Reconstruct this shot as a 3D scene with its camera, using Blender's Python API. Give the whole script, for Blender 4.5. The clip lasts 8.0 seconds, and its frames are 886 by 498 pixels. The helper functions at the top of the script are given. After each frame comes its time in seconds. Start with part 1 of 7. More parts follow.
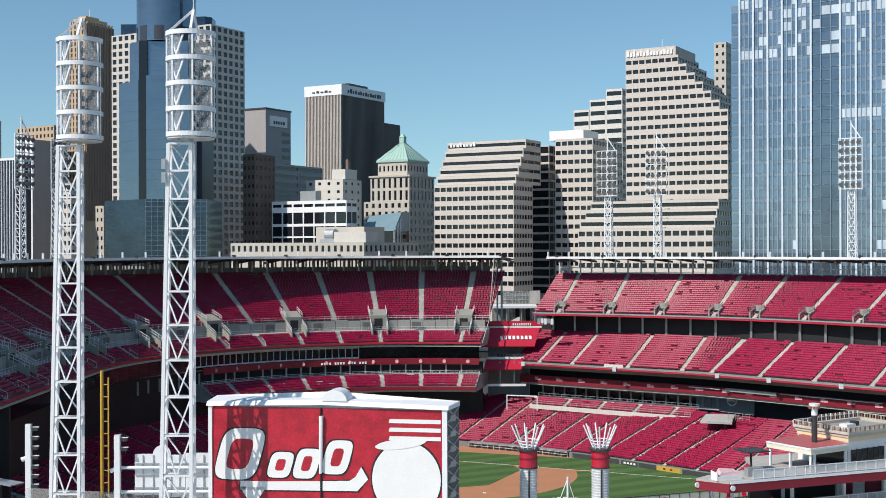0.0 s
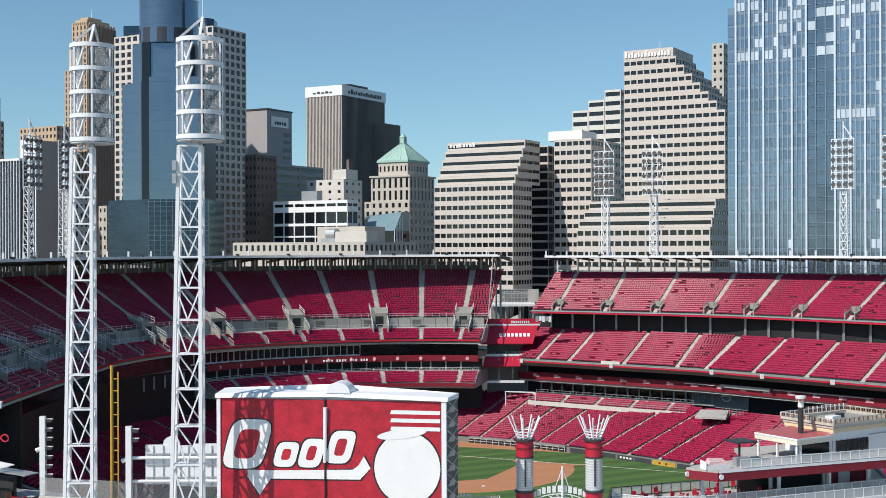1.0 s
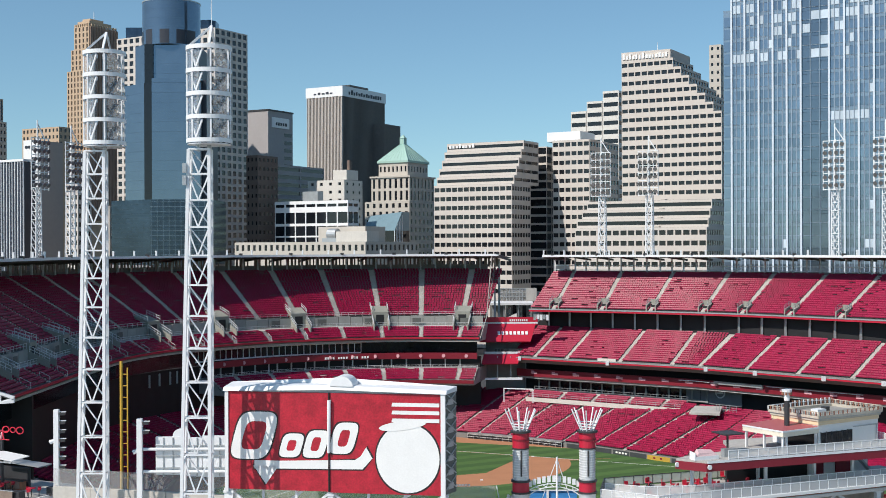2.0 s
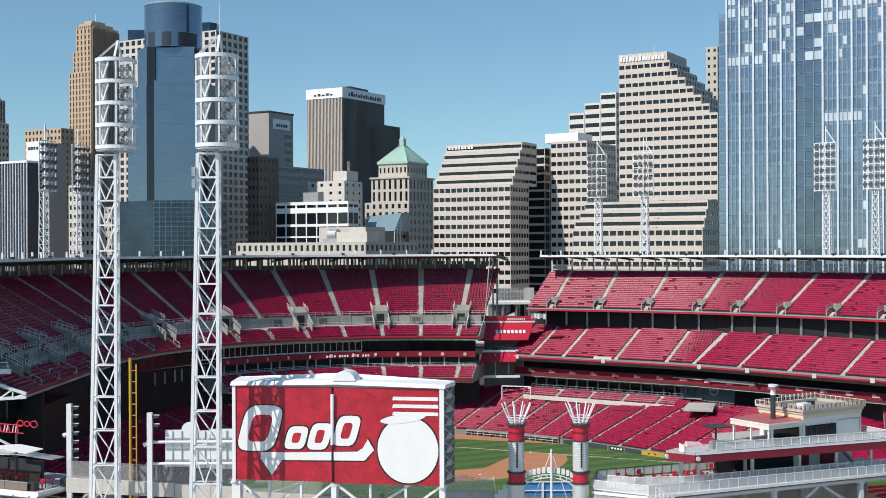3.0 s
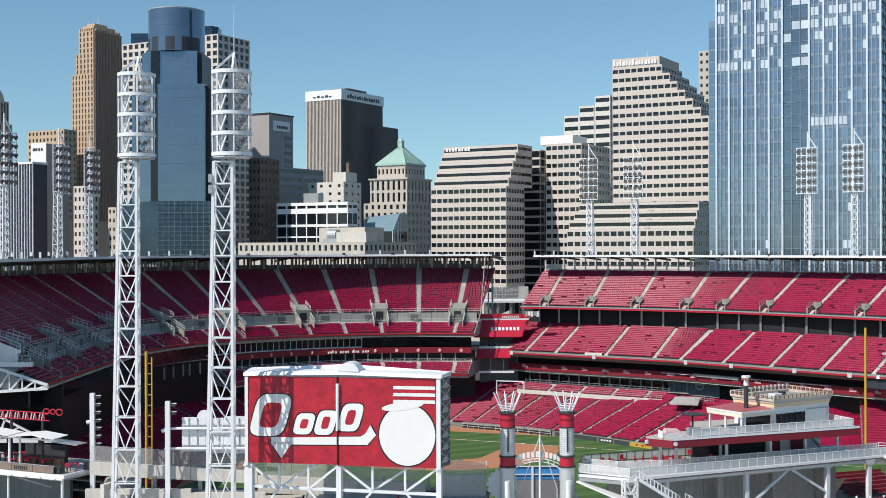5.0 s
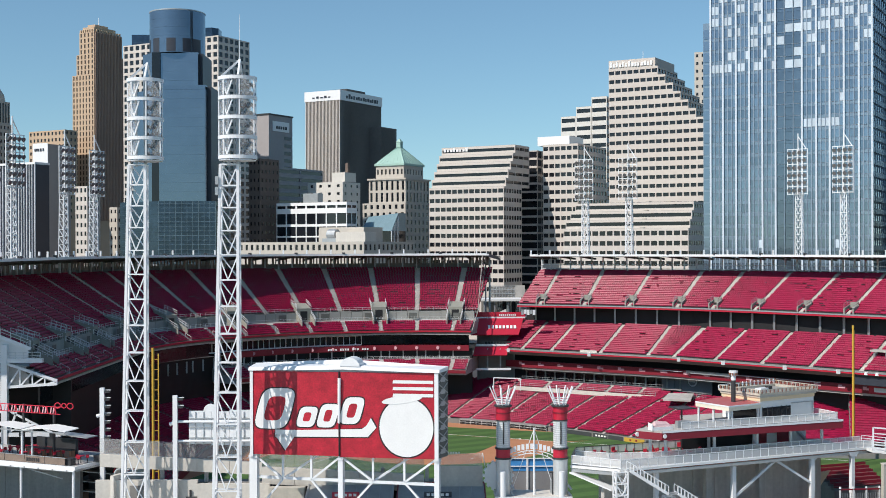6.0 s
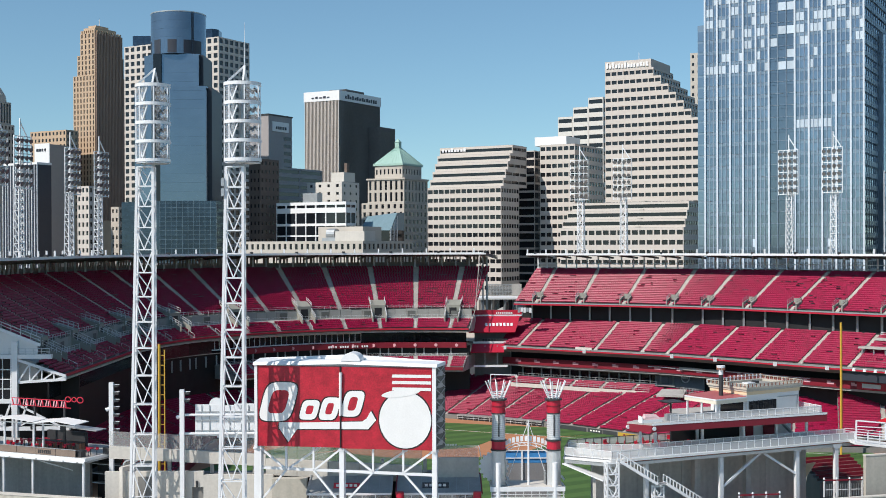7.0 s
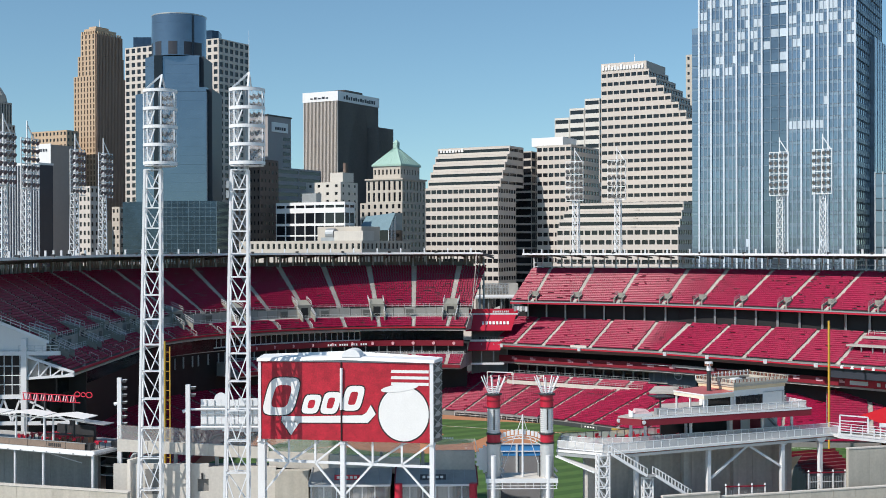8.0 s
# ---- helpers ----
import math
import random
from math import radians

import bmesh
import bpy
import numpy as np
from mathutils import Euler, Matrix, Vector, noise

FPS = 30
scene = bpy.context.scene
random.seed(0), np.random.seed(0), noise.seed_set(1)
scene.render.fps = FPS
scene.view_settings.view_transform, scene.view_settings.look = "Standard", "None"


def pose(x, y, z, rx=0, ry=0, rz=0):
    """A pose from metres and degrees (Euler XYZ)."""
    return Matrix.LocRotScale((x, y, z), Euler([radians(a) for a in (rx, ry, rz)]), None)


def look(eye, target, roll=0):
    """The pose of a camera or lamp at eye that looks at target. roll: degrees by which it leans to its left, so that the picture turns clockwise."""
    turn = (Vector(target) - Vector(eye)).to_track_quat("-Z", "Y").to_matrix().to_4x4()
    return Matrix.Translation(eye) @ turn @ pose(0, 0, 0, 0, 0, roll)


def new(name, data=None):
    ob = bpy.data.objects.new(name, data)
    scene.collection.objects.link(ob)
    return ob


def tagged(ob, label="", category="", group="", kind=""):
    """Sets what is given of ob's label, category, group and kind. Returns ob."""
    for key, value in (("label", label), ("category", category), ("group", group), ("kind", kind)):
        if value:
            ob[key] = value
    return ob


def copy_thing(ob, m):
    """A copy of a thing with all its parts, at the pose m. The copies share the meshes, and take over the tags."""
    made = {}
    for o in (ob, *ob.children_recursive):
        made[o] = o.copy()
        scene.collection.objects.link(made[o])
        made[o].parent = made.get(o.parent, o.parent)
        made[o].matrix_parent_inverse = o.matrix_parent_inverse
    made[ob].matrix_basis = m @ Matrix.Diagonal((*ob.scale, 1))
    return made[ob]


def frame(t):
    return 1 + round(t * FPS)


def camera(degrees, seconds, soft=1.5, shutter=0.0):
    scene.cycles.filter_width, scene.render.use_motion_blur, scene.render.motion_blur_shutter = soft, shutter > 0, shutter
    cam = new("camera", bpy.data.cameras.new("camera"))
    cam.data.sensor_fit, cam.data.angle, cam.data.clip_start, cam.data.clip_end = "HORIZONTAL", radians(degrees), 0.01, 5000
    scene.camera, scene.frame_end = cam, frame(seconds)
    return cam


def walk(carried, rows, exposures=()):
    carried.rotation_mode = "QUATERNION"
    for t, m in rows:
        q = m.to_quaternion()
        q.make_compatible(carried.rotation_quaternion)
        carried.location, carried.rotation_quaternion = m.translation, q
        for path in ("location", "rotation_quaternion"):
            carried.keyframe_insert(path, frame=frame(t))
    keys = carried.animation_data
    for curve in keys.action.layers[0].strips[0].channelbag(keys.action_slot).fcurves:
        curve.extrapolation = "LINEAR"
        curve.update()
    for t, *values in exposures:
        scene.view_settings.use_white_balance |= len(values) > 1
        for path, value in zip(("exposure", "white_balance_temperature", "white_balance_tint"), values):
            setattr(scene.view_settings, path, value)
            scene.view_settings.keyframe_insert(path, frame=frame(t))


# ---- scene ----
cam = camera(40.0, 8.0, soft=0.9)
EYE_HEIGHT = 43.4
# seconds, x, y, z from the first eye, turn, tilt, roll
PATH_ROWS = [
    (0.0, 0.000, 0.000, 0.000, -0.000, -0.106, 0.18),
    (0.5, 0.035, -2.419, -0.089, 0.005, -0.111, 0.19),
    (1.0, 0.095, -4.932, -0.201, 0.010, -0.111, 0.21),
    (1.5, 0.136, -7.526, -0.272, 0.010, -0.116, 0.21),
    (3.0, 0.272, -15.693, -0.302, -0.024, -0.097, 0.25),
    (3.5, 0.296, -18.534, -0.244, -0.043, -0.097, 0.24),
    (4.0, 0.313, -21.379, -0.179, -0.068, -0.101, 0.24),
    (4.5, 0.341, -24.273, -0.151, -0.101, -0.106, 0.21),
    (6.0, 0.404, -32.919, -0.132, -0.222, -0.140, 0.19),
    (6.5, 0.467, -35.853, -0.140, -0.256, -0.150, 0.21),
    (7.0, 0.536, -38.815, -0.127, -0.290, -0.179, 0.21),
    (7.5, 0.562, -41.807, -0.104, -0.343, -0.188, 0.19),
    (8.0, 0.607, -44.746, -0.035, -0.386, -0.203, 0.18),
]
walk(cam, [(t, pose(x, y, EYE_HEIGHT + z, 90 + tilt, roll, turn)) for t, x, y, z, turn, tilt, roll in PATH_ROWS])

# ---- world and sun ----
SUN_SIDE, SUN_HEIGHT = 53.0, 43.0   # degrees to the left behind the first view, degrees above the horizon
world = bpy.data.worlds.new("sky")
scene.world = world
world.use_nodes = True
sky = world.node_tree.nodes.new("ShaderNodeTexSky")
sky.sky_type, sky.sun_disc = "NISHITA", False
sky.sun_elevation, sky.sun_rotation = radians(SUN_HEIGHT), radians(180 + SUN_SIDE)
sky.air_density, sky.dust_density, sky.ozone_density = 1.0, 0.25, 3.2
coords, lift, unit = (world.node_tree.nodes.new(n) for n in ("ShaderNodeTexCoord", "ShaderNodeVectorMath", "ShaderNodeVectorMath"))
lift.operation, lift.inputs[1].default_value, unit.operation = "ADD", (0, 0, 0.035), "NORMALIZE"
world.node_tree.links.new(coords.outputs["Generated"], lift.inputs[0])
world.node_tree.links.new(lift.outputs[0], unit.inputs[0])
world.node_tree.links.new(unit.outputs[0], sky.inputs[0])
back = world.node_tree.nodes["Background"]
back.inputs[1].default_value = 0.12
tint = world.node_tree.nodes.new("ShaderNodeVectorMath")
tint.operation, tint.inputs[1].default_value = "MULTIPLY", (0.87, 1.022, 0.985)
world.node_tree.links.new(sky.outputs[0], tint.inputs[0])
world.node_tree.links.new(tint.outputs[0], back.inputs[0])

sun_from = Vector((-math.sin(radians(SUN_SIDE)) * math.cos(radians(SUN_HEIGHT)), -math.cos(radians(SUN_SIDE)) * math.cos(radians(SUN_HEIGHT)), math.sin(radians(SUN_HEIGHT))))
sun = new("sun", bpy.data.lights.new("sun", "SUN"))
sun.data.energy, sun.data.angle, sun.data.color = 4.65, radians(0.53), (1.0, 0.93, 0.85)
sun.matrix_world = look(sun_from * 900 + Vector((0, 200, 0)), (0, 200, 0))
scene.view_settings.exposure = 0.0


# ---- materials ----
def material(name, colour, rough=0.6, metal=0.0, vary=0.12, scale=0.5, fine=6.0, bump=0.0, streak=0.0, each=0.0, island=0.0, spec=0.5):
    """A painted, concrete or metal surface: two sizes of noise over the base colour, optional downward streaks and a change from piece to piece."""
    m = bpy.data.materials.new(name)
    m.use_nodes = True
    nodes, links = m.node_tree.nodes, m.node_tree.links
    bsdf = nodes["Principled BSDF"]
    bsdf.inputs["Metallic"].default_value = metal
    bsdf.inputs["Specular IOR Level"].default_value = spec
    geo = nodes.new("ShaderNodeNewGeometry")
    big, small = nodes.new("ShaderNodeTexNoise"), nodes.new("ShaderNodeTexNoise")
    big.inputs["Scale"].default_value, big.inputs["Detail"].default_value = scale, 4
    small.inputs["Scale"].default_value, small.inputs["Detail"].default_value = fine, 3
    for n in (big, small):
        links.new(geo.outputs["Position"], n.inputs["Vector"])
    total = nodes.new("ShaderNodeMath")
    total.operation = "ADD"
    links.new(big.outputs["Fac"], total.inputs[0])
    links.new(small.outputs["Fac"], total.inputs[1])
    last = total
    if streak:
        stretch, lines = nodes.new("ShaderNodeMapping"), nodes.new("ShaderNodeTexNoise")
        stretch.inputs["Scale"].default_value = (1.1, 1.1, 0.06)
        lines.inputs["Scale"].default_value = 1.0
        links.new(geo.outputs["Position"], stretch.inputs["Vector"])
        links.new(stretch.outputs[0], lines.inputs["Vector"])
        more = nodes.new("ShaderNodeMath")
        more.operation, more.inputs[1].default_value = "MULTIPLY_ADD", streak
        links.new(lines.outputs["Fac"], more.inputs[0])
        links.new(last.outputs[0], more.inputs[2])
        last = more
    for amount, node, out in ((each, "ShaderNodeObjectInfo", "Random"), (island, "ShaderNodeNewGeometry", "Random Per Island")):
        if amount:
            info, more = nodes.new(node), nodes.new("ShaderNodeMath")
            more.operation, more.inputs[1].default_value = "MULTIPLY_ADD", amount
            links.new(info.outputs[out], more.inputs[0])
            links.new(last.outputs[0], more.inputs[2])
            last = more
    span = nodes.new("ShaderNodeMapRange")
    top = 1.4 + (streak * 0.7) + each + island
    span.inputs["From Min"].default_value, span.inputs["From Max"].default_value = 0.6, top
    span.inputs["To Min"].default_value, span.inputs["To Max"].default_value = 1 - vary, 1 + vary
    links.new(last.outputs[0], span.inputs["Value"])
    tint = nodes.new("ShaderNodeVectorMath")
    tint.operation = "SCALE"
    tint.inputs[0].default_value = colour
    links.new(span.outputs[0], tint.inputs["Scale"])
    links.new(tint.outputs[0], bsdf.inputs["Base Color"])
    gloss = nodes.new("ShaderNodeMapRange")
    gloss.inputs["To Min"].default_value, gloss.inputs["To Max"].default_value = max(0.03, rough - 0.12), min(1, rough + 0.1)
    links.new(small.outputs["Fac"], gloss.inputs["Value"])
    links.new(gloss.outputs[0], bsdf.inputs["Roughness"])
    if bump:
        relief = nodes.new("ShaderNodeBump")
        relief.inputs["Strength"].default_value, relief.inputs["Distance"].default_value = bump, 0.05
        links.new(small.outputs["Fac"], relief.inputs["Height"])
        links.new(relief.outputs[0], bsdf.inputs["Normal"])
    return m


WHITE = material("white_painted_steel", (0.74, 0.755, 0.77), 0.45, vary=0.08, streak=0.5)
WHITE_WALL = material("white_painted_wall", (0.74, 0.74, 0.73), 0.6, vary=0.07, streak=0.6)
GREY_STEEL = material("galvanised_steel", (0.42, 0.44, 0.45), 0.45, metal=0.5, vary=0.15)
DARK_STEEL = material("dark_steel", (0.035, 0.035, 0.038), 0.5, vary=0.3)
CONCRETE = material("concrete", (0.40, 0.385, 0.36), 0.85, vary=0.3, scale=0.15, fine=2.5, streak=0.8, bump=0.2)
CONCRETE_PALE = material("pale_concrete", (0.56, 0.53, 0.48), 0.85, vary=0.2, scale=0.15, fine=2.5, streak=0.7, bump=0.2)
# the dark tone also stands in for shade between seat rows and under decks
CONCRETE_DARK = material("dark_concrete", (0.20, 0.195, 0.185), 0.9, vary=0.25, scale=0.15, fine=2.5, streak=1.0, bump=0.2)
SEAT_RED = material("red_plastic_seat", (0.285, 0.0065, 0.046), 0.42, vary=0.36, scale=0.3, fine=3.0, island=1.2, spec=0.27)
RED_PAINT = material("red_paint", (0.46, 0.014, 0.04), 0.45, vary=0.12, streak=0.5)
RED_DARK = material("dark_red_paint", (0.20, 0.008, 0.022), 0.5, vary=0.15, streak=0.4)
# flat black standing in for deep shade inside openings and under decks
BLACK = material("shade_black", (0.012, 0.012, 0.014), 0.6, vary=0.4)
DARK_GLASS = material("dark_window_glass", (0.012, 0.014, 0.018), 0.12, vary=0.5, each=0.8)
YELLOW = material("yellow_paint", (0.60, 0.37, 0.05), 0.4, vary=0.06)
BLUE_PAINT = material("blue_paint", (0.05, 0.24, 0.55), 0.5, vary=0.08)
RAIL_PALE = material("pale_painted_rail", (0.60, 0.62, 0.63), 0.45, vary=0.12)
ROOF_BROWN = material("brown_roof_underside", (0.15, 0.13, 0.115), 0.8, vary=0.25, scale=0.2, streak=0.4)
SLAT_BROWN = material("weathered_brown_slats", (0.24, 0.20, 0.175), 0.85, vary=0.3, scale=0.4, island=0.8)
ROOF_GREY = material("grey_roof_deck", (0.30, 0.29, 0.27), 0.8, vary=0.2, scale=0.2, streak=0.3)
ASPHALT = material("asphalt", (0.05, 0.05, 0.052), 0.9, vary=0.25, scale=0.05)
DIRT = material("infield_clay", (0.44, 0.20, 0.10), 0.95, vary=0.12, scale=0.25, fine=4, bump=0.2)
CHALK = material("chalk", (0.78, 0.78, 0.74), 0.9, vary=0.05)
CREAM = material("cream_trim", (0.74, 0.60, 0.40), 0.6, vary=0.08)


# ---- mesh helpers ----
class Build:
    """Collects solids of one part, as vertices and faces."""

    def __init__(self):
        self.v, self.f = [], []

    def add(self, verts, faces):
        n = len(self.v)
        self.v += [tuple(p) for p in verts]
        self.f += [tuple(n + i for i in face) for face in faces]
        return self

    def hexa(self, low, high):
        """A solid between two rings of as many points."""
        n = len(low)
        sides = [(i, (i + 1) % n, n + (i + 1) % n, n + i) for i in range(n)]
        return self.add([*low, *high], [tuple(range(n))[::-1], tuple(range(n, 2 * n)), *sides])

    def box(self, x0, x1, y0, y1, z0, z1):
        ring = [(x0, y0), (x1, y0), (x1, y1), (x0, y1)]
        return self.hexa([(x, y, z0) for x, y in ring], [(x, y, z1) for x, y in ring])

    def prism(self, ring, z0, z1):
        return self.hexa([(x, y, z0) for x, y in ring], [(x, y, z1) for x, y in ring])

    def beam(self, a, b, w, h=None):
        """A bar of w by h from a to b."""
        a, b, h = Vector(a), Vector(b), h or w
        d = (b - a).normalized()
        side = d.cross(Vector((0, 0, 1)))
        side = side.normalized() if side.length > 1e-3 else Vector((1, 0, 0))
        up = side.cross(d)
        off = [side * (sx * w / 2) + up * (sz * h / 2) for sx, sz in ((-1, -1), (1, -1), (1, 1), (-1, 1))]
        return self.hexa([a + o for o in off], [b + o for o in off])

    def tube(self, a, b, r, r2=None, n=10):
        a, b, r2 = Vector(a), Vector(b), r if r2 is None else r2
        d = (b - a).normalized()
        side = d.cross(Vector((0, 0, 1)))
        side = side.normalized() if side.length > 1e-3 else Vector((1, 0, 0))
        up = side.cross(d)
        ring = [side * math.cos(2 * math.pi * i / n) + up * math.sin(2 * math.pi * i / n) for i in range(n)]
        return self.hexa([a + q * r for q in ring], [b + q * r2 for q in ring])

    def mesh(self, name, shift=(0, 0, 0)):
        data = bpy.data.meshes.new(name)
        dx, dy, dz = shift
        data.from_pydata([(x - dx, y - dy, z - dz) for x, y, z in self.v], [], self.f)
        data.update()
        return data


def thing(name, label, category, at=(0, 0, 0), turn=0.0, group="", kind=""):
    ob = new(name)
    ob.empty_display_size = 0.5
    ob.matrix_basis = pose(*at, 0, 0, turn)
    return tagged(ob, label, category, group, kind)


def base_of(ob):
    place = Vector((0, 0, 0))
    while ob:
        place += ob.location
        ob = ob.parent
    return place


def part(name, b, mat, parent, label="", kind="", there=False, smooth=False):
    """Links the solids as one mesh under a thing; there: they are given in the world's metres, under an unturned thing."""
    data = b.mesh(name, base_of(parent) if there else (0, 0, 0)) if isinstance(b, Build) else b
    if not data.materials:
        data.materials.append(mat)
    if smooth:
        data.shade_smooth()
    ob = new(name, data)
    ob.parent = parent
    return tagged(ob, label, kind=kind)


def whole(name, b, mat, label, category, kind="", group=""):
    """A thing of one mesh."""
    data = b.mesh(name)
    data.materials.append(mat)
    return tagged(new(name, data), label, category, group, kind)


class Plan:
    """A line on the plan with its length measured out; at(s, d) is the point s along it and d to its left side, in metres."""

    def __init__(self, points):
        self.p = np.array(points, float)
        step = np.hypot(*np.diff(self.p, axis=0).T)
        self.s = np.r_[0, np.cumsum(step)]
        tangent = np.gradient(self.p, self.s, axis=0)
        tangent /= np.hypot(*tangent.T)[:, None]
        self.n = np.c_[-tangent[:, 1], tangent[:, 0]]
        self.length = float(self.s[-1])

    def at(self, s, d=0.0):
        return tuple(float(np.interp(s, self.s, self.p[:, i]) + d * np.interp(s, self.s, self.n[:, i])) for i in (0, 1))


def bend(points, n=24):
    """A smooth line through a few points."""
    p = np.array(points, float)
    p = np.vstack([2 * p[0] - p[1], p, 2 * p[-1] - p[-2]])
    out = []
    for i in range(1, len(p) - 2):
        for k in range(n):
            t = k / n
            a, b, c, d = p[i - 1], p[i], p[i + 1], p[i + 2]
            out.append(0.5 * (2 * b + (c - a) * t + (2 * a - 5 * b + 4 * c - d) * t * t + (3 * b - a - 3 * c + d) * t ** 3))
    return out + [p[-2]]


def sweep(b, plan, s0, s1, outline, step=3.0):
    """Sweeps a closed outline of (d, z) along a plan."""
    n = max(1, int((s1 - s0) / step))
    rings = [[(*plan.at(s0 + (s1 - s0) * i / n, d), z) for d, z in outline] for i in range(n + 1)]
    k = len(outline)
    verts = [p for ring in rings for p in ring]
    faces = [(i * k + j, i * k + (j + 1) % k, (i + 1) * k + (j + 1) % k, (i + 1) * k + j) for i in range(n) for j in range(k)]
    faces += [tuple(range(k))[::-1], tuple(range(n * k, n * k + k))]
    return b.add(verts, faces)

# ---- ground and field ----
HOME = Vector((-6.5, 250.5))
TO_LEFT, TO_RIGHT = Vector((0.911, -0.413)), Vector((-0.413, -0.911))   # along the foul lines


def diamond(a, b):
    """A place on the field: a metres along the left foul line, b along the right one."""
    p = HOME + TO_LEFT * a + TO_RIGHT * b
    return p.x, p.y


def turf():
    m = bpy.data.materials.new("mown_grass")
    m.use_nodes = True
    nodes, links = m.node_tree.nodes, m.node_tree.links
    bsdf = nodes["Principled BSDF"]
    bsdf.inputs["Roughness"].default_value = 0.85
    geo, turn, wave, grain = (nodes.new("ShaderNode" + k) for k in ("NewGeometry", "Mapping", "TexWave", "TexNoise"))
    turn.inputs["Rotation"].default_value = (0, 0, radians(62))
    links.new(geo.outputs["Position"], turn.inputs["Vector"])
    links.new(turn.outputs[0], wave.inputs["Vector"])
    wave.inputs["Scale"].default_value, wave.inputs["Distortion"].default_value = 0.055, 0.25
    grain.inputs["Scale"].default_value, grain.inputs["Detail"].default_value = 0.8, 6
    links.new(geo.outputs["Position"], grain.inputs["Vector"])
    sharp = nodes.new("ShaderNodeMapRange")
    sharp.inputs["From Min"].default_value, sharp.inputs["From Max"].default_value = 0.35, 0.65
    links.new(wave.outputs["Fac"], sharp.inputs["Value"])
    mix = nodes.new("ShaderNodeMix")
    mix.data_type = "RGBA"
    mix.inputs[6].default_value, mix.inputs[7].default_value = (0.045, 0.105, 0.022, 1), (0.07, 0.145, 0.032, 1)
    links.new(sharp.outputs[0], mix.inputs["Factor"])
    span = nodes.new("ShaderNodeMapRange")
    span.inputs["To Min"].default_value, span.inputs["To Max"].default_value = 0.75, 1.25
    links.new(grain.outputs["Fac"], span.inputs["Value"])
    tint = nodes.new("ShaderNodeVectorMath")
    tint.operation = "SCALE"
    links.new(mix.outputs[2], tint.inputs[0])
    links.new(span.outputs[0], tint.inputs["Scale"])
    links.new(tint.outputs[0], bsdf.inputs["Base Color"])
    return m


GRASS = turf()

b = Build()
for i in range(12):
    for j in range(12):
        x0, y0 = -3000 + i * 500, -1500 + j * 500
        b.add([(x0, y0, -0.4), (x0 + 500, y0, -0.4), (x0 + 500, y0 + 500, -0.4), (x0, y0 + 500, -0.4)], [(0, 1, 2, 3)])
whole("ground", b, ASPHALT, "dark city ground stretching away under the buildings", "ground", "structure")

# clay under the whole field, grass laid on it with a warning track left round the edge
b = Build()
b.prism([diamond(-24, -24), diamond(118, -24), diamond(118, 60), diamond(90, 96), diamond(60, 118), diamond(-24, 118)], -0.35, 0.0)
whole("warning_track", b, DIRT, "reddish clay warning track round the field", "warning track", "structure")


def clay_arc(r, n=40):
    """The skinned infield's outer edge round the mound, from foul line to foul line, in field metres."""
    pts = []
    for i in range(n + 1):
        a = radians(-27) + radians(144) * i / n
        pts.append((13.04 + r * math.cos(a), 13.04 + r * math.sin(a)))
    return pts


out = Build()
ring = [(104, -5), (109, 0)] + [(109 * math.cos(radians(a)) * (1 + 0.12 * math.sin(radians(2 * a))), 109 * math.sin(radians(a)) * (1 + 0.12 * math.sin(radians(2 * a)))) for a in range(4, 90, 4)] + [(0, 109), (-5, 104)]
inner = [(-5, 44)] + [(x, y) for x, y in reversed(clay_arc(25.5)) if x > -5 and y > -5] + [(44, -5)]
grass = [diamond(*p) for p in ring + inner]
out.prism(grass, 0.0, 0.03)
whole("outfield_grass", out, GRASS, "mown green outfield grass with pale and dark stripes", "grass", "structure")
b = Build()
inside = [diamond(*p) for p in [(4.0, 0.35), (22.5, 0.35), (25.4, 4.0), (25.4, 20.5), (20.5, 25.4), (4.0, 25.4), (0.35, 22.5), (0.35, 4.0)]]
b.prism(inside, 0.0, 0.03)
whole("infield_grass", b, GRASS, "square of short green infield grass", "grass", "structure")
b = Build()
b.prism([diamond(*p) for p in [(4, -0.35), (36, -0.35), (44, -5), (104, -5), (104, -9.5), (60, -13.5), (30, -12.5), (2, -10)]], 0.0, 0.03)
whole("foul_grass", b, GRASS, "strip of green foul ground grass beside the clay", "grass", "structure")
b = Build()
b.prism([diamond(*p) for p in [(-3.5, 3), (-10, 2), (-12.5, 30), (-13.5, 60), (-9.5, 104), (-5, 104), (-5, 44), (-0.35, 36), (-0.35, 4)]], 0.0, 0.03)
whole("foul_grass", b, GRASS, "strip of green foul ground grass beside the clay", "grass", "structure")
b = Build()
b.tube((*diamond(13.04, 13.04), 0), (*diamond(13.04, 13.04), 0.26), 2.75, 0.9, 28)
whole("pitching_mound", b, DIRT, "round raised clay mound on the infield", "mound", "structure")
for a0, b0, a1, b1 in ((2, 0, 99, 0), (0, 2, 0, 99)):
    b = Build()
    (x0, y0), (x1, y1) = diamond(a0, b0), diamond(a1, b1)
    b.beam((x0, y0, 0.036), (x1, y1, 0.036), 0.16, 0.012)
    whole("foul_line", b, CHALK, "straight white chalk foul line", "foul line", "structure")
for a0, b0 in ((27.4, 0), (27.4, 27.4), (0, 27.4)):
    b = Build()
    x, y = diamond(a0, b0)
    b.box(x - 0.25, x + 0.25, y - 0.25, y + 0.25, 0, 0.12)
    whole("base", b, WHITE, "square white canvas base on the clay", "base", group="bases")

# ---- foul poles ----


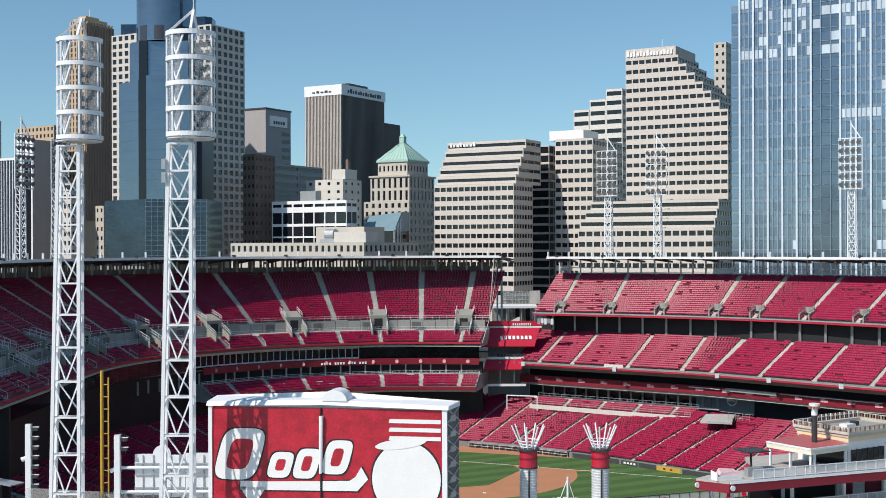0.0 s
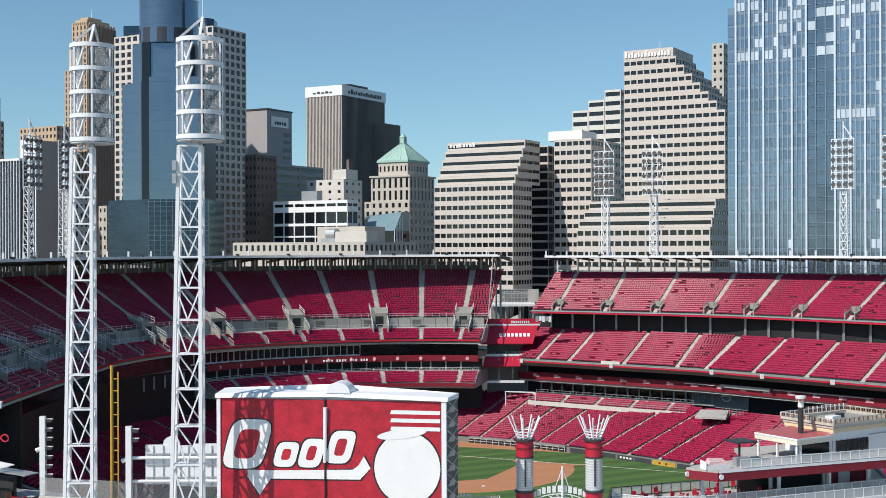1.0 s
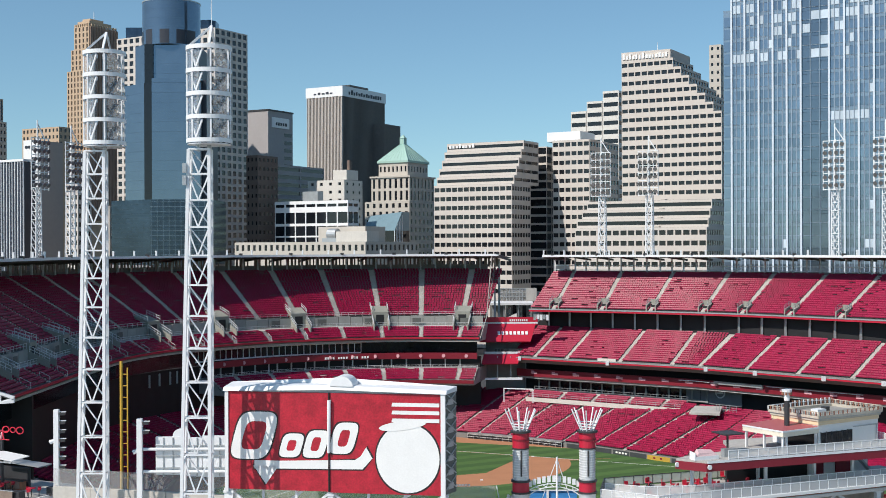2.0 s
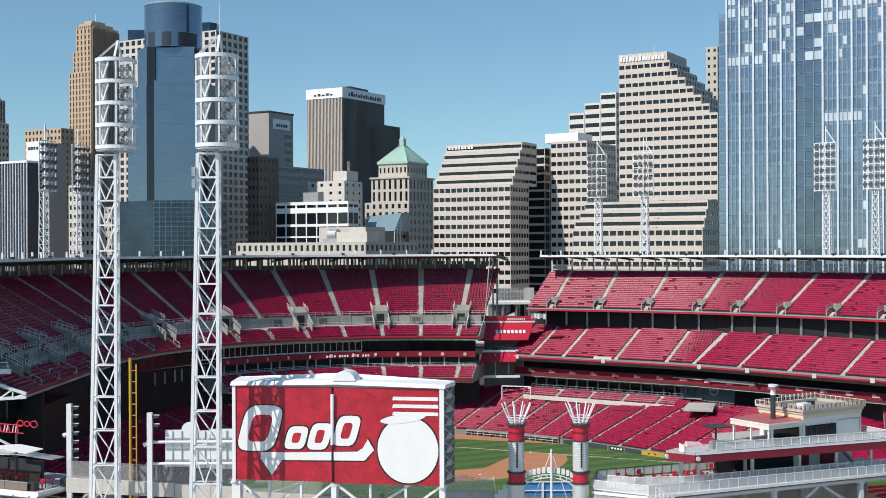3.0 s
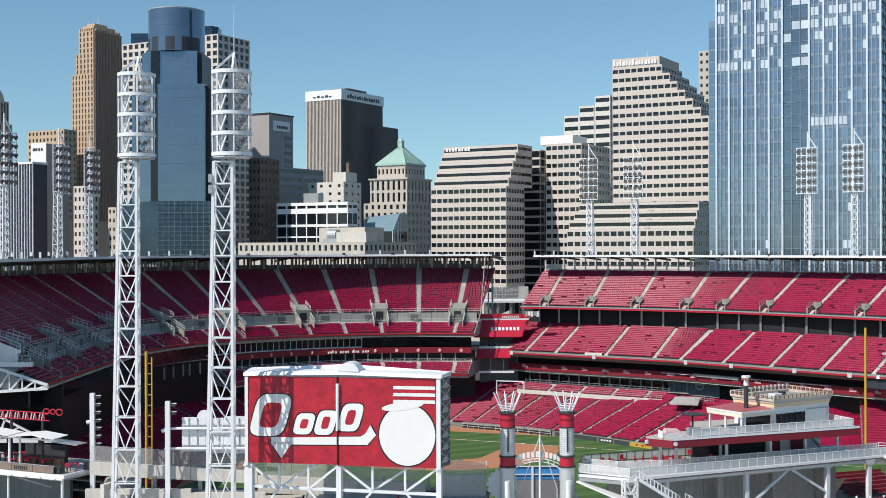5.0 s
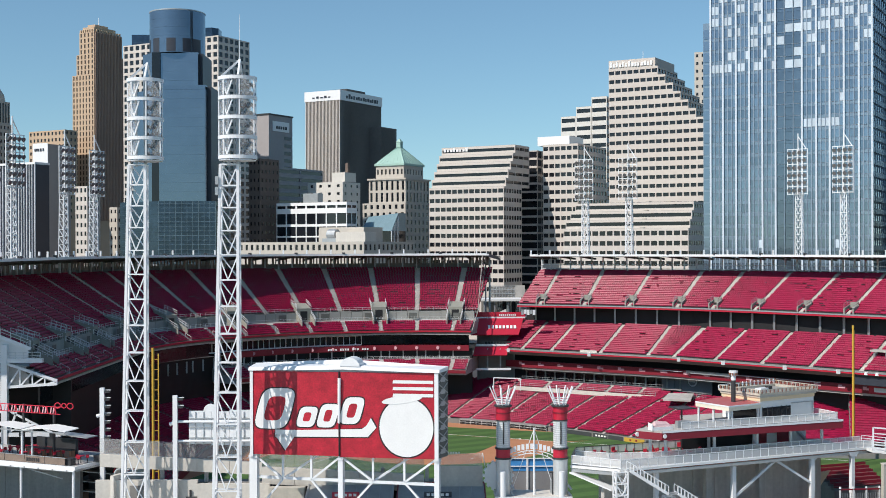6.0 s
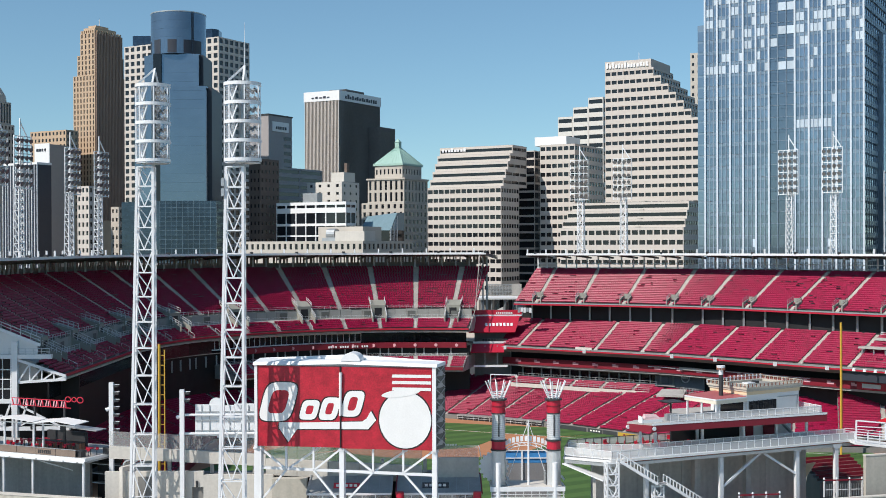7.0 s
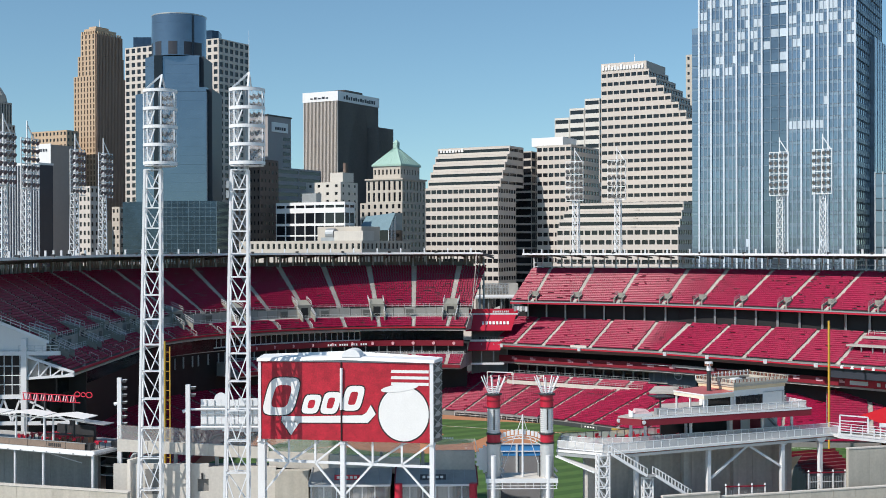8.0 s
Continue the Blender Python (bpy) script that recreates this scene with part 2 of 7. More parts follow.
def foul_pole(x, y, top, side):
    ob = thing("foul_pole", "tall yellow foul pole with a narrow screen beside it", "foul pole", (x, y, 0), group="foul poles")
    part("pole", Build().tube((0, 0, 0), (0, 0, top), 0.22, n=12), YELLOW, ob, smooth=False)
    b = Build()
    side_bar = 0.17 if side > 0.5 else 0.05
    b.beam((side * 0.85, 0, 6), (side * 0.85, 0, top - 0.9), side_bar)
    for k in range(int(top / 1.6)):
        if k * 1.6 > 6:
            b.beam((0, 0, k * 1.6), (side * 0.85, 0, k * 1.6), side_bar * 0.7)
    part("screen_frame", b, YELLOW, ob)


foul_pole(-44.5, 158.5, 27.4, 1)
foul_pole(82.4, 207.5, 27.3, 0.3)

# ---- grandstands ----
# tread colour lowered to carry the deep shade of the home stand
TREAD_DARK = material("shade_dark_treads", (0.17, 0.165, 0.155), 0.9, vary=0.25, scale=0.15, fine=2.5)
STEP_CONCRETE = material("worn_step_concrete", (0.45, 0.42, 0.385), 0.85, vary=0.25, scale=0.3, fine=3.0)
PORTAL = material("weathered_portal", (0.27, 0.27, 0.235), 0.85, vary=0.2, scale=0.4, streak=0.8)
PANEL_GREY = material("grey_wall_panel", (0.30, 0.30, 0.28), 0.8, vary=0.25, scale=0.5, each=0.8, streak=0.8)
PANEL_DARK = material("dark_wire_screen", (0.12, 0.125, 0.115), 0.8, vary=0.3)
FRAME_GREY = material("pale_grey_frame", (0.36, 0.35, 0.33), 0.7, vary=0.1)
LILAC_WALL = material("grey_blue_wall", (0.22, 0.22, 0.23), 0.8, vary=0.12)
MARK_PINK = material("faded_pink_mark", (0.66, 0.36, 0.40), 0.6, vary=0.1)
MUSTARD = material("mustard_board", (0.50, 0.32, 0.05), 0.5, vary=0.15)
SIGN_BOARD = material("dark_wall_board", (0.05, 0.055, 0.06), 0.5, vary=0.2)


def seat_block(plan, s0, s1, d0, z0, rows, depth, rise, pitch=0.52, flare=0.0, skew=0.0):
    """Rows of tip-up seats between two aisles, facing the field."""
    wide = pitch * 0.955
    shape = []
    for x0, x1, y0, y1, lo, hi in ((-wide / 2, wide / 2, 0.20, 0.58, 0.34, 0.46), (-wide / 2, wide / 2, 0.50, 0.60, 0.38, 0.76)):
        shape += [(x0, y0, lo), (x1, y0, lo), (x1, y1, lo), (x0, y1, lo), (x0, y0, hi), (x1, y0, hi), (x1, y1, hi), (x0, y1, hi)]
    shape = np.array(shape)
    shape[[12, 13, 14, 15], 1] += 0.15          # reclined backrest
    shape[[4, 5, 6, 7], 2] += 0.03
    upright = shape.copy()
    upright[8:, 1] -= np.r_[0, 0, 0, 0, 0.1, 0.1, 0.1, 0.1]
    upright[12:, 2] -= 0.2
    dice = random.Random(round(s0 * 31 + d0 * 17 + z0 * 7))
    faces = np.array([(0, 1, 5, 4), (4, 5, 6, 7), (8, 9, 13, 12), (12, 13, 14, 15), (9, 10, 14, 13), (11, 8, 12, 15), (10, 11, 15, 14)])
    at, folded, worn = [], [], 0
    for r in range(rows):
        end = s1 + flare * (d0 + r * depth)
        n = max(1, int((end - s0) / pitch))
        slip = 0.3 + 0.4 * ((r * 0.618) % 1.0)
        for k in range(n):
            at.append((s0 + skew * r * depth + (k + slip) * (end - s0) / n, d0 + r * depth, z0 + r * rise))
            if worn == 0 and dice.random() < 0.028:
                worn = dice.randint(1, 3)
            folded.append(worn > 0)
            worn = max(0, worn - 1)
    at, folded = np.array(at), np.array(folded)
    form = np.where(folded[:, None, None], upright[None], shape[None])
    d = at[:, 1:2] + form[:, :, 1]
    mid = at[:, 0]
    px, py = np.interp(mid, plan.s, plan.p[:, 0]), np.interp(mid, plan.s, plan.p[:, 1])
    nx, ny = np.interp(mid, plan.s, plan.n[:, 0]), np.interp(mid, plan.s, plan.n[:, 1])
    tx, ty = ny, -nx
    x = px[:, None] + tx[:, None] * shape[None, :, 0] + nx[:, None] * d
    y = py[:, None] + ty[:, None] * shape[None, :, 0] + ny[:, None] * d
    z = at[:, 2:3] + form[:, :, 2]
    b = Build()
    b.v = list(zip(x.ravel().tolist(), y.ravel().tolist(), z.ravel().tolist()))
    b.f = [tuple(f) for f in (faces[None] + 16 * np.arange(len(at))[:, None, None]).reshape(-1, 4).tolist()]
    return b


def stepped(d0, z0, rows, depth, rise, under=0.5):
    """The outline of a bank of treads."""
    pts = []
    for r in range(rows):
        pts += [(d0 + r * depth, z0 + r * rise), (d0 + (r + 1) * depth, z0 + r * rise)]
    end = d0 + rows * depth
    return pts + [(end, z0 + rows * rise), (end + 0.4, z0 + rows * rise), (end + 0.4, z0 + rows * rise - under - 0.6), (d0, z0 - under)]


def tier(ob, plan, s0, s1, d0, z0, rows, depth, rise, aisles, flare=0.0, rails=False, aisle=1.05, tread=None, skew=0.0):
    """A bank of treads with seats in every section between the aisles."""
    b = Build()
    sweep(b, plan, s0, s1, stepped(d0, z0, rows, depth, rise), 2.5)
    # treads coloured dark to give the shaded gaps between rows
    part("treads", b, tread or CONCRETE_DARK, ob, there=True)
    edges = [s0 - aisle / 2 + 0.15] + sorted(a for a in aisles if s0 < a < s1) + [s1 + aisle / 2 - 0.15]
    for k, (a, c) in enumerate(zip(edges[:-1], edges[1:])):
        if c - a > 2.2:
            last = flare if k == len(edges) - 2 else 0
            part("seat_block", seat_block(plan, a + aisle / 2, c - aisle / 2, d0, z0, rows, depth, rise, flare=last, skew=skew), SEAT_RED, ob, kind="stuff", there=True)
    for a in edges[1:-1]:
        b = Build()
        for r in range(rows):
            for half in (0, 1):
                dd, zz = d0 + (r + half * 0.5) * depth, z0 + r * rise + (half * 0.5) * rise
                c, w = a + skew * (dd - d0), aisle / 2 - 0.03
                p = [(*plan.at(c - w, dd), zz), (*plan.at(c + w, dd), zz), (*plan.at(c + w, dd + depth * 0.5), zz), (*plan.at(c - w, dd + depth * 0.5), zz)]
                b.hexa(p, [(x, y, z + rise * 0.5) for x, y, z in p])
        part("aisle_steps", b, STEP_CONCRETE, ob, kind="stuff", there=True)
        if rails:
            b = Build()
            for r in range(0, rows - 2, 3):
                q0, q1 = plan.at(a, d0 + r * depth), plan.at(a, d0 + (r + 2) * depth)
                z = z0 + r * rise
                b.beam((*q0, z + 1.0), (*q1, z + 2 * rise + 1.0), 0.07).beam((*q0, z), (*q0, z + 1.0), 0.07).beam((*q1, z + 2 * rise), (*q1, z + 2 * rise + 1.0), 0.07)
            part("aisle_rail", b, RAIL_PALE, ob, there=True)


def railing(b, plan, s0, s1, d, z, height=1.05, step=1.5, thick=0.06, bars=3):
    """Posts and level rails along a plan."""
    n = max(1, round((s1 - s0) / step))
    for i in range(n + 1):
        q = plan.at(s0 + (s1 - s0) * i / n, d)
        b.beam((*q, z), (*q, z + height), thick)
    for k in range(bars):
        zz = z + height * (k + 1) / bars
        sweep(b, plan, s0, s1, [(d - thick / 2, zz - thick / 2), (d + thick / 2, zz - thick / 2), (d + thick / 2, zz + thick / 2), (d - thick / 2, zz + thick / 2)], 3)
    return b


def slab(b, plan, s0, s1, d0, d1, z0, z1, step=3.0):
    return sweep(b, plan, s0, s1, [(d0, z0), (d1, z0), (d1, z1), (d0, z1)], step)


def roof_over(ob, plan, s0, s1, d0, d1, z0, z1, posts_at):
    """The shallow canopy over the top rows: deck, front edge, ribs below and posts behind."""
    part("roof_deck", sweep(Build(), plan, s0, s1, [(d0, z0 - 0.25), (d1, z1 - 0.25), (d1, z1), (d0, z0)], 3), ROOF_BROWN, ob, there=True)
    part("roof_edge", slab(Build(), plan, s0 - 0.2, s1 + 0.2, d0 - 0.35, d0 - 0.002, z0 - 0.42, z0 + 0.12), WHITE, ob, "white metal roof edge", there=True)
    n = round((s1 - s0) / posts_at)
    for i in range(n + 1):
        s = s0 + (s1 - s0) * i / n
        q0, q1 = plan.at(s, d0), plan.at(s, d1 - 0.4)
        part("roof_rib", Build().beam((*q0, z0 - 0.45), (*q1, z1 - 0.75), 0.22, 0.5), ROOF_BROWN, ob, there=True)
    for i in range(n):
        s = s0 + (s1 - s0) * (i + 0.5) / n
        q = plan.at(s, d0 + 0.6)
        c = Build()
        c.box(q[0] - 0.18, q[0] + 0.18, q[1] - 0.18, q[1] + 0.18, z0, z0 + 1.25)
        part("roof_vent", c, WHITE, ob, "short white roof vent post", there=True)
        if i % 2 == 0:
            q = plan.at(s + posts_at * 0.5, d0 - 0.1)
            c = Build().box(q[0] - 0.4, q[0] + 0.4, q[1] - 0.35, q[1] + 0.1, z0 + 0.02, z0 + 0.5)
            part("loudspeaker", c, DARK_STEEL, ob, there=True)


def portal(ob, plan, s, d, z, wide=2.6, high=2.5, run=3.2):
    """A concrete stair opening in the seats: side walls, dark passage and rails."""
    b = Build()
    for side in (-1, 1):
        p = [plan.at(s + side * wide / 2, d), plan.at(s + side * (wide / 2 + 0.3), d), plan.at(s + side * (wide / 2 + 0.3), d + run), plan.at(s + side * wide / 2, d + run)]
        b.hexa([(*q, z - 0.2) for q in p], [(*p[0], z + 1.2), (*p[1], z + 1.2), (*p[2], z + high + 0.3), (*p[3], z + high + 0.3)])
    p = [plan.at(s - wide / 2, d + run), plan.at(s + wide / 2, d + run), plan.at(s + wide / 2, d + run + 0.3), plan.at(s - wide / 2, d + run + 0.3)]
    b.hexa([(*q, z + high - 0.4) for q in p], [(*q, z + high + 0.9) for q in p])
    part("portal", b, PORTAL, ob, "concrete stair portal", there=True)
    p = [plan.at(s - wide / 2, d + run * 0.55), plan.at(s + wide / 2, d + run * 0.55), plan.at(s + wide / 2, d + run + 0.1), plan.at(s - wide / 2, d + run + 0.1)]
    part("portal_dark", Build().hexa([(*q, z + 0.05) for q in p], [(*p[0], z + 1.4), (*p[1], z + 1.4), (*p[2], z + high - 0.4), (*p[3], z + high - 0.4)]), BLACK, ob, there=True)
    c = Build()
    for side in (-1, 1):
        q0, q1 = plan.at(s + side * (wide / 2 + 0.15), d), plan.at(s + side * (wide / 2 + 0.15), d + run)
        for up in (0.5, 1.0):
            c.beam((*q0, z + 1.2 + up), (*q1, z + high + 0.3 + up), 0.06)
        for k in range(4):
            f = k / 3
            x, y, lo = q0[0] + (q1[0] - q0[0]) * f, q0[1] + (q1[1] - q0[1]) * f, z + 1.2 + (high - 0.9) * f
            c.beam((x, y, lo), (x, y, lo + 1.0), 0.06)
    part("portal_rail", c, GREY_STEEL, ob, there=True)


# -- the stand behind home plate and round to right field --
BOWL, BOWL_R = (-4.5, 217.0), 57.0      # centre and radius of the curve behind home plate
line = [(BOWL[0] - BOWL_R, y) for y in np.linspace(164, BOWL[1], 26)]
line += [(BOWL[0] + BOWL_R * math.cos(radians(a)), BOWL[1] + BOWL_R * math.sin(radians(a))) for a in np.linspace(178.5, 66, 76)]
LEFT = Plan(line)
L_END = 155.5     # the open end at the gap
home_stand = thing("grandstand", "curving grandstand of red seats behind home plate under a shallow roof", "grandstand", (-61.5, 232, 0))
aisles = [L_END - 4.6 - 8.9 * k for k in range(17)]
vom = aisles[::2]
tier(home_stand, LEFT, 0, L_END, 0.3, 21.9, 5, 0.82, 0.42, aisles, 0.03, rails=True)
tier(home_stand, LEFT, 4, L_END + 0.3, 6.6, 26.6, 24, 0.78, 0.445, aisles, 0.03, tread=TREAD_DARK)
part("deck_fascia", slab(Build(), LEFT, 0, L_END + 0.2, -0.1, 0.28, 21.58, 21.98), RED_PAINT, home_stand, "red deck edge", there=True)
b = sweep(Build(), LEFT, 0, L_END, [(0.3, 20.9), (27, 20.9), (27, 24.5), (6.4, 24.5), (4.4, 23.9), (4.4, 21.3), (0.3, 21.3)], 3)
part("deck_slab", b, CONCRETE, home_stand, there=True)
for k in range(int((L_END - 1.2) / 2.6)):
    part("wall_panel", slab(Build(), LEFT, 2 + 2.6 * k, 4.52 + 2.6 * k, 6.2, 6.55, 24.5, 26.5 + 0.1 * (k % 3)), PANEL_GREY, home_stand, there=True)
    if k % 4 == 1:
        part("rail_screen", slab(Build(), LEFT, 2.3 + 2.6 * k, 4.2 + 2.6 * k, 5.3, 5.36, 24.6, 26.2), PANEL_DARK, home_stand, there=True)
part("walkway_rail", railing(Build(), LEFT, 2, L_END + 0.8, 4.7, 24.0, 1.15), RAIL_PALE, home_stand, there=True)
part("wall_rail", railing(Build(), LEFT, 2, L_END + 0.8, 6.38, 26.7, 0.9, bars=2), RAIL_PALE, home_stand, there=True)
for s in vom:
    p = [LEFT.at(s - 1.7, 5.9), LEFT.at(s + 1.7, 5.9), LEFT.at(s + 1.7, 9.6), LEFT.at(s - 1.7, 9.6)]
    house = part("portal", Build().hexa([(*q, 24.5) for q in p], [(*p[0], 27.7), (*p[1], 27.7), (*p[2], 28.9), (*p[3], 28.9)]), PORTAL, home_stand, "concrete stair portal", there=True)
    q = [LEFT.at(s - 0.85, 5.84), LEFT.at(s + 0.85, 5.84), LEFT.at(s + 0.85, 5.895), LEFT.at(s - 0.85, 5.895)]
    part("opening", Build().hexa([(*r, 24.55) for r in q], [(*r, 27.0) for r in q]), BLACK, house, there=True)
    for side in (-1, 1):
        c = Build()
        for d0, z0, d1, z1 in ((2.6, 24.6, 5.9, 26.2), (5.9, 27.7, 9.6, 28.9)):
            for up in (0.45, 0.95):
                c.beam((*LEFT.at(s + side * 1.75, d0), z0 + up), (*LEFT.at(s + side * 1.75, d1), z1 + up), 0.08)
            for k in range(5):
                f = k / 4
                at = LEFT.at(s + side * 1.75, d0 + (d1 - d0) * f)
                c.beam((*at, z0 + (z1 - z0) * f), (*at, z0 + (z1 - z0) * f + 0.95), 0.07)
        part("stair_rail", c, RAIL_PALE, house, there=True)
        w = [LEFT.at(s + side * 1.5, 2.6), LEFT.at(s + side * 1.75, 2.6), LEFT.at(s + side * 1.75, 5.88), LEFT.at(s + side * 1.5, 5.88)]
        part("cheek_wall", Build().hexa([(*r, 23.2) for r in w], [(*w[0], 24.6), (*w[1], 24.6), (*w[2], 26.2), (*w[3], 26.2)]), PORTAL, house, there=True)
# roof run on 12 m out of view, added to shade the deck truss
LEFT_ROOF_RUN_ON = Plan([(BOWL[0] - BOWL_R, y) for y in np.linspace(152, 163, 6)] + line)
roof_over(home_stand, LEFT_ROOF_RUN_ON, 0, L_END + 13.6, 14.0, 30.0, 41.2, 40.3, 5.2)
n = int((L_END - 4) / 2.6)
for i in range(n + 1):
    q = LEFT.at(4 + i * 2.6, 26.2)
    part("back_post", Build().box(q[0] - 0.2, q[0] + 0.2, q[1] - 0.2, q[1] + 0.2, 24.6, 40.3), RAIL_PALE, home_stand, there=True)
part("back_wall", slab(Build(), LEFT_ROOF_RUN_ON, 0, L_END + 10.0, 26.5, 26.9, 24.6, 38.6), CONCRETE_DARK, home_stand, there=True)
pick, b = random.Random(12), Build()
for k in range(230):
    s, w = 6 + k * (L_END - 6) / 230, pick.uniform(0.18, 0.52)
    if pick.random() < (0.9 if s > 70 else 0.6):
        slab(b, LEFT, s, s + w, 26.3, 26.48, 38.0, 40.25)
part("back_slats", b, SLAT_BROWN, home_stand, "weathered brown slats", kind="stuff", there=True)
# levels below the upper deck
part("suite_glass", slab(Build(), LEFT, 2, L_END - 1, 3.2, 3.5, 17.6, 20.9), DARK_GLASS, home_stand, there=True)
b = Build()
s = L_END - 27
for k in range(28):
    q0 = LEFT.at(s - k * 1.45, 3.1)
    b.box(q0[0] - 0.09, q0[0] + 0.09, q0[1] - 0.09, q0[1] + 0.09, 18.4, 20.9)
slab(b, LEFT, L_END - 67, L_END - 27, 3.0, 3.2, 18.2, 18.5)
slab(b, LEFT, L_END - 67, L_END - 27, 3.0, 3.2, 20.5, 20.9)
part("suite_frames", b, WHITE, home_stand, there=True)
part("ribbon_board", slab(Build(), LEFT, 91, L_END - 0.5, 0.6, 1.0, 16.9, 18.3), RED_DARK, home_stand, "dark red ribbon board", there=True)
part("club_slab", sweep(Build(), LEFT, 91, L_END - 0.5, [(-3.4, 11.2), (14, 11.2), (14, 14.6), (1.0, 14.6), (-3.4, 12.0)], 3), CONCRETE, home_stand, there=True)
tier(home_stand, LEFT, 91, L_END - 0.5, -3.2, 12.3, 5, 0.84, 0.42, aisles, 0.02)
# black sheet that puts in the shade of the club level
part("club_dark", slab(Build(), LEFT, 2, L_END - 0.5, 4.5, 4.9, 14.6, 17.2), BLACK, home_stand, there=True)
for a in aisles[:9]:
    for k in (0, 3.4, 6.8):
        q = LEFT.at(max(3, a - k), 1.6)
        part("club_post", Build().box(q[0] - 0.16, q[0] + 0.16, q[1] - 0.16, q[1] + 0.16, 14.6, 17.2), GREY_STEEL, home_stand, there=True)
part("club_rail", railing(Build(), LEFT, 91, L_END - 0.5, 1.2, 14.4, 1.0), WHITE, home_stand, there=True)
part("club_fascia", slab(Build(), LEFT, 91, L_END - 0.5, -3.75, -3.45, 11.6, 12.4), RED_DARK, home_stand, there=True)
# black sheet in place of the deep shade below the upper deck
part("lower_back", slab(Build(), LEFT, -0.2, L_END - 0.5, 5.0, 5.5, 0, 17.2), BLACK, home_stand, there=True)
tier(home_stand, LEFT, 16, L_END - 9, -13.5, 1.2, 23, 0.84, 0.29, aisles)
part("field_wall", slab(Build(), LEFT, 16, L_END - 9, -14.0, -13.55, -0.3, 1.4), RED_DARK, home_stand, there=True)

# -- the stand along the third base side --
UP = Plan(bend([(20.94, 284.3), (44.97, 272.8), (67.5, 257.3), (94.3, 227.8), (120.8, 197.3)]))
MID = Plan([tuple(np.array(a) + (np.array(c) - a) * k / 24) for a, c in (((15.9, 280.2), (53.4, 254.9)), ((53.4, 254.9), (116.5, 190.2))) for k in range(24)] + [(116.5, 190.2)])
LOW = Plan(bend([(-4.2, 268.4), (0.6, 266.6), (13.3, 259.5), (22.8, 253.0), (31.7, 245.5), (42.5, 234.5), (51.5, 225.5), (63, 217.5), (78, 213.5), (96, 212)]))
third_stand = thing("grandstand", "sunlit grandstand of red seats in three decks along third base", "grandstand", (44, 266, 0))
vom_up = [5.7, 17.6, 29.6, 42.1, 51.5, 62.8, 74.9, 86.6, 98.2, 110, 121.6]
tier(third_stand, UP, 0, UP.length - 1, 0.6, 28.04, 20, 0.8, 0.42, [s + 0.4 for s in vom_up])
part("deck_fascia", slab(Build(), UP, 0, UP.length - 1, -0.1, 0.28, 27.36, 27.78), RED_PAINT, third_stand, "red deck edge", there=True)
part("deck_edge", slab(Build(), UP, 0, UP.length - 1, -0.18, 0.3, 27.784, 28.02), GREY_STEEL, third_stand, there=True)
part("deck_slab", sweep(Build(), UP, 0, UP.length - 1, [(0.3, 27.36), (18, 27.2), (18, 27.75), (0.3, 27.65)], 3), CONCRETE_DARK, third_stand, there=True)
for s in vom_up:
    portal(third_stand, UP, s + 0.4, 0.7, 28.04, 1.9, 1.7, 2.4)
roof_over(third_stand, UP, -3.0, UP.length - 1, 9.5, 24, 40.84, 40.34, 5.8)
for i in range(int(UP.length / 2.9)):
    q = UP.at(i * 2.9, 18.3)
    part("back_post", Build().box(q[0] - 0.17, q[0] + 0.17, q[1] - 0.17, q[1] + 0.17, 28, 40.6), WHITE, third_stand, there=True)
b = Build()
for zz in (37.0, 38.1):
    slab(b, UP, 0, UP.length - 1, 18.2, 18.4, zz, zz + 0.16)
part("back_rail", b, WHITE, third_stand, there=True)
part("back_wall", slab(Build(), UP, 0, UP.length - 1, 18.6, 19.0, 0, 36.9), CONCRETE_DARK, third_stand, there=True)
# middle deck
mid_aisles = [6.8, 15.2, 28.8, 41.4, 48.2, 59.5, 71.5, 83.3, 94.8, 106, 118]
tier(third_stand, MID, 0, MID.length - 1, 0.4, 17.0, 16, 0.84, 0.385, mid_aisles)
part("deck_fascia", slab(Build(), MID, 0, MID.length - 1, -0.15, 0.25, 16.3, 16.66), RED_PAINT, third_stand, "red deck edge", there=True)
part("deck_edge", slab(Build(), MID, 0, MID.length - 1, -0.2, 0.3, 16.664, 16.8), GREY_STEEL, third_stand, there=True)
part("deck_slab", sweep(Build(), MID, 0, MID.length - 1, [(1.4, 15.4), (16, 15.4), (16, 16.8), (0.3, 16.8), (0.3, 16.3)], 3), CONCRETE_DARK, third_stand, there=True)
# the concourse's shade, put in as a black sheet
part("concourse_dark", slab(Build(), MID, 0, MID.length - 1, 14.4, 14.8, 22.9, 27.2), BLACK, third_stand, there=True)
for i in range(23):
    q = MID.at(3 + i * 5.78, 14.0)
    part("concourse_post", Build().box(q[0] - 0.22, q[0] + 0.22, q[1] - 0.22, q[1] + 0.22, 22.8, 27.2), GREY_STEEL, third_stand, there=True)
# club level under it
# black sheet for the shade behind the club windows
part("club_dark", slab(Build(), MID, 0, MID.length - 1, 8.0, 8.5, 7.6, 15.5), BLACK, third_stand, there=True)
part("ribbon_board", slab(Build(), MID, 0, MID.length - 1, 3.5, 3.9, 12.0, 13.7), RED_DARK, third_stand, "dark red ribbon board", there=True)
part("club_slab", slab(Build(), MID, 0, MID.length - 1, 3.9, 8.0, 11.5, 12.0), CONCRETE, third_stand, there=True)
part("club_glass", slab(Build(), MID, 4, 46, 7.6, 7.8, 8.3, 11.5), DARK_GLASS, third_stand, there=True)
b = Build()
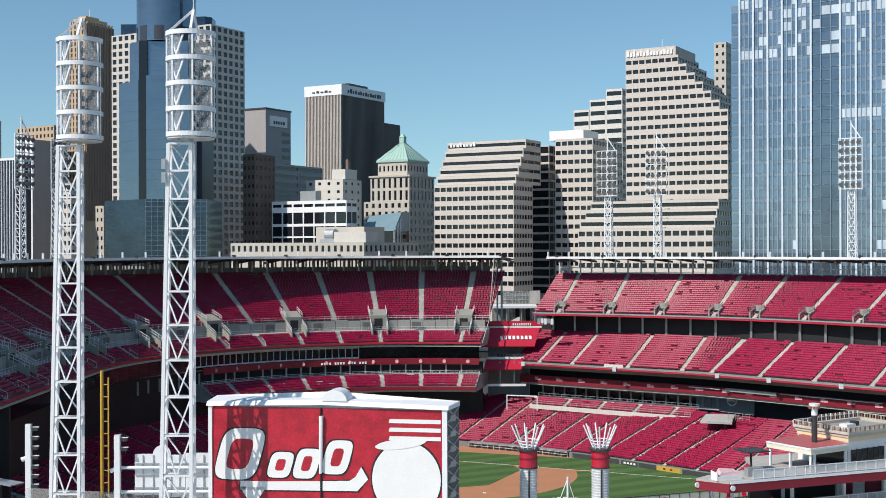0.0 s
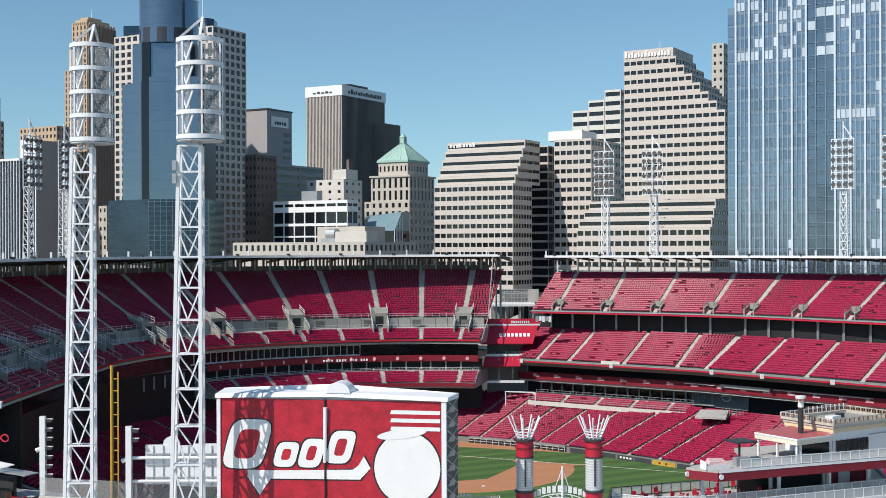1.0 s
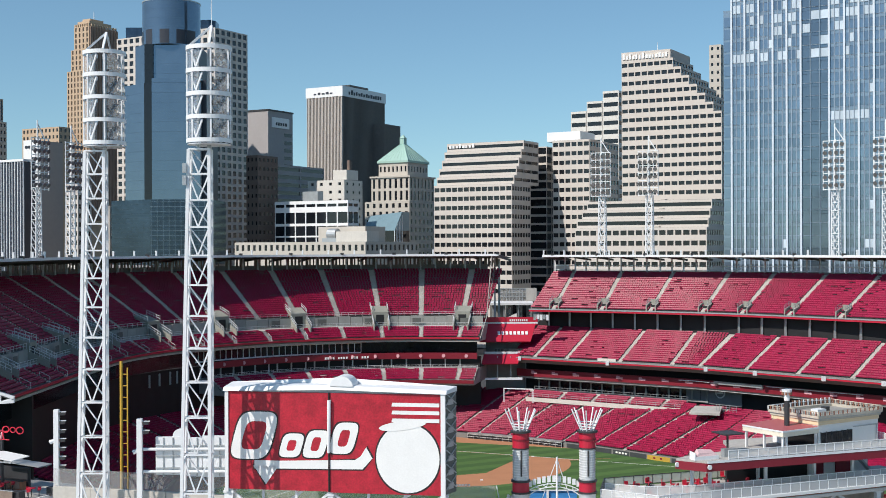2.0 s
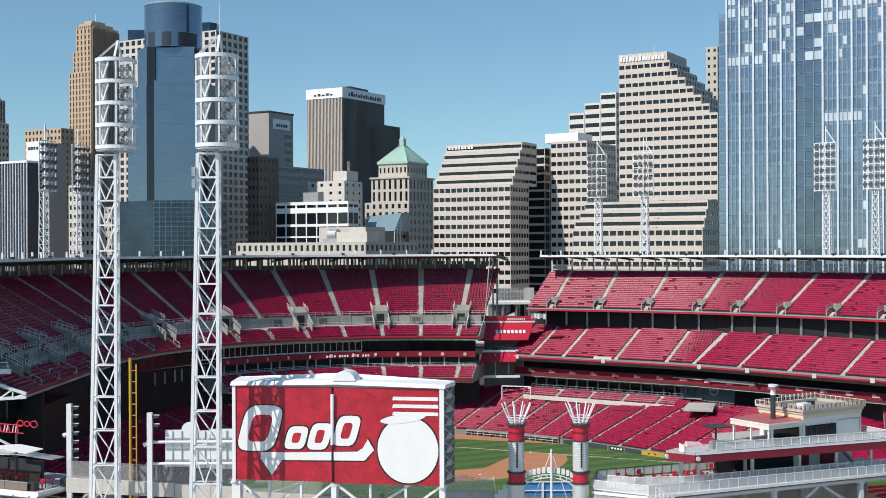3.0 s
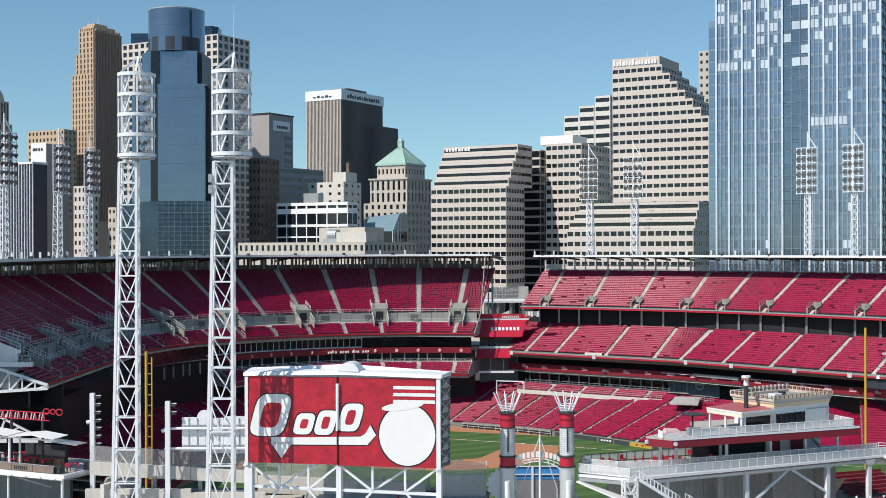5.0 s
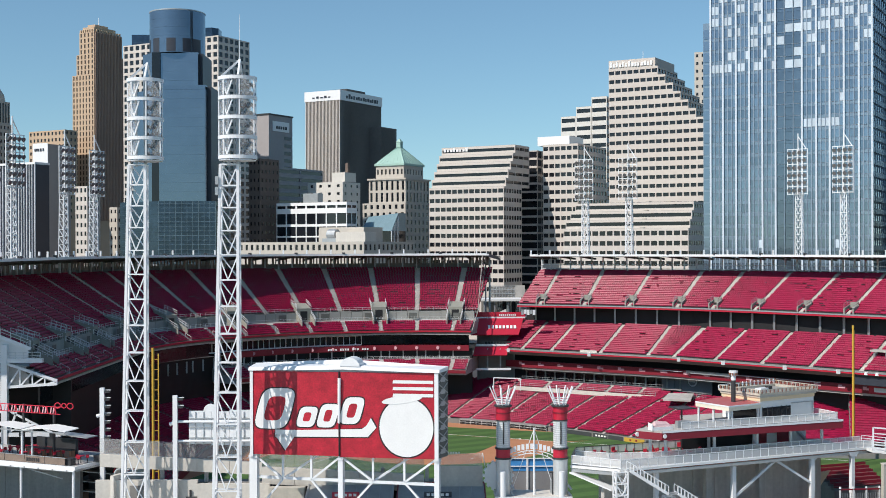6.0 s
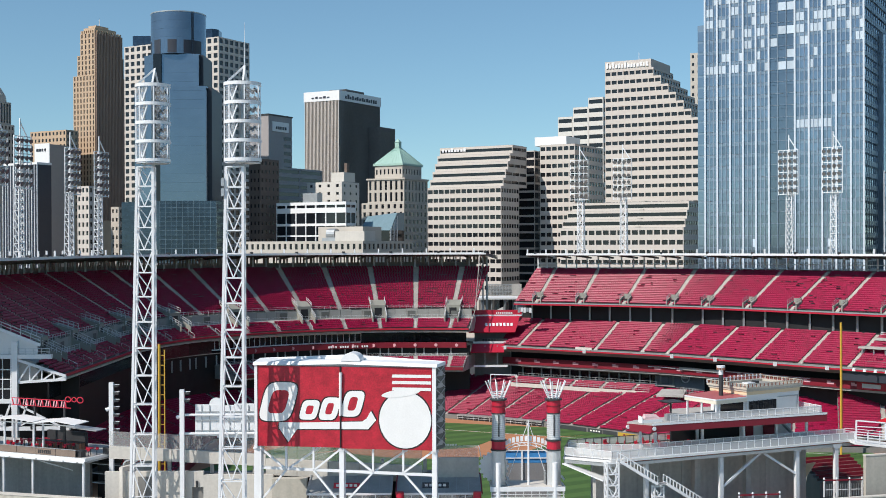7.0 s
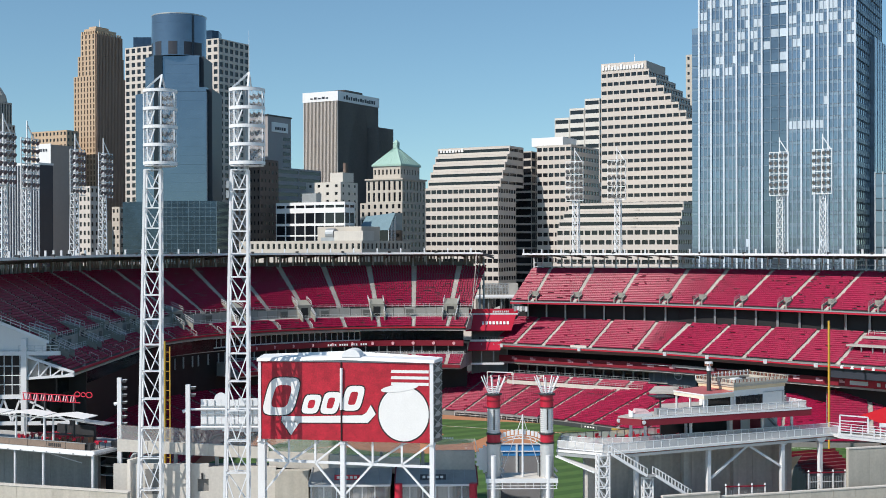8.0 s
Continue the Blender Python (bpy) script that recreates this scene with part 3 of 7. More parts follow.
slab(b, MID, 3.6, 46.4, 7.0, 7.5, 10.9, 11.5)
slab(b, MID, 3.6, 46.4, 7.0, 7.5, 8.3, 8.7)
part("club_frame", b, FRAME_GREY, third_stand, "pale grey window surround", there=True)
for i in range(16):
    q = MID.at(4 + i * 2.8, 7.3)
    part("club_mullion", Build().box(q[0] - 0.2, q[0] + 0.2, q[1] - 0.15, q[1] + 0.2, 8.7, 10.9), FRAME_GREY, third_stand, there=True)
part("box_ledge", slab(Build(), MID, 5, 44.6, 1.3, 1.6, 8.7, 9.1), CONCRETE_PALE, third_stand, there=True)
# lower bowl
low_aisles = [7.3, 13.4, 20.9, 27.9, 34.7, 42.5, 50.4, 57.9, 65.4, 72.9, 80.9, 88.9, 96.9]
tier(third_stand, LOW, 0, LOW.length - 1, 0.4, 1.0, 26, 0.84, 0.285, low_aisles, aisle=0.8, skew=0.16)
for k in range(4):
    q = MID.at(47.3 + 2.6 * k, -1.6)
    part("platform_prop", Build().box(q[0] - 0.2, q[0] + 0.2, q[1] - 0.2, q[1] + 0.2, 5.0, 8.0), CONCRETE_DARK, third_stand, there=True)
part("field_wall", slab(Build(), LOW, 0, LOW.length - 1, -0.1, 0.35, -0.3, 1.0), CONCRETE_DARK, third_stand, there=True)
part("box_wall", slab(Build(), MID, 6, 44.6, -2.6, -2.3, 6.9, 7.85), CONCRETE_PALE, third_stand, there=True)
tier(third_stand, MID, 6, 44.6, -2.2, 7.6, 4, 0.84, 0.3, [14.5, 23, 31.5, 40])
part("box_rail", railing(Build(), MID, 6, 44.6, -2.45, 7.85, 0.9, bars=2, thick=0.07), GREY_STEEL, third_stand, there=True)
part("box_rail", railing(Build(), MID, 6, 44.6, 1.45, 9.0, 1.0, bars=2, thick=0.07), GREY_STEEL, third_stand, there=True)
part("camera_well", Build().hexa([(51.4, 243.7, 7.9), (57.3, 241.7, 7.9), (59.2, 247.5, 8.7), (53.6, 248.5, 8.7)], [(51.4, 243.7, 8.3), (57.3, 241.7, 8.3), (59.2, 247.5, 9.1), (53.6, 248.5, 9.1)]), CONCRETE, third_stand, "pale camera platform", there=True)
part("camera_well_rail", railing(Build(), MID, 55.7, 60.5, -5.0, 8.6, 1.4, step=0.8), GREY_STEEL, third_stand, there=True)
R_MID, P_MID = 48.7, 23.2
LEDGES = ((41.8, 48.6, 13.28, 13.42, WHITE), (49.8, 61.7, 13.1, 13.75, GREY_STEEL), (62.5, 84, 13.5, 13.62, WHITE))
part("side_wall", slab(Build(), MID, R_MID - 7, R_MID + 5.2, 7.5, 7.8, 8.0, 11.7), LILAC_WALL, third_stand, there=True)
hub, out = MID.at(R_MID, 7.46), MID.at(R_MID, 7.34)
part("roundel", Build().tube((*hub, 10.7), (*out, 10.7), 1.25, n=28), WHITE, third_stand, there=True)
hub, out = MID.at(R_MID, 7.335), MID.at(R_MID, 7.30)
part("roundel_core", Build().tube((*hub, 10.7), (*out, 10.7), 0.95, n=28), LILAC_WALL, third_stand, there=True)
part("roundel_bar", Build().beam((*MID.at(R_MID - 0.7, 7.28), 10.7), (*MID.at(R_MID + 0.7, 7.28), 10.7), 0.05, 0.45), WHITE, third_stand, there=True)
for s0, s1, z0, z1, mat in LEDGES:
    part("ribbon_ledge", slab(Build(), MID, s0, s1, 3.0, 3.48, z0, z1), mat, third_stand, there=True)
part("press_bench", slab(Build(), MID, P_MID, P_MID + 4.6, 0.32, 0.5, 16.9, 17.5), CONCRETE_PALE, third_stand, there=True)
part("press_bench", slab(Build(), MID, P_MID + 0.5, P_MID + 4.0, 0.51, 1.1, 17.2, 17.5), GREY_STEEL, third_stand, there=True)
for k in range(5):
    part("speaker_cluster", Build().box(21.6 + 0.72 * k, 22.2 + 0.72 * k, 278.6 - 0.33 * k, 279.2 - 0.33 * k, 25.6 + 0.25 * (k % 2), 26.9), WHITE if k % 3 else GREY_STEEL, third_stand, there=True)
for k in range(22):
    x, y = MID.at(4 + 5.6 * k, 3.44)
    x2, y2 = MID.at(5.6 + 5.6 * k, 3.44)
    part("ribbon_mark", Build().beam((x, y, 12.9), (x2, y2, 12.9), 0.06, 0.42).beam((x, y, 13.15), ((x + x2) / 2, (y + y2) / 2, 13.15), 0.07, 0.5), MARK_PINK, third_stand, there=True)
for k in range(12):
    x, y = LEFT.at(L_END - 3 - 5.3 * k, 0.56)
    part("ribbon_mark", Build().tube((x, y, 17.6), (x - 0.02, y - 0.08, 17.6), 0.42, n=16), MARK_PINK, home_stand, there=True)
b = Build()
for k in range(17):
    x, y = LEFT.at(L_END - 36 + 0.62 * k, 0.55)
    if k not in (4, 9, 13):
        b.beam((x, y, 17.45), (x + 0.4, y, 17.45), 0.06, 0.5)
part("ribbon_bar", b, WHITE, home_stand, kind="stuff", there=True)
part("dugout", slab(Build(), LOW, 11, 35, -0.5, -0.15, -0.3, 0.8), BLACK, third_stand, "dark dugout front", there=True)
part("dugout_roof", slab(Build(), LOW, 11, 35, -0.7, 0.6, 1.1, 1.3), GREY_STEEL, third_stand, there=True)
part("dugout_rail", railing(Build(), LOW, 11, 35, -0.62, 0.0, 1.0, bars=2), WHITE, third_stand, there=True)
for s0, s1, mat in ((36, 47.5, SIGN_BOARD), (48, 52, SIGN_BOARD), (52.3, 56.4, SIGN_BOARD), (56.7, 62.2, MUSTARD), (62.6, 75, SIGN_BOARD)):
    part("wall_board", slab(Build(), LOW, s0, s1, -0.2, -0.11, 0.05, 0.95), mat, third_stand, there=True)
    for k in range(int((s1 - s0) / 0.8) - 1):
        p, q = LOW.at(s0 + 0.7 + 0.8 * k, -0.23), LOW.at(s0 + 1.2 + 0.8 * k, -0.23)
        if (mat is MUSTARD and k % 2) or 47 < s0 < 52.2:
            part("board_bar", Build().beam((*p, 0.5), (*q, 0.5), 0.04, 0.34), CHALK if mat is not MUSTARD else RED_DARK, third_stand, there=True)
for s0 in (3.0, 26.0, 50.0, 62.0, 77.5, 90.0):
    x, y = MID.at(s0, -0.35)
    part("edge_speaker", Build().box(x - 0.35, x + 0.35, y - 0.3, y + 0.3, 16.1, 17.0), WHITE, third_stand, there=True)
net = [(14.0, 268.5), (20.5, 266.5)]
for (x, y) in net:
    part("net_frame", Build().beam((x, y, 7.5), (x, y, 10.6), 0.22), WHITE, third_stand, there=True)
part("net_frame", Build().beam((*net[0], 10.6), (*net[1], 10.6), 0.22), WHITE, third_stand, there=True)
# the open end of the home plate stand
ends = [(L_END + 0.3, 0.2, 21.6), (L_END + 0.6, 6.5, 26.4), (L_END - 0.6, 25.8, 38.2), (L_END + 0.4, 14.0, 40.8)]
pts = [(*LEFT.at(s, d), z) for s, d, z in ends]
for a, c in ((0, 1), (1, 2), (1, 3), (2, 3)):
    part("end_frame", Build().beam(pts[a], pts[c], 0.18), ROOF_GREY, home_stand, there=True)
for k in range(9):
    f0 = k / 9
    lo = Vector(pts[1]).lerp(Vector(pts[2]), f0)
    hi = Vector(pts[1]).lerp(Vector(pts[3]), f0)
    part("end_brace", Build().beam(lo, hi, 0.13), GREY_STEEL, home_stand, there=True)

part("end_post", Build().box(14.15, 14.65, 299.4, 299.9, 0, 40.0), GREY_STEEL, home_stand, there=True)

# ---- skyline ----
STREETS = -30.0     # the street grid's turn
TAN = material("tan_stone", (0.50, 0.365, 0.25), 0.85, vary=0.12, scale=0.05, fine=1.0, streak=0.6)
BEIGE = material("beige_precast", (0.583, 0.529, 0.481), 0.85, vary=0.08, scale=0.05, fine=1.0, streak=0.5)
GREY_STONE = material("grey_brown_stone", (0.42, 0.385, 0.34), 0.85, vary=0.12, scale=0.05, fine=1.0, streak=0.6)
OFF_WHITE = material("weathered_off_white_stone", (0.64, 0.62, 0.575), 0.8, vary=0.12, scale=0.08, fine=1.0, streak=0.6)
PALE_STONE = material("pale_stone", (0.50, 0.46, 0.405), 0.85, vary=0.08, scale=0.05, fine=1.0, streak=0.5)
BROWN = material("dark_brown_brick", (0.16, 0.12, 0.10), 0.9, vary=0.15, scale=0.05, fine=1.0)
LILAC = material("grey_concrete_panels", (0.36, 0.34, 0.34), 0.85, vary=0.08, scale=0.05, fine=1.0)
# broad dark patches in the colour imitate a reflected skyline
BASE_GLASS = material("patched_mirror_glass", (0.045, 0.068, 0.10), 0.12, metal=0.75, vary=0.7, scale=0.07, fine=0.5, island=0.3)
CARAMEL_SHADE = material("tan_stone_shaded_side", (0.36, 0.245, 0.185), 0.85, vary=0.15, scale=0.05, fine=1.0)
BLUE_GLASS = material("blue_mirror_glass", (0.155, 0.205, 0.265), 0.1, metal=0.75, vary=0.16, scale=0.03, fine=0.2, island=0.3)
# darker copy of the curtain glass that holds the recessed bay's shade
SHAFT_GLASS = material("shaded_bay_glass", (0.16, 0.205, 0.255), 0.14, metal=0.7, vary=0.2, scale=0.03, fine=0.2, island=0.6)
TOWER_GLASS = material("pale_blue_curtain_glass", (0.205, 0.265, 0.335), 0.12, metal=0.7, vary=0.3, scale=0.03, fine=0.2, island=1.0)
SPANDREL_GLASS = material("pale_spandrel_glass", (0.245, 0.31, 0.375), 0.2, metal=0.5, vary=0.2, scale=0.03, fine=0.2, island=0.8)
WARM_GLASS = material("bronze_window_glass", (0.07, 0.05, 0.035), 0.2, vary=0.4, each=0.8)
GLASS_JOINT = material("blue_glass_joint", (0.06, 0.09, 0.115), 0.3, vary=0.1)
ATRIUM_GLASS = material("pale_atrium_glass", (0.17, 0.26, 0.30), 0.25, vary=0.1)
SIDE_BLUE = material("blue_grey_panel", (0.20, 0.265, 0.33), 0.4, vary=0.1)
COPPER = material("green_copper_roof", (0.33, 0.50, 0.44), 0.7, vary=0.12, scale=0.1, streak=0.8)


def building(name, label, x, y, z1, back_left, back_right, **more):
    """An empty at a building's nearest corner, turned with the streets: local x runs along its left face towards the corner, y along its right face."""
    return thing(name, label, "building", (x, y, 0), STREETS, **more)


def faced(ob, la, lb, z0, z1, floors, bays_a, bays_b, wall, glass=None, tall=0.5, wide=0.6, out=0.35, x0=0.0, y0=0.0, label=""):
    """A block with windows set back behind piers and spandrels on its two seen faces; its near corner is at (x0, y0)."""
    glass = glass or DARK_GLASS
    high = (z1 - z0) / floors
    part("core", Build().box(x0 - la + out, x0 - out, y0 + out, y0 + lb - out, z0, z1 - 0.2), BLACK, ob)
    sill, head = high * (1 - tall) * 0.55, high * (1 - tall) * 0.45
    bent = [(x0 - la, y0), (x0, y0), (x0, y0 + lb), (x0 - out, y0 + lb), (x0 - out, y0 + out), (x0 - la, y0 + out)]
    for k in range(floors + 1):
        lo, hi = (z0 + k * high - head if k else z0), (z0 + k * high + sill if k < floors else z1)
        part("spandrel", Build().prism(bent, lo, hi), wall, ob, label)
    for bays, run, face in ((bays_a, la, 0), (bays_b, lb, 1)):
        bay = run / bays
        pier = bay * (1 - wide)
        for i in range(bays + 1):
            c = i * bay
            lo, hi = max(0.02, c - pier / 2), min(run - 0.02, c + pier / 2)
            if face == 0:
                part("pier", Build().box(x0 - hi, x0 - lo, y0 + 0.012, y0 + out, z0, z1 - 0.01), wall, ob)
            else:
                part("pier", Build().box(x0 - out, x0 - 0.012, y0 + max(lo, out), y0 + hi, z0, z1 - 0.01), wall, ob)
    rear = [(x0 - la, y0 + out), (x0 - la + out, y0 + out), (x0 - la + out, y0 + lb - out), (x0, y0 + lb - out), (x0, y0 + lb), (x0 - la, y0 + lb)]
    part("rear_wall", Build().prism(rear, z0, z1), wall, ob)
    part("roof", Build().box(x0 - la + out, x0 - out, y0 + out, y0 + lb - out, z1 - 0.2, z1 + 0.1), ROOF_GREY, ob)
    joined, count = Build(), 0
    for bays, run, face in ((bays_a, la, 0), (bays_b, lb, 1)):
        bay = run / bays
        w, h = bay * wide, high * tall
        pane = None
        for k in reversed(range(floors)):
            zc = z0 + k * high + sill
            for i in range(bays):
                c = (i + 0.5) * bay
                if face == 0:
                    box = (x0 - c - w / 2, x0 - c + w / 2, y0 + out - 0.08, y0 + out - 0.004, zc, zc + h)
                else:
                    box = (x0 - out + 0.004, x0 - out + 0.08, y0 + c - w / 2, y0 + c + w / 2, zc, zc + h)
                count += 1
                if count > 180:
                    joined.box(*box)
                else:
                    if pane is None:
                        pane, first = Build().box(*box).mesh("window"), (box[0], box[2], box[4])
                        pane.materials.append(glass)
                    w_ob = part("window", pane, glass, ob)
                    w_ob.location = (box[0] - first[0], box[2] - first[1], box[4] - first[2])
    if joined.v:
        part("window_rest", joined, glass, ob, kind="stuff")


def block(x, y, la, lb, z1, name="building", label="plain city building behind the stadium", mat=None, **k):
    ob = building(name, label, x, y, z1, la, lb)
    faced(ob, la, lb, 0, z1, k.get("floors", max(2, int(z1 / 3.9))), k.get("ba", max(2, int(la / 4))), k.get("bb", max(2, int(lb / 4))), mat or BEIGE, tall=k.get("tall", 0.5), wide=k.get("wide", 0.6))
    return ob


def podium(ob, la, lb, z1, wall, x0=0.0, y0=0.0):
    part("base", Build().box(x0 - la, x0, y0, y0 + lb, 0, z1), wall, ob)


def bars(ob, run, z, high, mat, count, seed, face=0, x0=0.0, y0=0.0, deep=0.25):
    """A wordless row of plain bars where a sign stands on a face."""
    pick = random.Random(seed)
    b, at = Build(), 0.0
    step = run / count
    for k in range(count):
        w, h = step * pick.uniform(0.5, 0.78), high * pick.choice((0.62, 0.62, 0.8, 1.0))
        lo = at + k * step
        if face == 0:
            b.box(x0 + lo, x0 + lo + w, y0 - deep, y0 - 0.004, z, z + h)
        else:
            b.box(x0 + 0.004, x0 + deep, y0 + lo, y0 + lo + w, z, z + h)
    part("sign_bars", b, mat, ob)


SIGN_WHITE = material("white_sign", (0.8, 0.8, 0.8), 0.5, vary=0.04)
SIGN_DARK = material("dark_sign", (0.03, 0.035, 0.05), 0.5, vary=0.1)

# stone tower with setbacks
ob = building("office_tower", "tall tan stone office tower with stepped top", -217.5, 740, 183, 19, 26)
podium(ob, 19.2, 26.5, 60, TAN)
faced(ob, 19.2, 26.5, 60, 153, 26, 7, 9, TAN, WARM_GLASS, tall=0.72, wide=0.4)
faced(ob, 15.5, 25.5, 153, 166, 4, 5, 8, TAN, WARM_GLASS, tall=0.72, wide=0.4)
faced(ob, 12.8, 24.5, 166, 180, 4, 4, 7, TAN, WARM_GLASS, tall=0.72, wide=0.4)
# right face gets a brown overlay that carries its shade in the colour
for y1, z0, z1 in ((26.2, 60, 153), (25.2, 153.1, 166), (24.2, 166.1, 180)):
    part("side_wall", Build().box(0.02, 0.3, 0.4, y1, z0, z1), CARAMEL_SHADE, ob, "ribbed side wall, brown for its shade")
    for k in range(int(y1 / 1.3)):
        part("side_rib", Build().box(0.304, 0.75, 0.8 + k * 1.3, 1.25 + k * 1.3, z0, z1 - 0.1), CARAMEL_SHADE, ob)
b = Build()
for k in range(7):
    b.box(-12.6 + k * 1.9, -11.6 + k * 1.9, 0.1, 1.0, 180, 181.8)
for k in range(11):
    b.box(-1.0, -0.1, 0.3 + k * 2.2, 1.4 + k * 2.2, 180, 181.8)
part("crown", b, TAN, ob)
part("crown_block", Build().box(-11.4, -1.2, 1.6, 20, 181.9, 183.6).box(-9.6, -3.0, 4, 15, 183.6, 185.4), TAN, ob)
part("mast", Build().tube((-6, 10, 185.4), (-6, 10, 191), 0.3, 0.12), WHITE, ob)

# tower with white crown band and upright fins
FT_DARK = material("dark_bronze_panels", (0.19, 0.17, 0.155), 0.55, vary=0.15, scale=0.05, fine=0.6)
ob = building("office_tower", "dark bank tower with pale upright fins and a white crown band", -64.2, 774, 147, 28, 50)
part("core", Build().box(-28, 0, 0, 50, 0, 140.4), FT_DARK, ob)
for k in range(25):
    part("fin", Build().box(-28 + k * 1.145, -27.55 + k * 1.145, -0.7, -0.003, 30, 140.3), BEIGE, ob)
b = Build()
for k in range(40):
    b.box(0.004, 0.4, 0.6 + k * 1.25, 0.8 + k * 1.25, 30, 140.2)
part("side_ribs", b, FT_DARK, ob)
part("crown_band", Build().box(-28.6, 0.6, -0.9, 50.6, 140.4, 147), SIGN_WHITE, ob, "white crown band")
bars(ob, 16, 142.2, 1.4, SIGN_DARK, 5, 3, 0, -22, -0.9)
bars(ob, 40, 142.0, 3.0, SIGN_DARK, 14, 4, 1, 0.6, 6)
part("penthouse", Build().box(-18, -4, 14, 36, 147, 149.5), DARK_STEEL, ob)
ob = building("office_tower", "dark lower tower wing behind the bank tower", -38.5, 800, 125, 12, 19)
part("core", Build().box(-14, 0, 0, 20, 0, 125), FT_DARK, ob)
b = Build()
for k in range(16):
    b.box(0.004, 0.35, 0.5 + k * 1.25, 0.7 + k * 1.25, 30, 124.8)
part("side_ribs", b, FT_DARK, ob)

# pale gridded tower behind the glass tower
ob = building("office_tower", "pale gridded office tower with square dark windows", -106.3, 560, 143, 63, 24)
podium(ob, 62.8, 23.9, 36, BEIGE)
faced(ob, 62.8, 23.9, 36, 146.2, 30, 16, 6, BEIGE, tall=0.62, wide=0.62)

# stepped blue glass tower with round top


def glass_tier(ob, ring, z0, z1, floor=3.9, glass=None, gap=0.035):
    """A prism of mirror glass, cut into floor-high bands with thin joints."""
    n = max(1, round((z1 - z0) / floor))
    c = np.mean(np.array(ring), axis=0)
    inner = [tuple(c + (np.array(p) - c) * 0.996) for p in ring]
    for k in range(n):
        lo, hi = z0 + (z1 - z0) * k / n, z0 + (z1 - z0) * (k + 1) / n
        part("glass_band", Build().prism(ring, lo, hi - gap), glass or BLUE_GLASS, ob)
    part("floor_joint", Build().prism(inner, z0, z1 - 0.1), GLASS_JOINT, ob)


ob = thing("office_tower", "stepped blue mirror glass tower with a round top", "building", (-120, 490, 0))
part("base", Build().box(-19, 25, -3, 30, 0, 36), LILAC, ob)
glass_tier(ob, [(-19.3, 12), (1.0, -4), (25.6, -4), (25.6, 30), (-19.3, 30)], 36, 62.9, 1.96, BASE_GLASS, 0.1)
glass_tier(ob, [(-13.1, 11), (-2.6, 1.2), (0.6, 1.2), (0.7, 0), (20.6, 0), (20.9, 0.6), (20.9, 30), (-13.1, 30)], 62.9, 110.9)
glass_tier(ob, [(0.7, 0), (20.6, 0), (20.6, 28), (0.7, 28)], 110.94, 112.8)
glass_tier(ob, [(-8.2, 9), (-2.6, 2.2), (17.2, 1.6), (17.2, 28), (-8.2, 28)], 110.94, 127.0)
glass_tier(ob, [(6.3 + 12.0 * math.cos(2 * math.pi * k / 56), 12 + 12.0 * math.sin(2 * math.pi * k / 56)) for k in range(56)], 127.04, 145.2)
LINE_BLUE = material("pale_glass_joint", (0.15, 0.21, 0.25), 0.35, vary=0.1)
b = Build()
for k in range(14):
    b.box(0.9, 25.7, -4.07, -4.004, 36.3 + 1.96 * k, 36.42 + 1.96 * k)
for k in range(11):
    b.box(1.2 + 2.43 * k, 1.34 + 2.43 * k, -4.09, -4.004, 36, 62.8)
part("glazing_bars", b, LINE_BLUE, ob, kind="stuff")
part("roof_rim", Build().tube((6.3, 12, 145.2), (6.3, 12, 145.7), 12.1, n=56), GREY_STEEL, ob)
part("roof_deck", Build().tube((6.3, 12, 145.7), (6.3, 12, 145.8), 11.6, n=56), ROOF_GREY, ob)
part("slot", Build().box(-2.5, 0.62, 0.3, 1.16, 62.9, 110.9), DARK_GLASS, ob, "dark glass slot")
part("slot", Build().box(-2.5, 0.9, 1.2, 1.95, 110.94, 127), DARK_GLASS, ob)
for a0, a1, z0, z1 in ((-47, -28, 127.1, 133.3), (-11, 8, 127.3, 133.1), (22, 40, 127.3, 133.1), (43, 66, 127.1, 133.1), (-72, -60, 127.3, 133.1)):
    ring = [(6.3 + r * math.sin(radians(a)), 12 - r * math.cos(radians(a))) for r, turn in ((12.06, 1), (11.8, -1)) for a in np.linspace(a0, a1, 8)[::turn]]
    part("opening", Build().prism(ring, z0, z1), SIGN_DARK, ob, "dark recessed window")
# dark strips put the right end face's darkness into colour
part("end_slot", Build().box(20.94, 22.6, 3, 28, 62.9, 112.5), SIGN_DARK, ob, "dark strip along the right end face")
part("end_slot", Build().box(17.24, 18.6, 5, 26, 112.84, 127), SIGN_DARK, ob)
glass_tier(ob, [(-38.4, 110), (-29, 110), (-29, 120), (-38.4, 120)], 60, 153.6, 3.9, BASE_GLASS, 0.1)
back_tower = thing("office_tower", "dark blue glass tower top behind the gridded tower", "building", (-118.5, 590, 0))
glass_tier(back_tower, [(-6.4, 2), (3.5, 0), (6.4, 3), (6.4, 12), (-6.4, 12)], 40, 155.5, 3.9, BASE_GLASS, 0.1)

# brown and grey blocks between
block(-80.3, 520, 6.5, 14, 83.3, "office_building", "narrow dark brown brick office block", BROWN, floors=21, ba=3, bb=5, tall=0.4, wide=0.4)
ob = building("office_building", "grey concrete bank building with a white sign panel", -93.0, 640, 116, 30, 22)
part("body", Build().box(-30, 0, 0, 21.6, 0, 116.2), LILAC, ob)
part("sign_panel", Build().box(0.004, 0.5, 3, 18, 107.5, 113), SIGN_WHITE, ob)
bars(ob, 10, 108.8, 2.6, SIGN_DARK, 5, 7, 1, 0.5, 6)
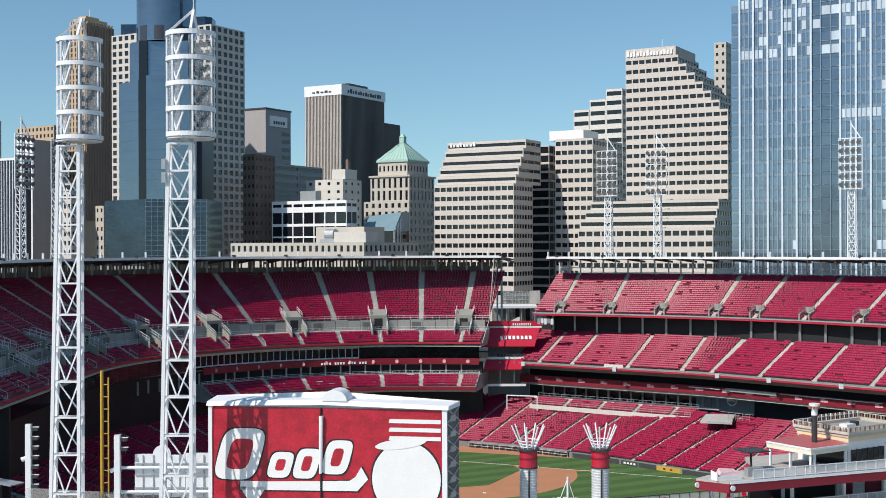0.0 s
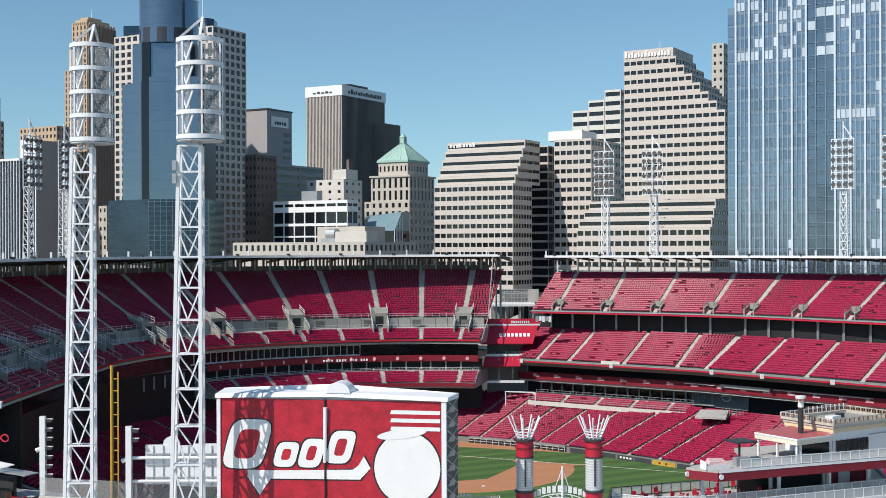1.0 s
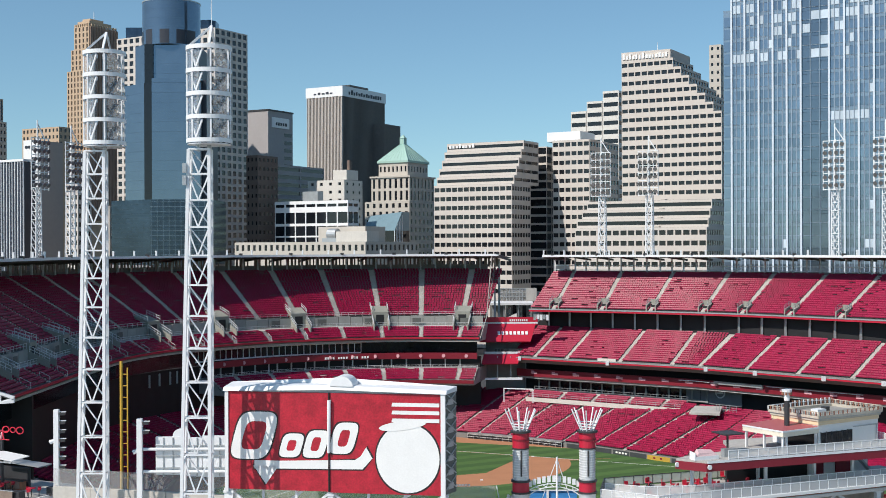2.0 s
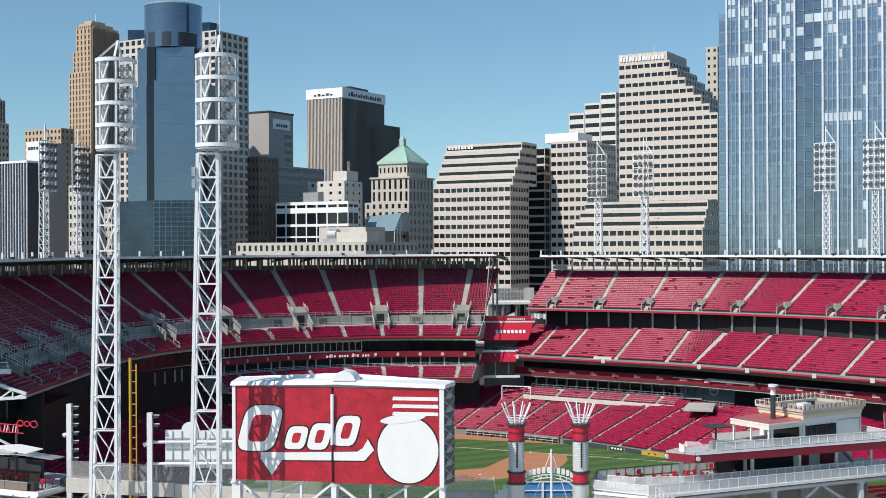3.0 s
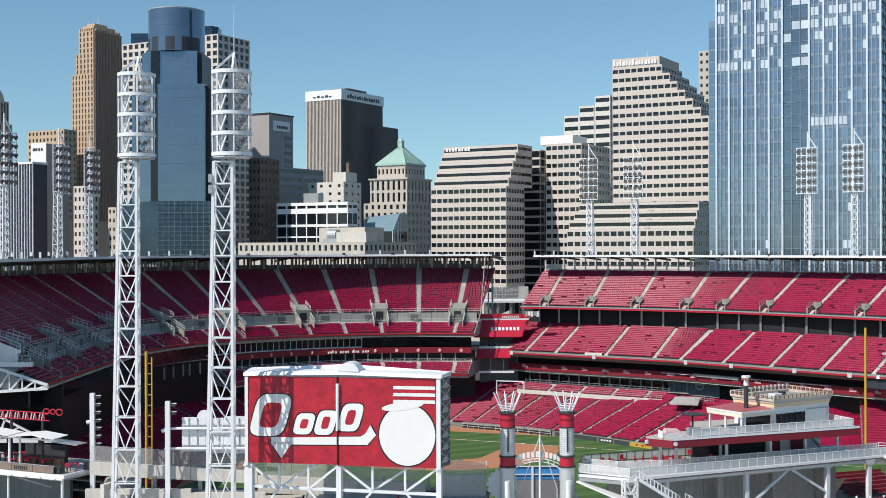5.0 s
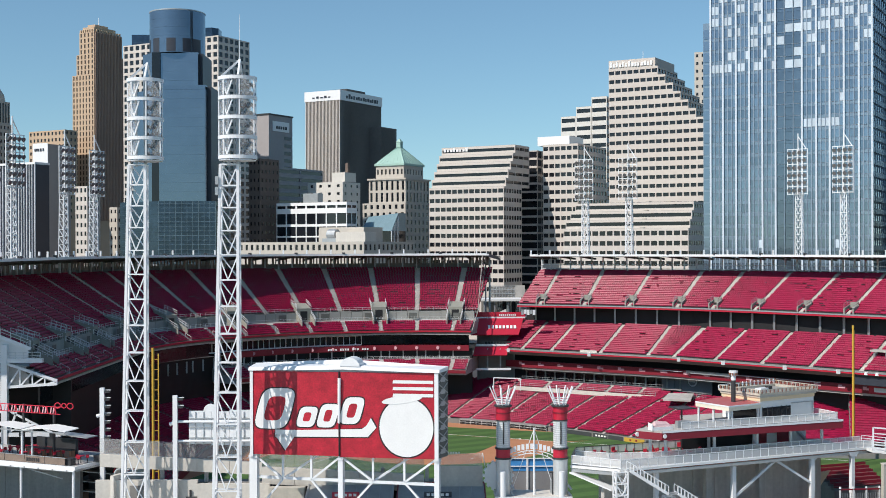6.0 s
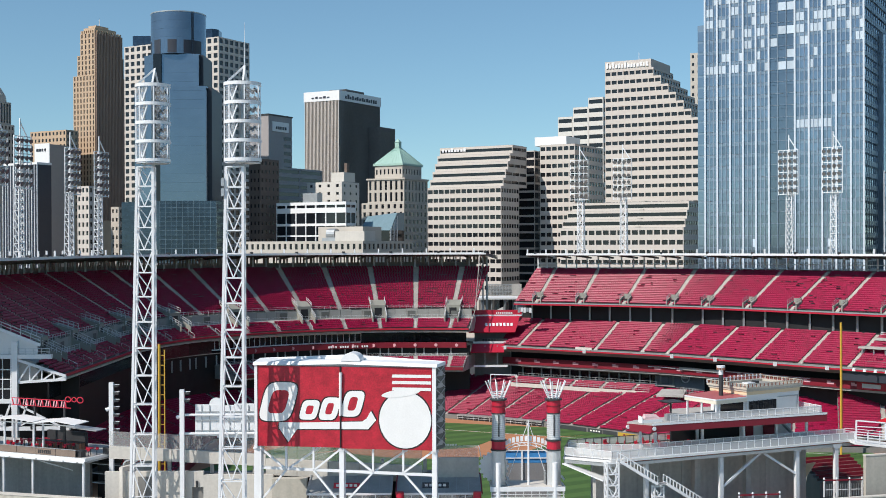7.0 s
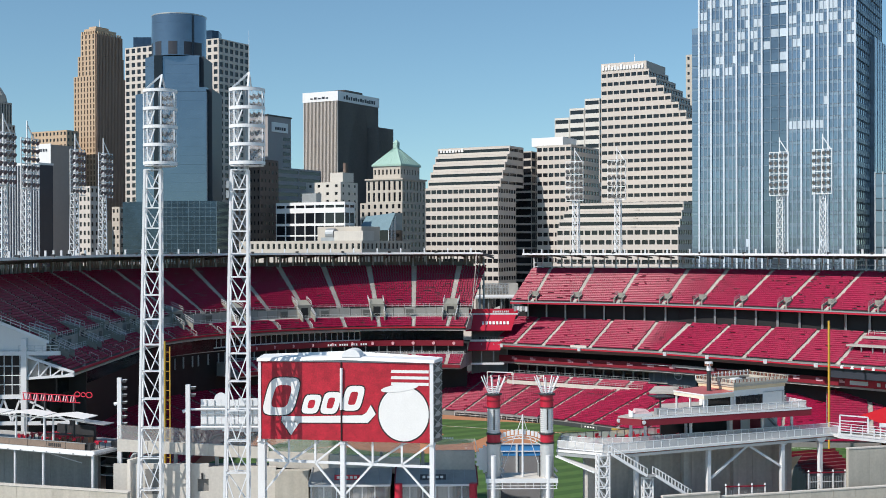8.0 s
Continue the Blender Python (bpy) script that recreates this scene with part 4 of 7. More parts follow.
for k in range(7):
    part("window_band", Build().box(0.004, 0.1, 14, 20.5, 78 + k * 4.2, 79.8 + k * 4.2), DARK_GLASS, ob)
part("roof_rim", Build().box(-30.4, 0.4, -0.4, 22, 116.2, 117), DARK_STEEL, ob)
ob = building("office_building", "low grey banded office building", -83.4, 600, 85, 3, 41)
faced(ob, 5, 41, 36, 84.7, 12, 1, 2, LILAC, tall=0.45, wide=0.96)
podium(ob, 5, 41, 36, LILAC)
ob = building("office_building", "white office building with dark glass bands", -39.6, 500, 63, 38, 6)
podium(ob, 38.5, 8, 38, PALE_STONE)
faced(ob, 38.5, 8, 38, 52.4, 3, 7, 2, SIGN_WHITE, tall=0.86, wide=0.92)
faced(ob, 38.5, 8, 52.4, 58.6, 1, 7, 2, SIGN_WHITE, tall=0.76, wide=0.9)
faced(ob, 38.5, 8, 58.6, 62.8, 1, 7, 2, SIGN_WHITE, tall=0.3, wide=0.86)
part("roof_unit", Build().box(-25, -17, 2, 6, 62.9, 67), GREY_STEEL, ob)

ob = building("office_building", "white stone block with a plain upper wall", -48, 585, 80, 20, 18)
faced(ob, 22, 16, 40, 76, 9, 4, 3, OFF_WHITE, tall=0.36, wide=0.3)
part("penthouse", Build().box(-8, 0, 2, 12, 76.2, 81), OFF_WHITE, ob)
part("chimney", Build().box(-2.5, -1, 6, 8, 81, 86), BROWN, ob)

# stone building with a green copper pyramid roof
ob = building("office_building", "ornate stone tower with a green copper pyramid roof", -15.4, 560, 92, 22, 23)
podium(ob, 25, 26, 30, PALE_STONE, 0.5, -1)
faced(ob, 25, 26, 30, 64.4, 9, 7, 7, PALE_STONE, tall=0.55, wide=0.42, x0=0.5, y0=-1)
faced(ob, 21.4, 22.7, 64.4, 75.8, 2, 7, 7, PALE_STONE, tall=0.78, wide=0.42)
part("cornice", Build().box(-22, 0.6, -0.6, 23.2, 75.8, 76.6), PALE_STONE, ob)
faced(ob, 16.2, 18.5, 76.6, 82.9, 1, 7, 7, PALE_STONE, tall=0.4, wide=0.4, x0=-2.4, y0=2.2)
part("cornice", Build().box(-19.2, -1.8, 1.6, 21.3, 82.9, 83.9), COPPER, ob)
part("pyramid_roof", Build().hexa([(-19, 1.8, 83.9), (-2, 1.8, 83.9), (-2, 21.1, 83.9), (-19, 21.1, 83.9)], [(-11.5, 10.4, 92.5), (-9.5, 10.4, 92.5), (-9.5, 12.4, 92.5), (-11.5, 12.4, 92.5)]), COPPER, ob)
b = Build()
for k in range(9):
    f = k / 8
    b.beam((-19 + 17 * f, 1.75, 84), (-11.5 + 2 * f, 10.35, 92.5), 0.14)
    b.beam((-1.95, 1.8 + 19.3 * f, 84), (-9.45, 10.4 + 2 * f, 92.5), 0.14)
part("roof_ribs", b, COPPER, ob)
part("lantern", Build().box(-11.7, -9.3, 10.2, 12.6, 92.5, 95.2).hexa([(-11.9, 10, 95.2), (-9.1, 10, 95.2), (-9.1, 12.8, 95.2), (-11.9, 12.8, 95.2)], [(-10.6, 11.3, 97), (-10.4, 11.3, 97), (-10.4, 11.5, 97), (-10.6, 11.5, 97)]), COPPER, ob)

# terraced office building
ob = building("office_building", "beige terraced office building with ribbon windows", 29.1, 500, 88, 38, 17)
podium(ob, 37.8, 18, 22.12, BEIGE)
faced(ob, 37.8, 18, 22.12, 69.4, 12, 13, 7, BEIGE, tall=0.46, wide=0.84)
for k in range(5):
    faced(ob, 37.8, 18 - 2.3 * (k + 1) + 8, 69.4 + 3.8 * k, 73.2 + 3.8 * k, 1, 1, 3, BEIGE, tall=0.36, wide=0.98, y0=2.3 * (k + 1))
bars(ob, 13, 86.4, 1.7, SIGN_WHITE, 8, 9, 0, -36.5, 11.5, 0.3)
ob = building("office_building", "recessed black glass link with pale floor bands", 46.5, 532, 88, 15, 8)
podium(ob, 20, 10, 22.33, BEIGE)
faced(ob, 20, 10, 22.33, 87.5, 17, 1, 2, BEIGE, tall=0.74, wide=0.98)
ob = building("office_building", "beige office block with rows of square windows", 63.5, 515, 89, 18, 33)
podium(ob, 17.5, 33.3, 22.09, BEIGE)
faced(ob, 17.5, 33.3, 22.09, 89.3, 17, 6, 10, BEIGE, tall=0.46, wide=0.8)
part("penthouse", Build().box(-22, -6, 4, 20, 89.3, 93.4), SIGN_WHITE, ob)
ob = building("office_building", "pale stepped office block with long window bands", 82.7, 560, 114, 25, 10)
podium(ob, 24.5, 12, 60, BEIGE)
for k, z in enumerate((107.2, 111.6, 116.0)):
    faced(ob, 8, 12, 60, z, round((z - 60) / 4.3), 1, 1, OFF_WHITE, tall=0.46, wide=0.9, x0=-16.4 + 8.2 * k)

# stepped beige tower
ob = building("office_tower", "stepped beige office tower with a white sign on its top band", 113.0, 482, 124, 43, 10)
podium(ob, 43, 26, 40, BEIGE)
faced(ob, 43, 26, 40, 97.7, 15, 14, 8, BEIGE, tall=0.42, wide=0.82)
for k in range(6):
    faced(ob, 43 - 3.4 * (k + 1), 26, 97.7 + 3.85 * k, 101.55 + 3.85 * k, 1, 13 - k, 7, BEIGE, tall=0.42, wide=0.82, x0=-3.4 * (k + 1))
part("top_band", Build().box(-43, -21.5, 0, 25, 120.8, 124.5), BEIGE, ob)
bars(ob, 20, 121.4, 2.4, SIGN_WHITE, 14, 11, 0, -42.3, 0, 0.4)
part("mast", Build().tube((-30, 8, 124.5), (-30, 8, 129), 0.15, 0.08), WHITE, ob)

# terraced block at its foot
ob = building("office_building", "low beige terraced office block with dark ribbon windows", 97.7, 440, 60, 53, 29)
podium(ob, 53, 29, 30, GREY_STONE)
faced(ob, 53, 29, 30, 50.0, 5, 17, 10, BEIGE, tall=0.46, wide=0.8)
for k in range(3):
    faced(ob, 53 - 1.2 * k, 27, 50 + 3.5 * k, 53.5 + 3.5 * k, 1, 1, 9, BEIGE, tall=0.42, wide=0.99, y0=2.2 * (k + 1), x0=0)
for k in range(4):
    b = Build().box(-20.2, -18.6, 0.6 + 2.2 * k, 3.4 + 2.2 * k, 44 + 3.5 * k, 50.5 + 3.5 * k)
    part("pier", b, GREY_STONE, ob)

block(139.8, 600, 6, 14, 144, "office_tower", "pale office tower seen behind other towers", PALE_STONE, floors=36, ba=2, bb=4, tall=0.4, wide=0.4)

PALE_STEEL = material("pale_mullion", (0.28, 0.345, 0.42), 0.4, vary=0.08)
FIN_PALE = material("pale_blue_white_fin", (0.60, 0.66, 0.72), 0.4, vary=0.08)

# tall curtain wall tower
ob = building("office_tower", "tall blue glass curtain wall tower with white fins", 143.0, 366, 190, 54, 49)
la, lb, z0, z1, floor = 54.2, 48.6, 30.0, 190.0, 4.07
part("core", Build().box(-la + 0.4, -0.4, 0.4, lb, 0, z1), DARK_STEEL, ob)
marks = [0.0, 4.4, 9.0, 13.6, 18.1, 22.6, 31.5, 36.2, 40.6, 45.2, 50.0, 54.2]
b, pale, shaft, band = Build(), Build(), Build(), Build()
pick = random.Random(5)
n = int((z1 - z0) / floor)
for k in range(n):
    z = z0 + k * floor
    for i, (m0, m1) in enumerate(zip(marks[:-1], marks[1:])):
        lit = 0.42 if z > 112 else 0.14 if z > 105 else 0.75 if abs(z - 102) < 2 and i < 6 else 0.8 if abs(z - 84) < 2 and 5 < i < 9 else 0.01
        run = 0
        for c in range(3):
            x0 = -la + m0 + (m1 - m0) * c / 3 + 0.08
            x1 = -la + m0 + (m1 - m0) * (c + 1) / 3 - 0.08
            y0 = 0.12 if i == 5 else 0.0
            run = run - 1 if run > 0 else 2 if pick.random() < lit * (0.5 if i == 5 else 0.75) else 0
            glass = pale if run > 0 or pick.random() < lit * 0.25 else shaft if i == 5 else b
            glass.box(x0, x1, y0, y0 + 0.3, z + 0.12, z + floor * 0.7)
            (shaft if i == 5 else band).box(x0, x1, y0 + 0.02, y0 + 0.3, z + floor * 0.72, z + floor - 0.08)
    for c in range(12):
        b.box(-0.3, -0.02, 0.6 + c * 4, 0.6 + c * 4 + 3.8, z + 0.12, z + floor * 0.6)
part("glass_panes", b, TOWER_GLASS, ob, kind="stuff")
part("spandrel_panes", band, SPANDREL_GLASS, ob, kind="stuff")
part("shaft_panes", shaft, SHAFT_GLASS, ob, kind="stuff")
part("blind_panes", pale, material("drawn_blinds_glass", (0.52, 0.60, 0.67), 0.2, vary=0.25, island=0.8), ob, kind="stuff")
for i, m0 in enumerate(marks):
    part("fin", Build().box(-la + m0 - 0.3, -la + m0 + 0.3, -0.55, 0.3, z0, z1), FIN_PALE, ob)
b, side = Build(), Build()
for k in range(n + 1):
    b.box(-la, 0, -0.1, 0.25, z0 + k * floor - 0.05, z0 + k * floor + 0.05)
    side.box(-0.25, 0.1, 0.3, lb, z0 + k * floor - 0.9, z0 + k * floor + 0.7)
part("floor_edges", b, PALE_STEEL, ob, kind="stuff")
part("side_spandrels", side, SIDE_BLUE, ob, kind="stuff")
for i, (m0, m1) in enumerate(zip(marks[:-1], marks[1:])):
    for c in (1, 2):
        x = -la + m0 + (m1 - m0) * c / 3
        part("mullion", Build().box(x - 0.12, x + 0.12, -0.2, 0.3, z0, z1), PALE_STEEL if i != 5 else SIDE_BLUE, ob)
for c in range(13):
    part("side_mullion", Build().box(-0.3, 0.22, 0.4 + c * 4, 0.62 + c * 4, z0, z1), SIDE_BLUE, ob)
part("corner_fin", Build().box(-0.2, 0.2, -0.6, 0.5, z0, z1), FIN_PALE, ob)
part("side_bay", Build().box(-0.2, 1.6, lb * 0.52, lb, 0, 117), SPANDREL_GLASS, ob, "plain pale glass side bay")
for c in range(5):
    part("side_mullion", Build().box(1.604, 1.75, lb * 0.54 + c * 5, lb * 0.54 + 0.25 + c * 5, z0, 117), FIN_PALE, ob)
part("shoulder", Build().box(-la - 3.4, -la - 0.35, 2, lb, 0, 121.4), SPANDREL_GLASS, ob)
for k in range(n):
    if z0 + k * floor < 118:
        part("shoulder_pane", Build().box(-la - 3.2, -la - 0.5, 1.85, 1.996, z0 + k * floor + 0.3, z0 + (k + 1) * floor - 0.5), TOWER_GLASS, ob)
ob = building("office_building", "low glass block beside the curtain wall tower", 155, 352, 67, 9, 20)
part("core", Build().box(-10, 0, 0, 20, 0, 66.5), DARK_STEEL, ob)
b = Build()
for k in range(9):
    for c in range(4):
        b.box(-9.9 + c * 2.5, -7.6 + c * 2.5, -0.2, -0.004, 30 + k * 4.05, 33.8 + k * 4.05)
part("glass_panes", b, TOWER_GLASS, ob)
b = Build()
for c in range(5):
    b.box(-10.1 + c * 2.5, -9.85 + c * 2.5, -0.5, 0.1, 30, 67)
part("fins", b, WHITE, ob)

# far left group
ob = building("office_building", "office block with a white lit face and a taupe shaded face", -202.1, 600, 97, 10, 15)
# light put into the colours: lit face white, shaded face taupe
part("body", Build().box(-11, 0, 0, 15.4, 0, 97), material("taupe_shaded_panels", (0.40, 0.36, 0.33), 0.85, vary=0.06), ob)
part("lit_wall", Build().box(-11, 0.1, -0.3, -0.004, 0, 97.5), SIGN_WHITE, ob)
bars(ob, 8, 93.4, 2.2, SIGN_DARK, 4, 15, 0, -9.5, -0.3)
ob = building("office_tower", "dark glass office tower with thin white upright fins", -182.2, 520, 81, 23, 6)
part("core", Build().box(-23, 0, 0, 8, 0, 81), SIGN_DARK, ob)
for k in range(14):
    part("fin", Build().box(-23 + k * 1.75, -22.7 + k * 1.75, -0.5, -0.003, 20, 81), WHITE, ob)
part("roof_rim", Build().box(-23.2, 0.2, -0.6, 8.2, 81, 82), SIGN_WHITE, ob)
ob = building("office_building", "tan stone office block with a flat cornice", -229.9, 720, 116, 32, 6)
podium(ob, 31.8, 10, 60, TAN)
faced(ob, 31.8, 10, 60, 116, 14, 10, 3, TAN, tall=0.5, wide=0.45)
block(-158.8, 520, 7.5, 8, 71, "office_building", "narrow beige office block with dark windows", BEIGE, floors=18, ba=3, bb=3, tall=0.5, wide=0.5)
block(-150.5, 540, 5, 7, 62, "office_building", "small beige stone block", PALE_STONE, floors=15, ba=2, bb=2, tall=0.4, wide=0.4)
ob = building("office_tower", "pale stone tower with a domed top", -287, 760, 160, 24, 24)
podium(ob, 24, 14, 70, PALE_STONE)
faced(ob, 24, 14, 70, 124, 12, 8, 5, PALE_STONE, tall=0.5, wide=0.4)
faced(ob, 20, 11, 124, 139, 1, 8, 5, PALE_STONE, tall=0.85, wide=0.55, x0=-2, y0=2)
part("dome", Build().tube((-12, 7, 139), (-12, 7, 144), 8.5, 7.6, 20).tube((-12, 7, 144), (-12, 7, 149), 7.6, 4.6, 20).tube((-12, 7, 149), (-12, 7, 153), 4.6, 0.8, 20), PALE_STONE, ob)

# low roofs just behind the stadium
ob = building("office_building", "low beige building with a row of square windows", -28.5, 440, 45, 52, 38)
podium(ob, 62, 38, 40.5, PALE_STONE)
faced(ob, 62, 38, 40.5, 45.0, 1, 22, 12, PALE_STONE, tall=0.5, wide=0.45)
part("roof_house", Build().box(-30, -8, 12, 26, 45, 51), PALE_STONE, ob)
part("roof_house", Build().box(-16, -2, 4, 12, 45, 49), CONCRETE_PALE, ob)
part("roof_unit", Build().tube((-22, 8, 48), (-18, 8, 48), 2.2, n=16).box(-24, -16, 6, 10, 45, 46.5), GREY_STEEL, ob)
ob = building("atrium", "glass atrium with a sloping blue roof beside the stone tower", -22, 505, 58, 14, 10)
part("roof_glass", Build().hexa([(-14, 0, 50), (2, 0, 50), (2, 12, 50), (-14, 12, 50)], [(-14, 6, 56.5), (2, 6, 58), (2, 12, 58), (-14, 12, 56.5)]), ATRIUM_GLASS, ob)
b = Build()
for k in range(6):
    b.beam((2.05, k * 1.2, 40), (2.05, k * 1.2, 50 + k * 1.3), 0.25)
part("frame", b, WHITE, ob)
part("body", Build().box(-14, 2, 0.3, 12, 0, 50), DARK_GLASS, ob)

# ---- light towers and lamp banks ----
LENS = material("lamp_glass", (0.14, 0.145, 0.15), 0.12, vary=0.3, each=0.6)
SCREEN = bpy.data.materials.new("wire_screen")
SCREEN.use_nodes = True
n = SCREEN.node_tree.nodes["Principled BSDF"]
n.inputs["Base Color"].default_value, n.inputs["Alpha"].default_value, n.inputs["Roughness"].default_value = (0.6, 0.64, 0.68, 1), 0.15, 0.5
CLEAR = bpy.data.materials.new("dusty_glass_panel")
CLEAR.use_nodes = True
n = CLEAR.node_tree.nodes["Principled BSDF"]
n.inputs["Base Color"].default_value, n.inputs["Alpha"].default_value, n.inputs["Roughness"].default_value = (0.55, 0.55, 0.54, 1), 0.26, 0.15


def lattice(ob, z0, z1, low, high, panels, leg, brace, deep_low, deep_high, mat, grow=1.0, apart=True):
    """A four-legged mast; low and high are the left and right edges below and above, deep its depth."""
    rest = Build()
    def corner(f, side, rear):
        x = low[side] + (high[side] - low[side]) * f
        return Vector((x, (deep_low + (deep_high - deep_low) * f) * rear, z0 + (z1 - z0) * f))
    for side in (0, 1):
        for rear in (0, 1):
            part("leg", Build().beam(corner(0, side, rear), corner(1, side, rear), leg), mat, ob)
    steps = np.cumsum([0] + [grow ** k for k in range(panels)][::-1])
    steps = steps / steps[-1]
    for k in range(panels):
        f0, f1 = steps[k], steps[k + 1]
        b = Build()
        a0, b0, a1, b1 = corner(f0, 0, 0), corner(f0, 1, 0), corner(f1, 0, 0), corner(f1, 1, 0)
        foot = (a0 + b0) / 2
        b.beam(a1, b1, brace * 1.2).beam(a1, foot, brace).beam(b1, foot, brace)
        c0, d0, c1, d1 = corner(f0, 0, 1), corner(f0, 1, 1), corner(f1, 0, 1), corner(f1, 1, 1)
        b.beam(c1, d1, brace).beam(c1, d0, brace)
        b.beam(b1, d1, brace).beam(b0, d1, brace * 0.8).beam(a1, c1, brace).beam(a0, c1, brace * 0.8)
        for beam in ([Build().add(b.v[8 * i:8 * i + 8], b.f[0:6]) for i in range(len(b.v) // 8)] if apart else ()):
            part("brace", beam, mat, ob)
        if not apart:
            rest.add(b.v, b.f)
    if not apart:
        part("bracing", rest, mat, ob, kind="stuff")


def light_tower(x, y, z_base, z_drum, gap, antenna):
    ob = thing("light_tower", "tall white lattice light tower with a ringed drum of lamps", "light tower", (x, y, z_base), group="light towers")
    h = z_drum - 0.9 - z_base
    lattice(ob, 0, h, (-2.05, 1.2), (-0.85, 1.3), 14, 0.34, 0.14, 1.5, 1.2, WHITE, 1.045)
    r, cy = 2.42, 1.2
    before = set(ob.children)
    for k in range(5):
        z = h + 0.9 + k * gap
        b, turns = Build(), [radians(a) for a in range(125, 376, 10)]
        verts = [(q * math.cos(a), cy + q * math.sin(a), zz) for a in turns for q, zz in ((r, z - 0.22), (r, z + 0.22), (r * 0.93, z + 0.22), (r * 0.93, z - 0.22))]
        m = len(turns)
        b.add(verts, [(4 * i + j, 4 * i + (j + 1) % 4, 4 * i + 4 + (j + 1) % 4, 4 * i + 4 + j) for i in range(m - 1) for j in range(4)] + [(0, 1, 2, 3), (4 * m - 4, 4 * m - 1, 4 * m - 2, 4 * m - 3)])
        part("ring", b, WHITE, ob, "white curved band")
        if k < 4:
            for a in (150, 190, 232, 285, 340):
                q = (r * 0.95 * math.cos(radians(a)), cy + r * 0.95 * math.sin(radians(a)))
                part("upright", Build().beam((*q, z + 0.28), (*q, z + gap - 0.28), 0.16), WHITE, ob)
            q0, q1, q2 = [(r * 0.9 * math.cos(radians(a)), cy + r * 0.9 * math.sin(radians(a))) for a in (225, 262, 243)]
            part("bracing", Build().beam((*q0, z + gap - 0.3), (*q2, z + 0.3), 0.16).beam((*q1, z + gap - 0.3), (*q2, z + 0.3), 0.16), WHITE, ob)
            part("screen", Build().hexa([(r * 0.9 * math.cos(radians(a)), cy + r * 0.9 * math.sin(radians(a)), z + 0.25) for a in range(130, 260, 10)] + [(r * 0.88 * math.cos(radians(a)), cy + r * 0.88 * math.sin(radians(a)), z + 0.25) for a in range(250, 120, -10)],
                                        [(r * 0.9 * math.cos(radians(a)), cy + r * 0.9 * math.sin(radians(a)), z + gap - 0.28) for a in range(130, 260, 10)] + [(r * 0.88 * math.cos(radians(a)), cy + r * 0.88 * math.sin(radians(a)), z + gap - 0.28) for a in range(250, 120, -10)]), SCREEN, ob)
            for c in range(3):
                for up in (0.7, 1.75):
                    px, py = 0.3 + 0.72 * c, cy + 0.9 - 0.45 * c
                    lamp = Build().tube((px, py, z + up), (px + 0.22, py + 0.42, z + up - 0.15), 0.16, 0.3, 10)
                    lo = part("lamp", lamp, LENS, ob)
                    part("bracket", Build().box(px - 0.3, px + 0.05, py - 0.16, py + 0.02, z + up - 0.28, z + up + 0.22), DARK_STEEL, lo)
            b = Build()
            for c in range(3):
                b.beam((0.15 + 0.72 * c, cy + 0.85 - 0.45 * c, z + 0.2), (0.15 + 0.72 * c, cy + 0.85 - 0.45 * c, z + gap - 0.18), 0.07)
            for up in (0.75, 1.8):
                b.beam((0.1, cy + 0.95, z + up), (2.1, cy - 0.3, z + up), 0.07)
            part("lamp_rack", b, GREY_STEEL, ob)
            part("screen", Build().box(0.5, 2.36, cy - 0.62, cy - 0.58, z + 0.1, z + gap - 0.08), SCREEN, ob)
            part("screen_edge", Build().beam((2.38, cy - 0.6, z), (2.38, cy - 0.6, z + gap - 0.08), 0.09), WHITE, ob)
    top = h + 0.9 + 4 * gap + 0.2
    apex = (0.35, cy - 0.4, top + 2.15)
    part("spire", Build().beam((-1.7, cy - 1.4, top), apex, 0.24).beam((0.45, cy - 2.3, top), apex, 0.24).beam((0.4, cy + 1.5, top), apex, 0.2), WHITE, ob)
    part("inner_mast", Build().beam((0, cy, h - 0.3), (0, cy, top - 0.2), 0.4).beam((-1.0, 0.3, h - 0.3), (-1.0, 0.3, top), 0.24), GREY_STEEL, ob)
    part("platform", Build().tube((0, cy, h + 0.5), (0, cy, h + 0.58), 2.3, n=20), WHITE, ob)
    for o in ob.children:
        if o not in before:
            o.location.x += 1.1
    if antenna:
        part("antenna", Build().tube((apex[0] + 1.1, apex[1], apex[2]), (apex[0] + 1.1, apex[1], apex[2] + 5.6), 0.05, 0.02, 6), WHITE, ob)
    for k in ((-1.6, -2.9) if antenna else ()):
        part("cable_box", Build().box(-1.45, -1.05, -0.4, 0.1, h + k - 0.9, h + k + 0.1), GREY_STEEL, ob)
    return ob


light_tower(-39.6, 128.0, 4.0, 55.05, 2.57, False)
light_tower(-25.6, 117.4, 4.0, 54.35, 2.44, True)


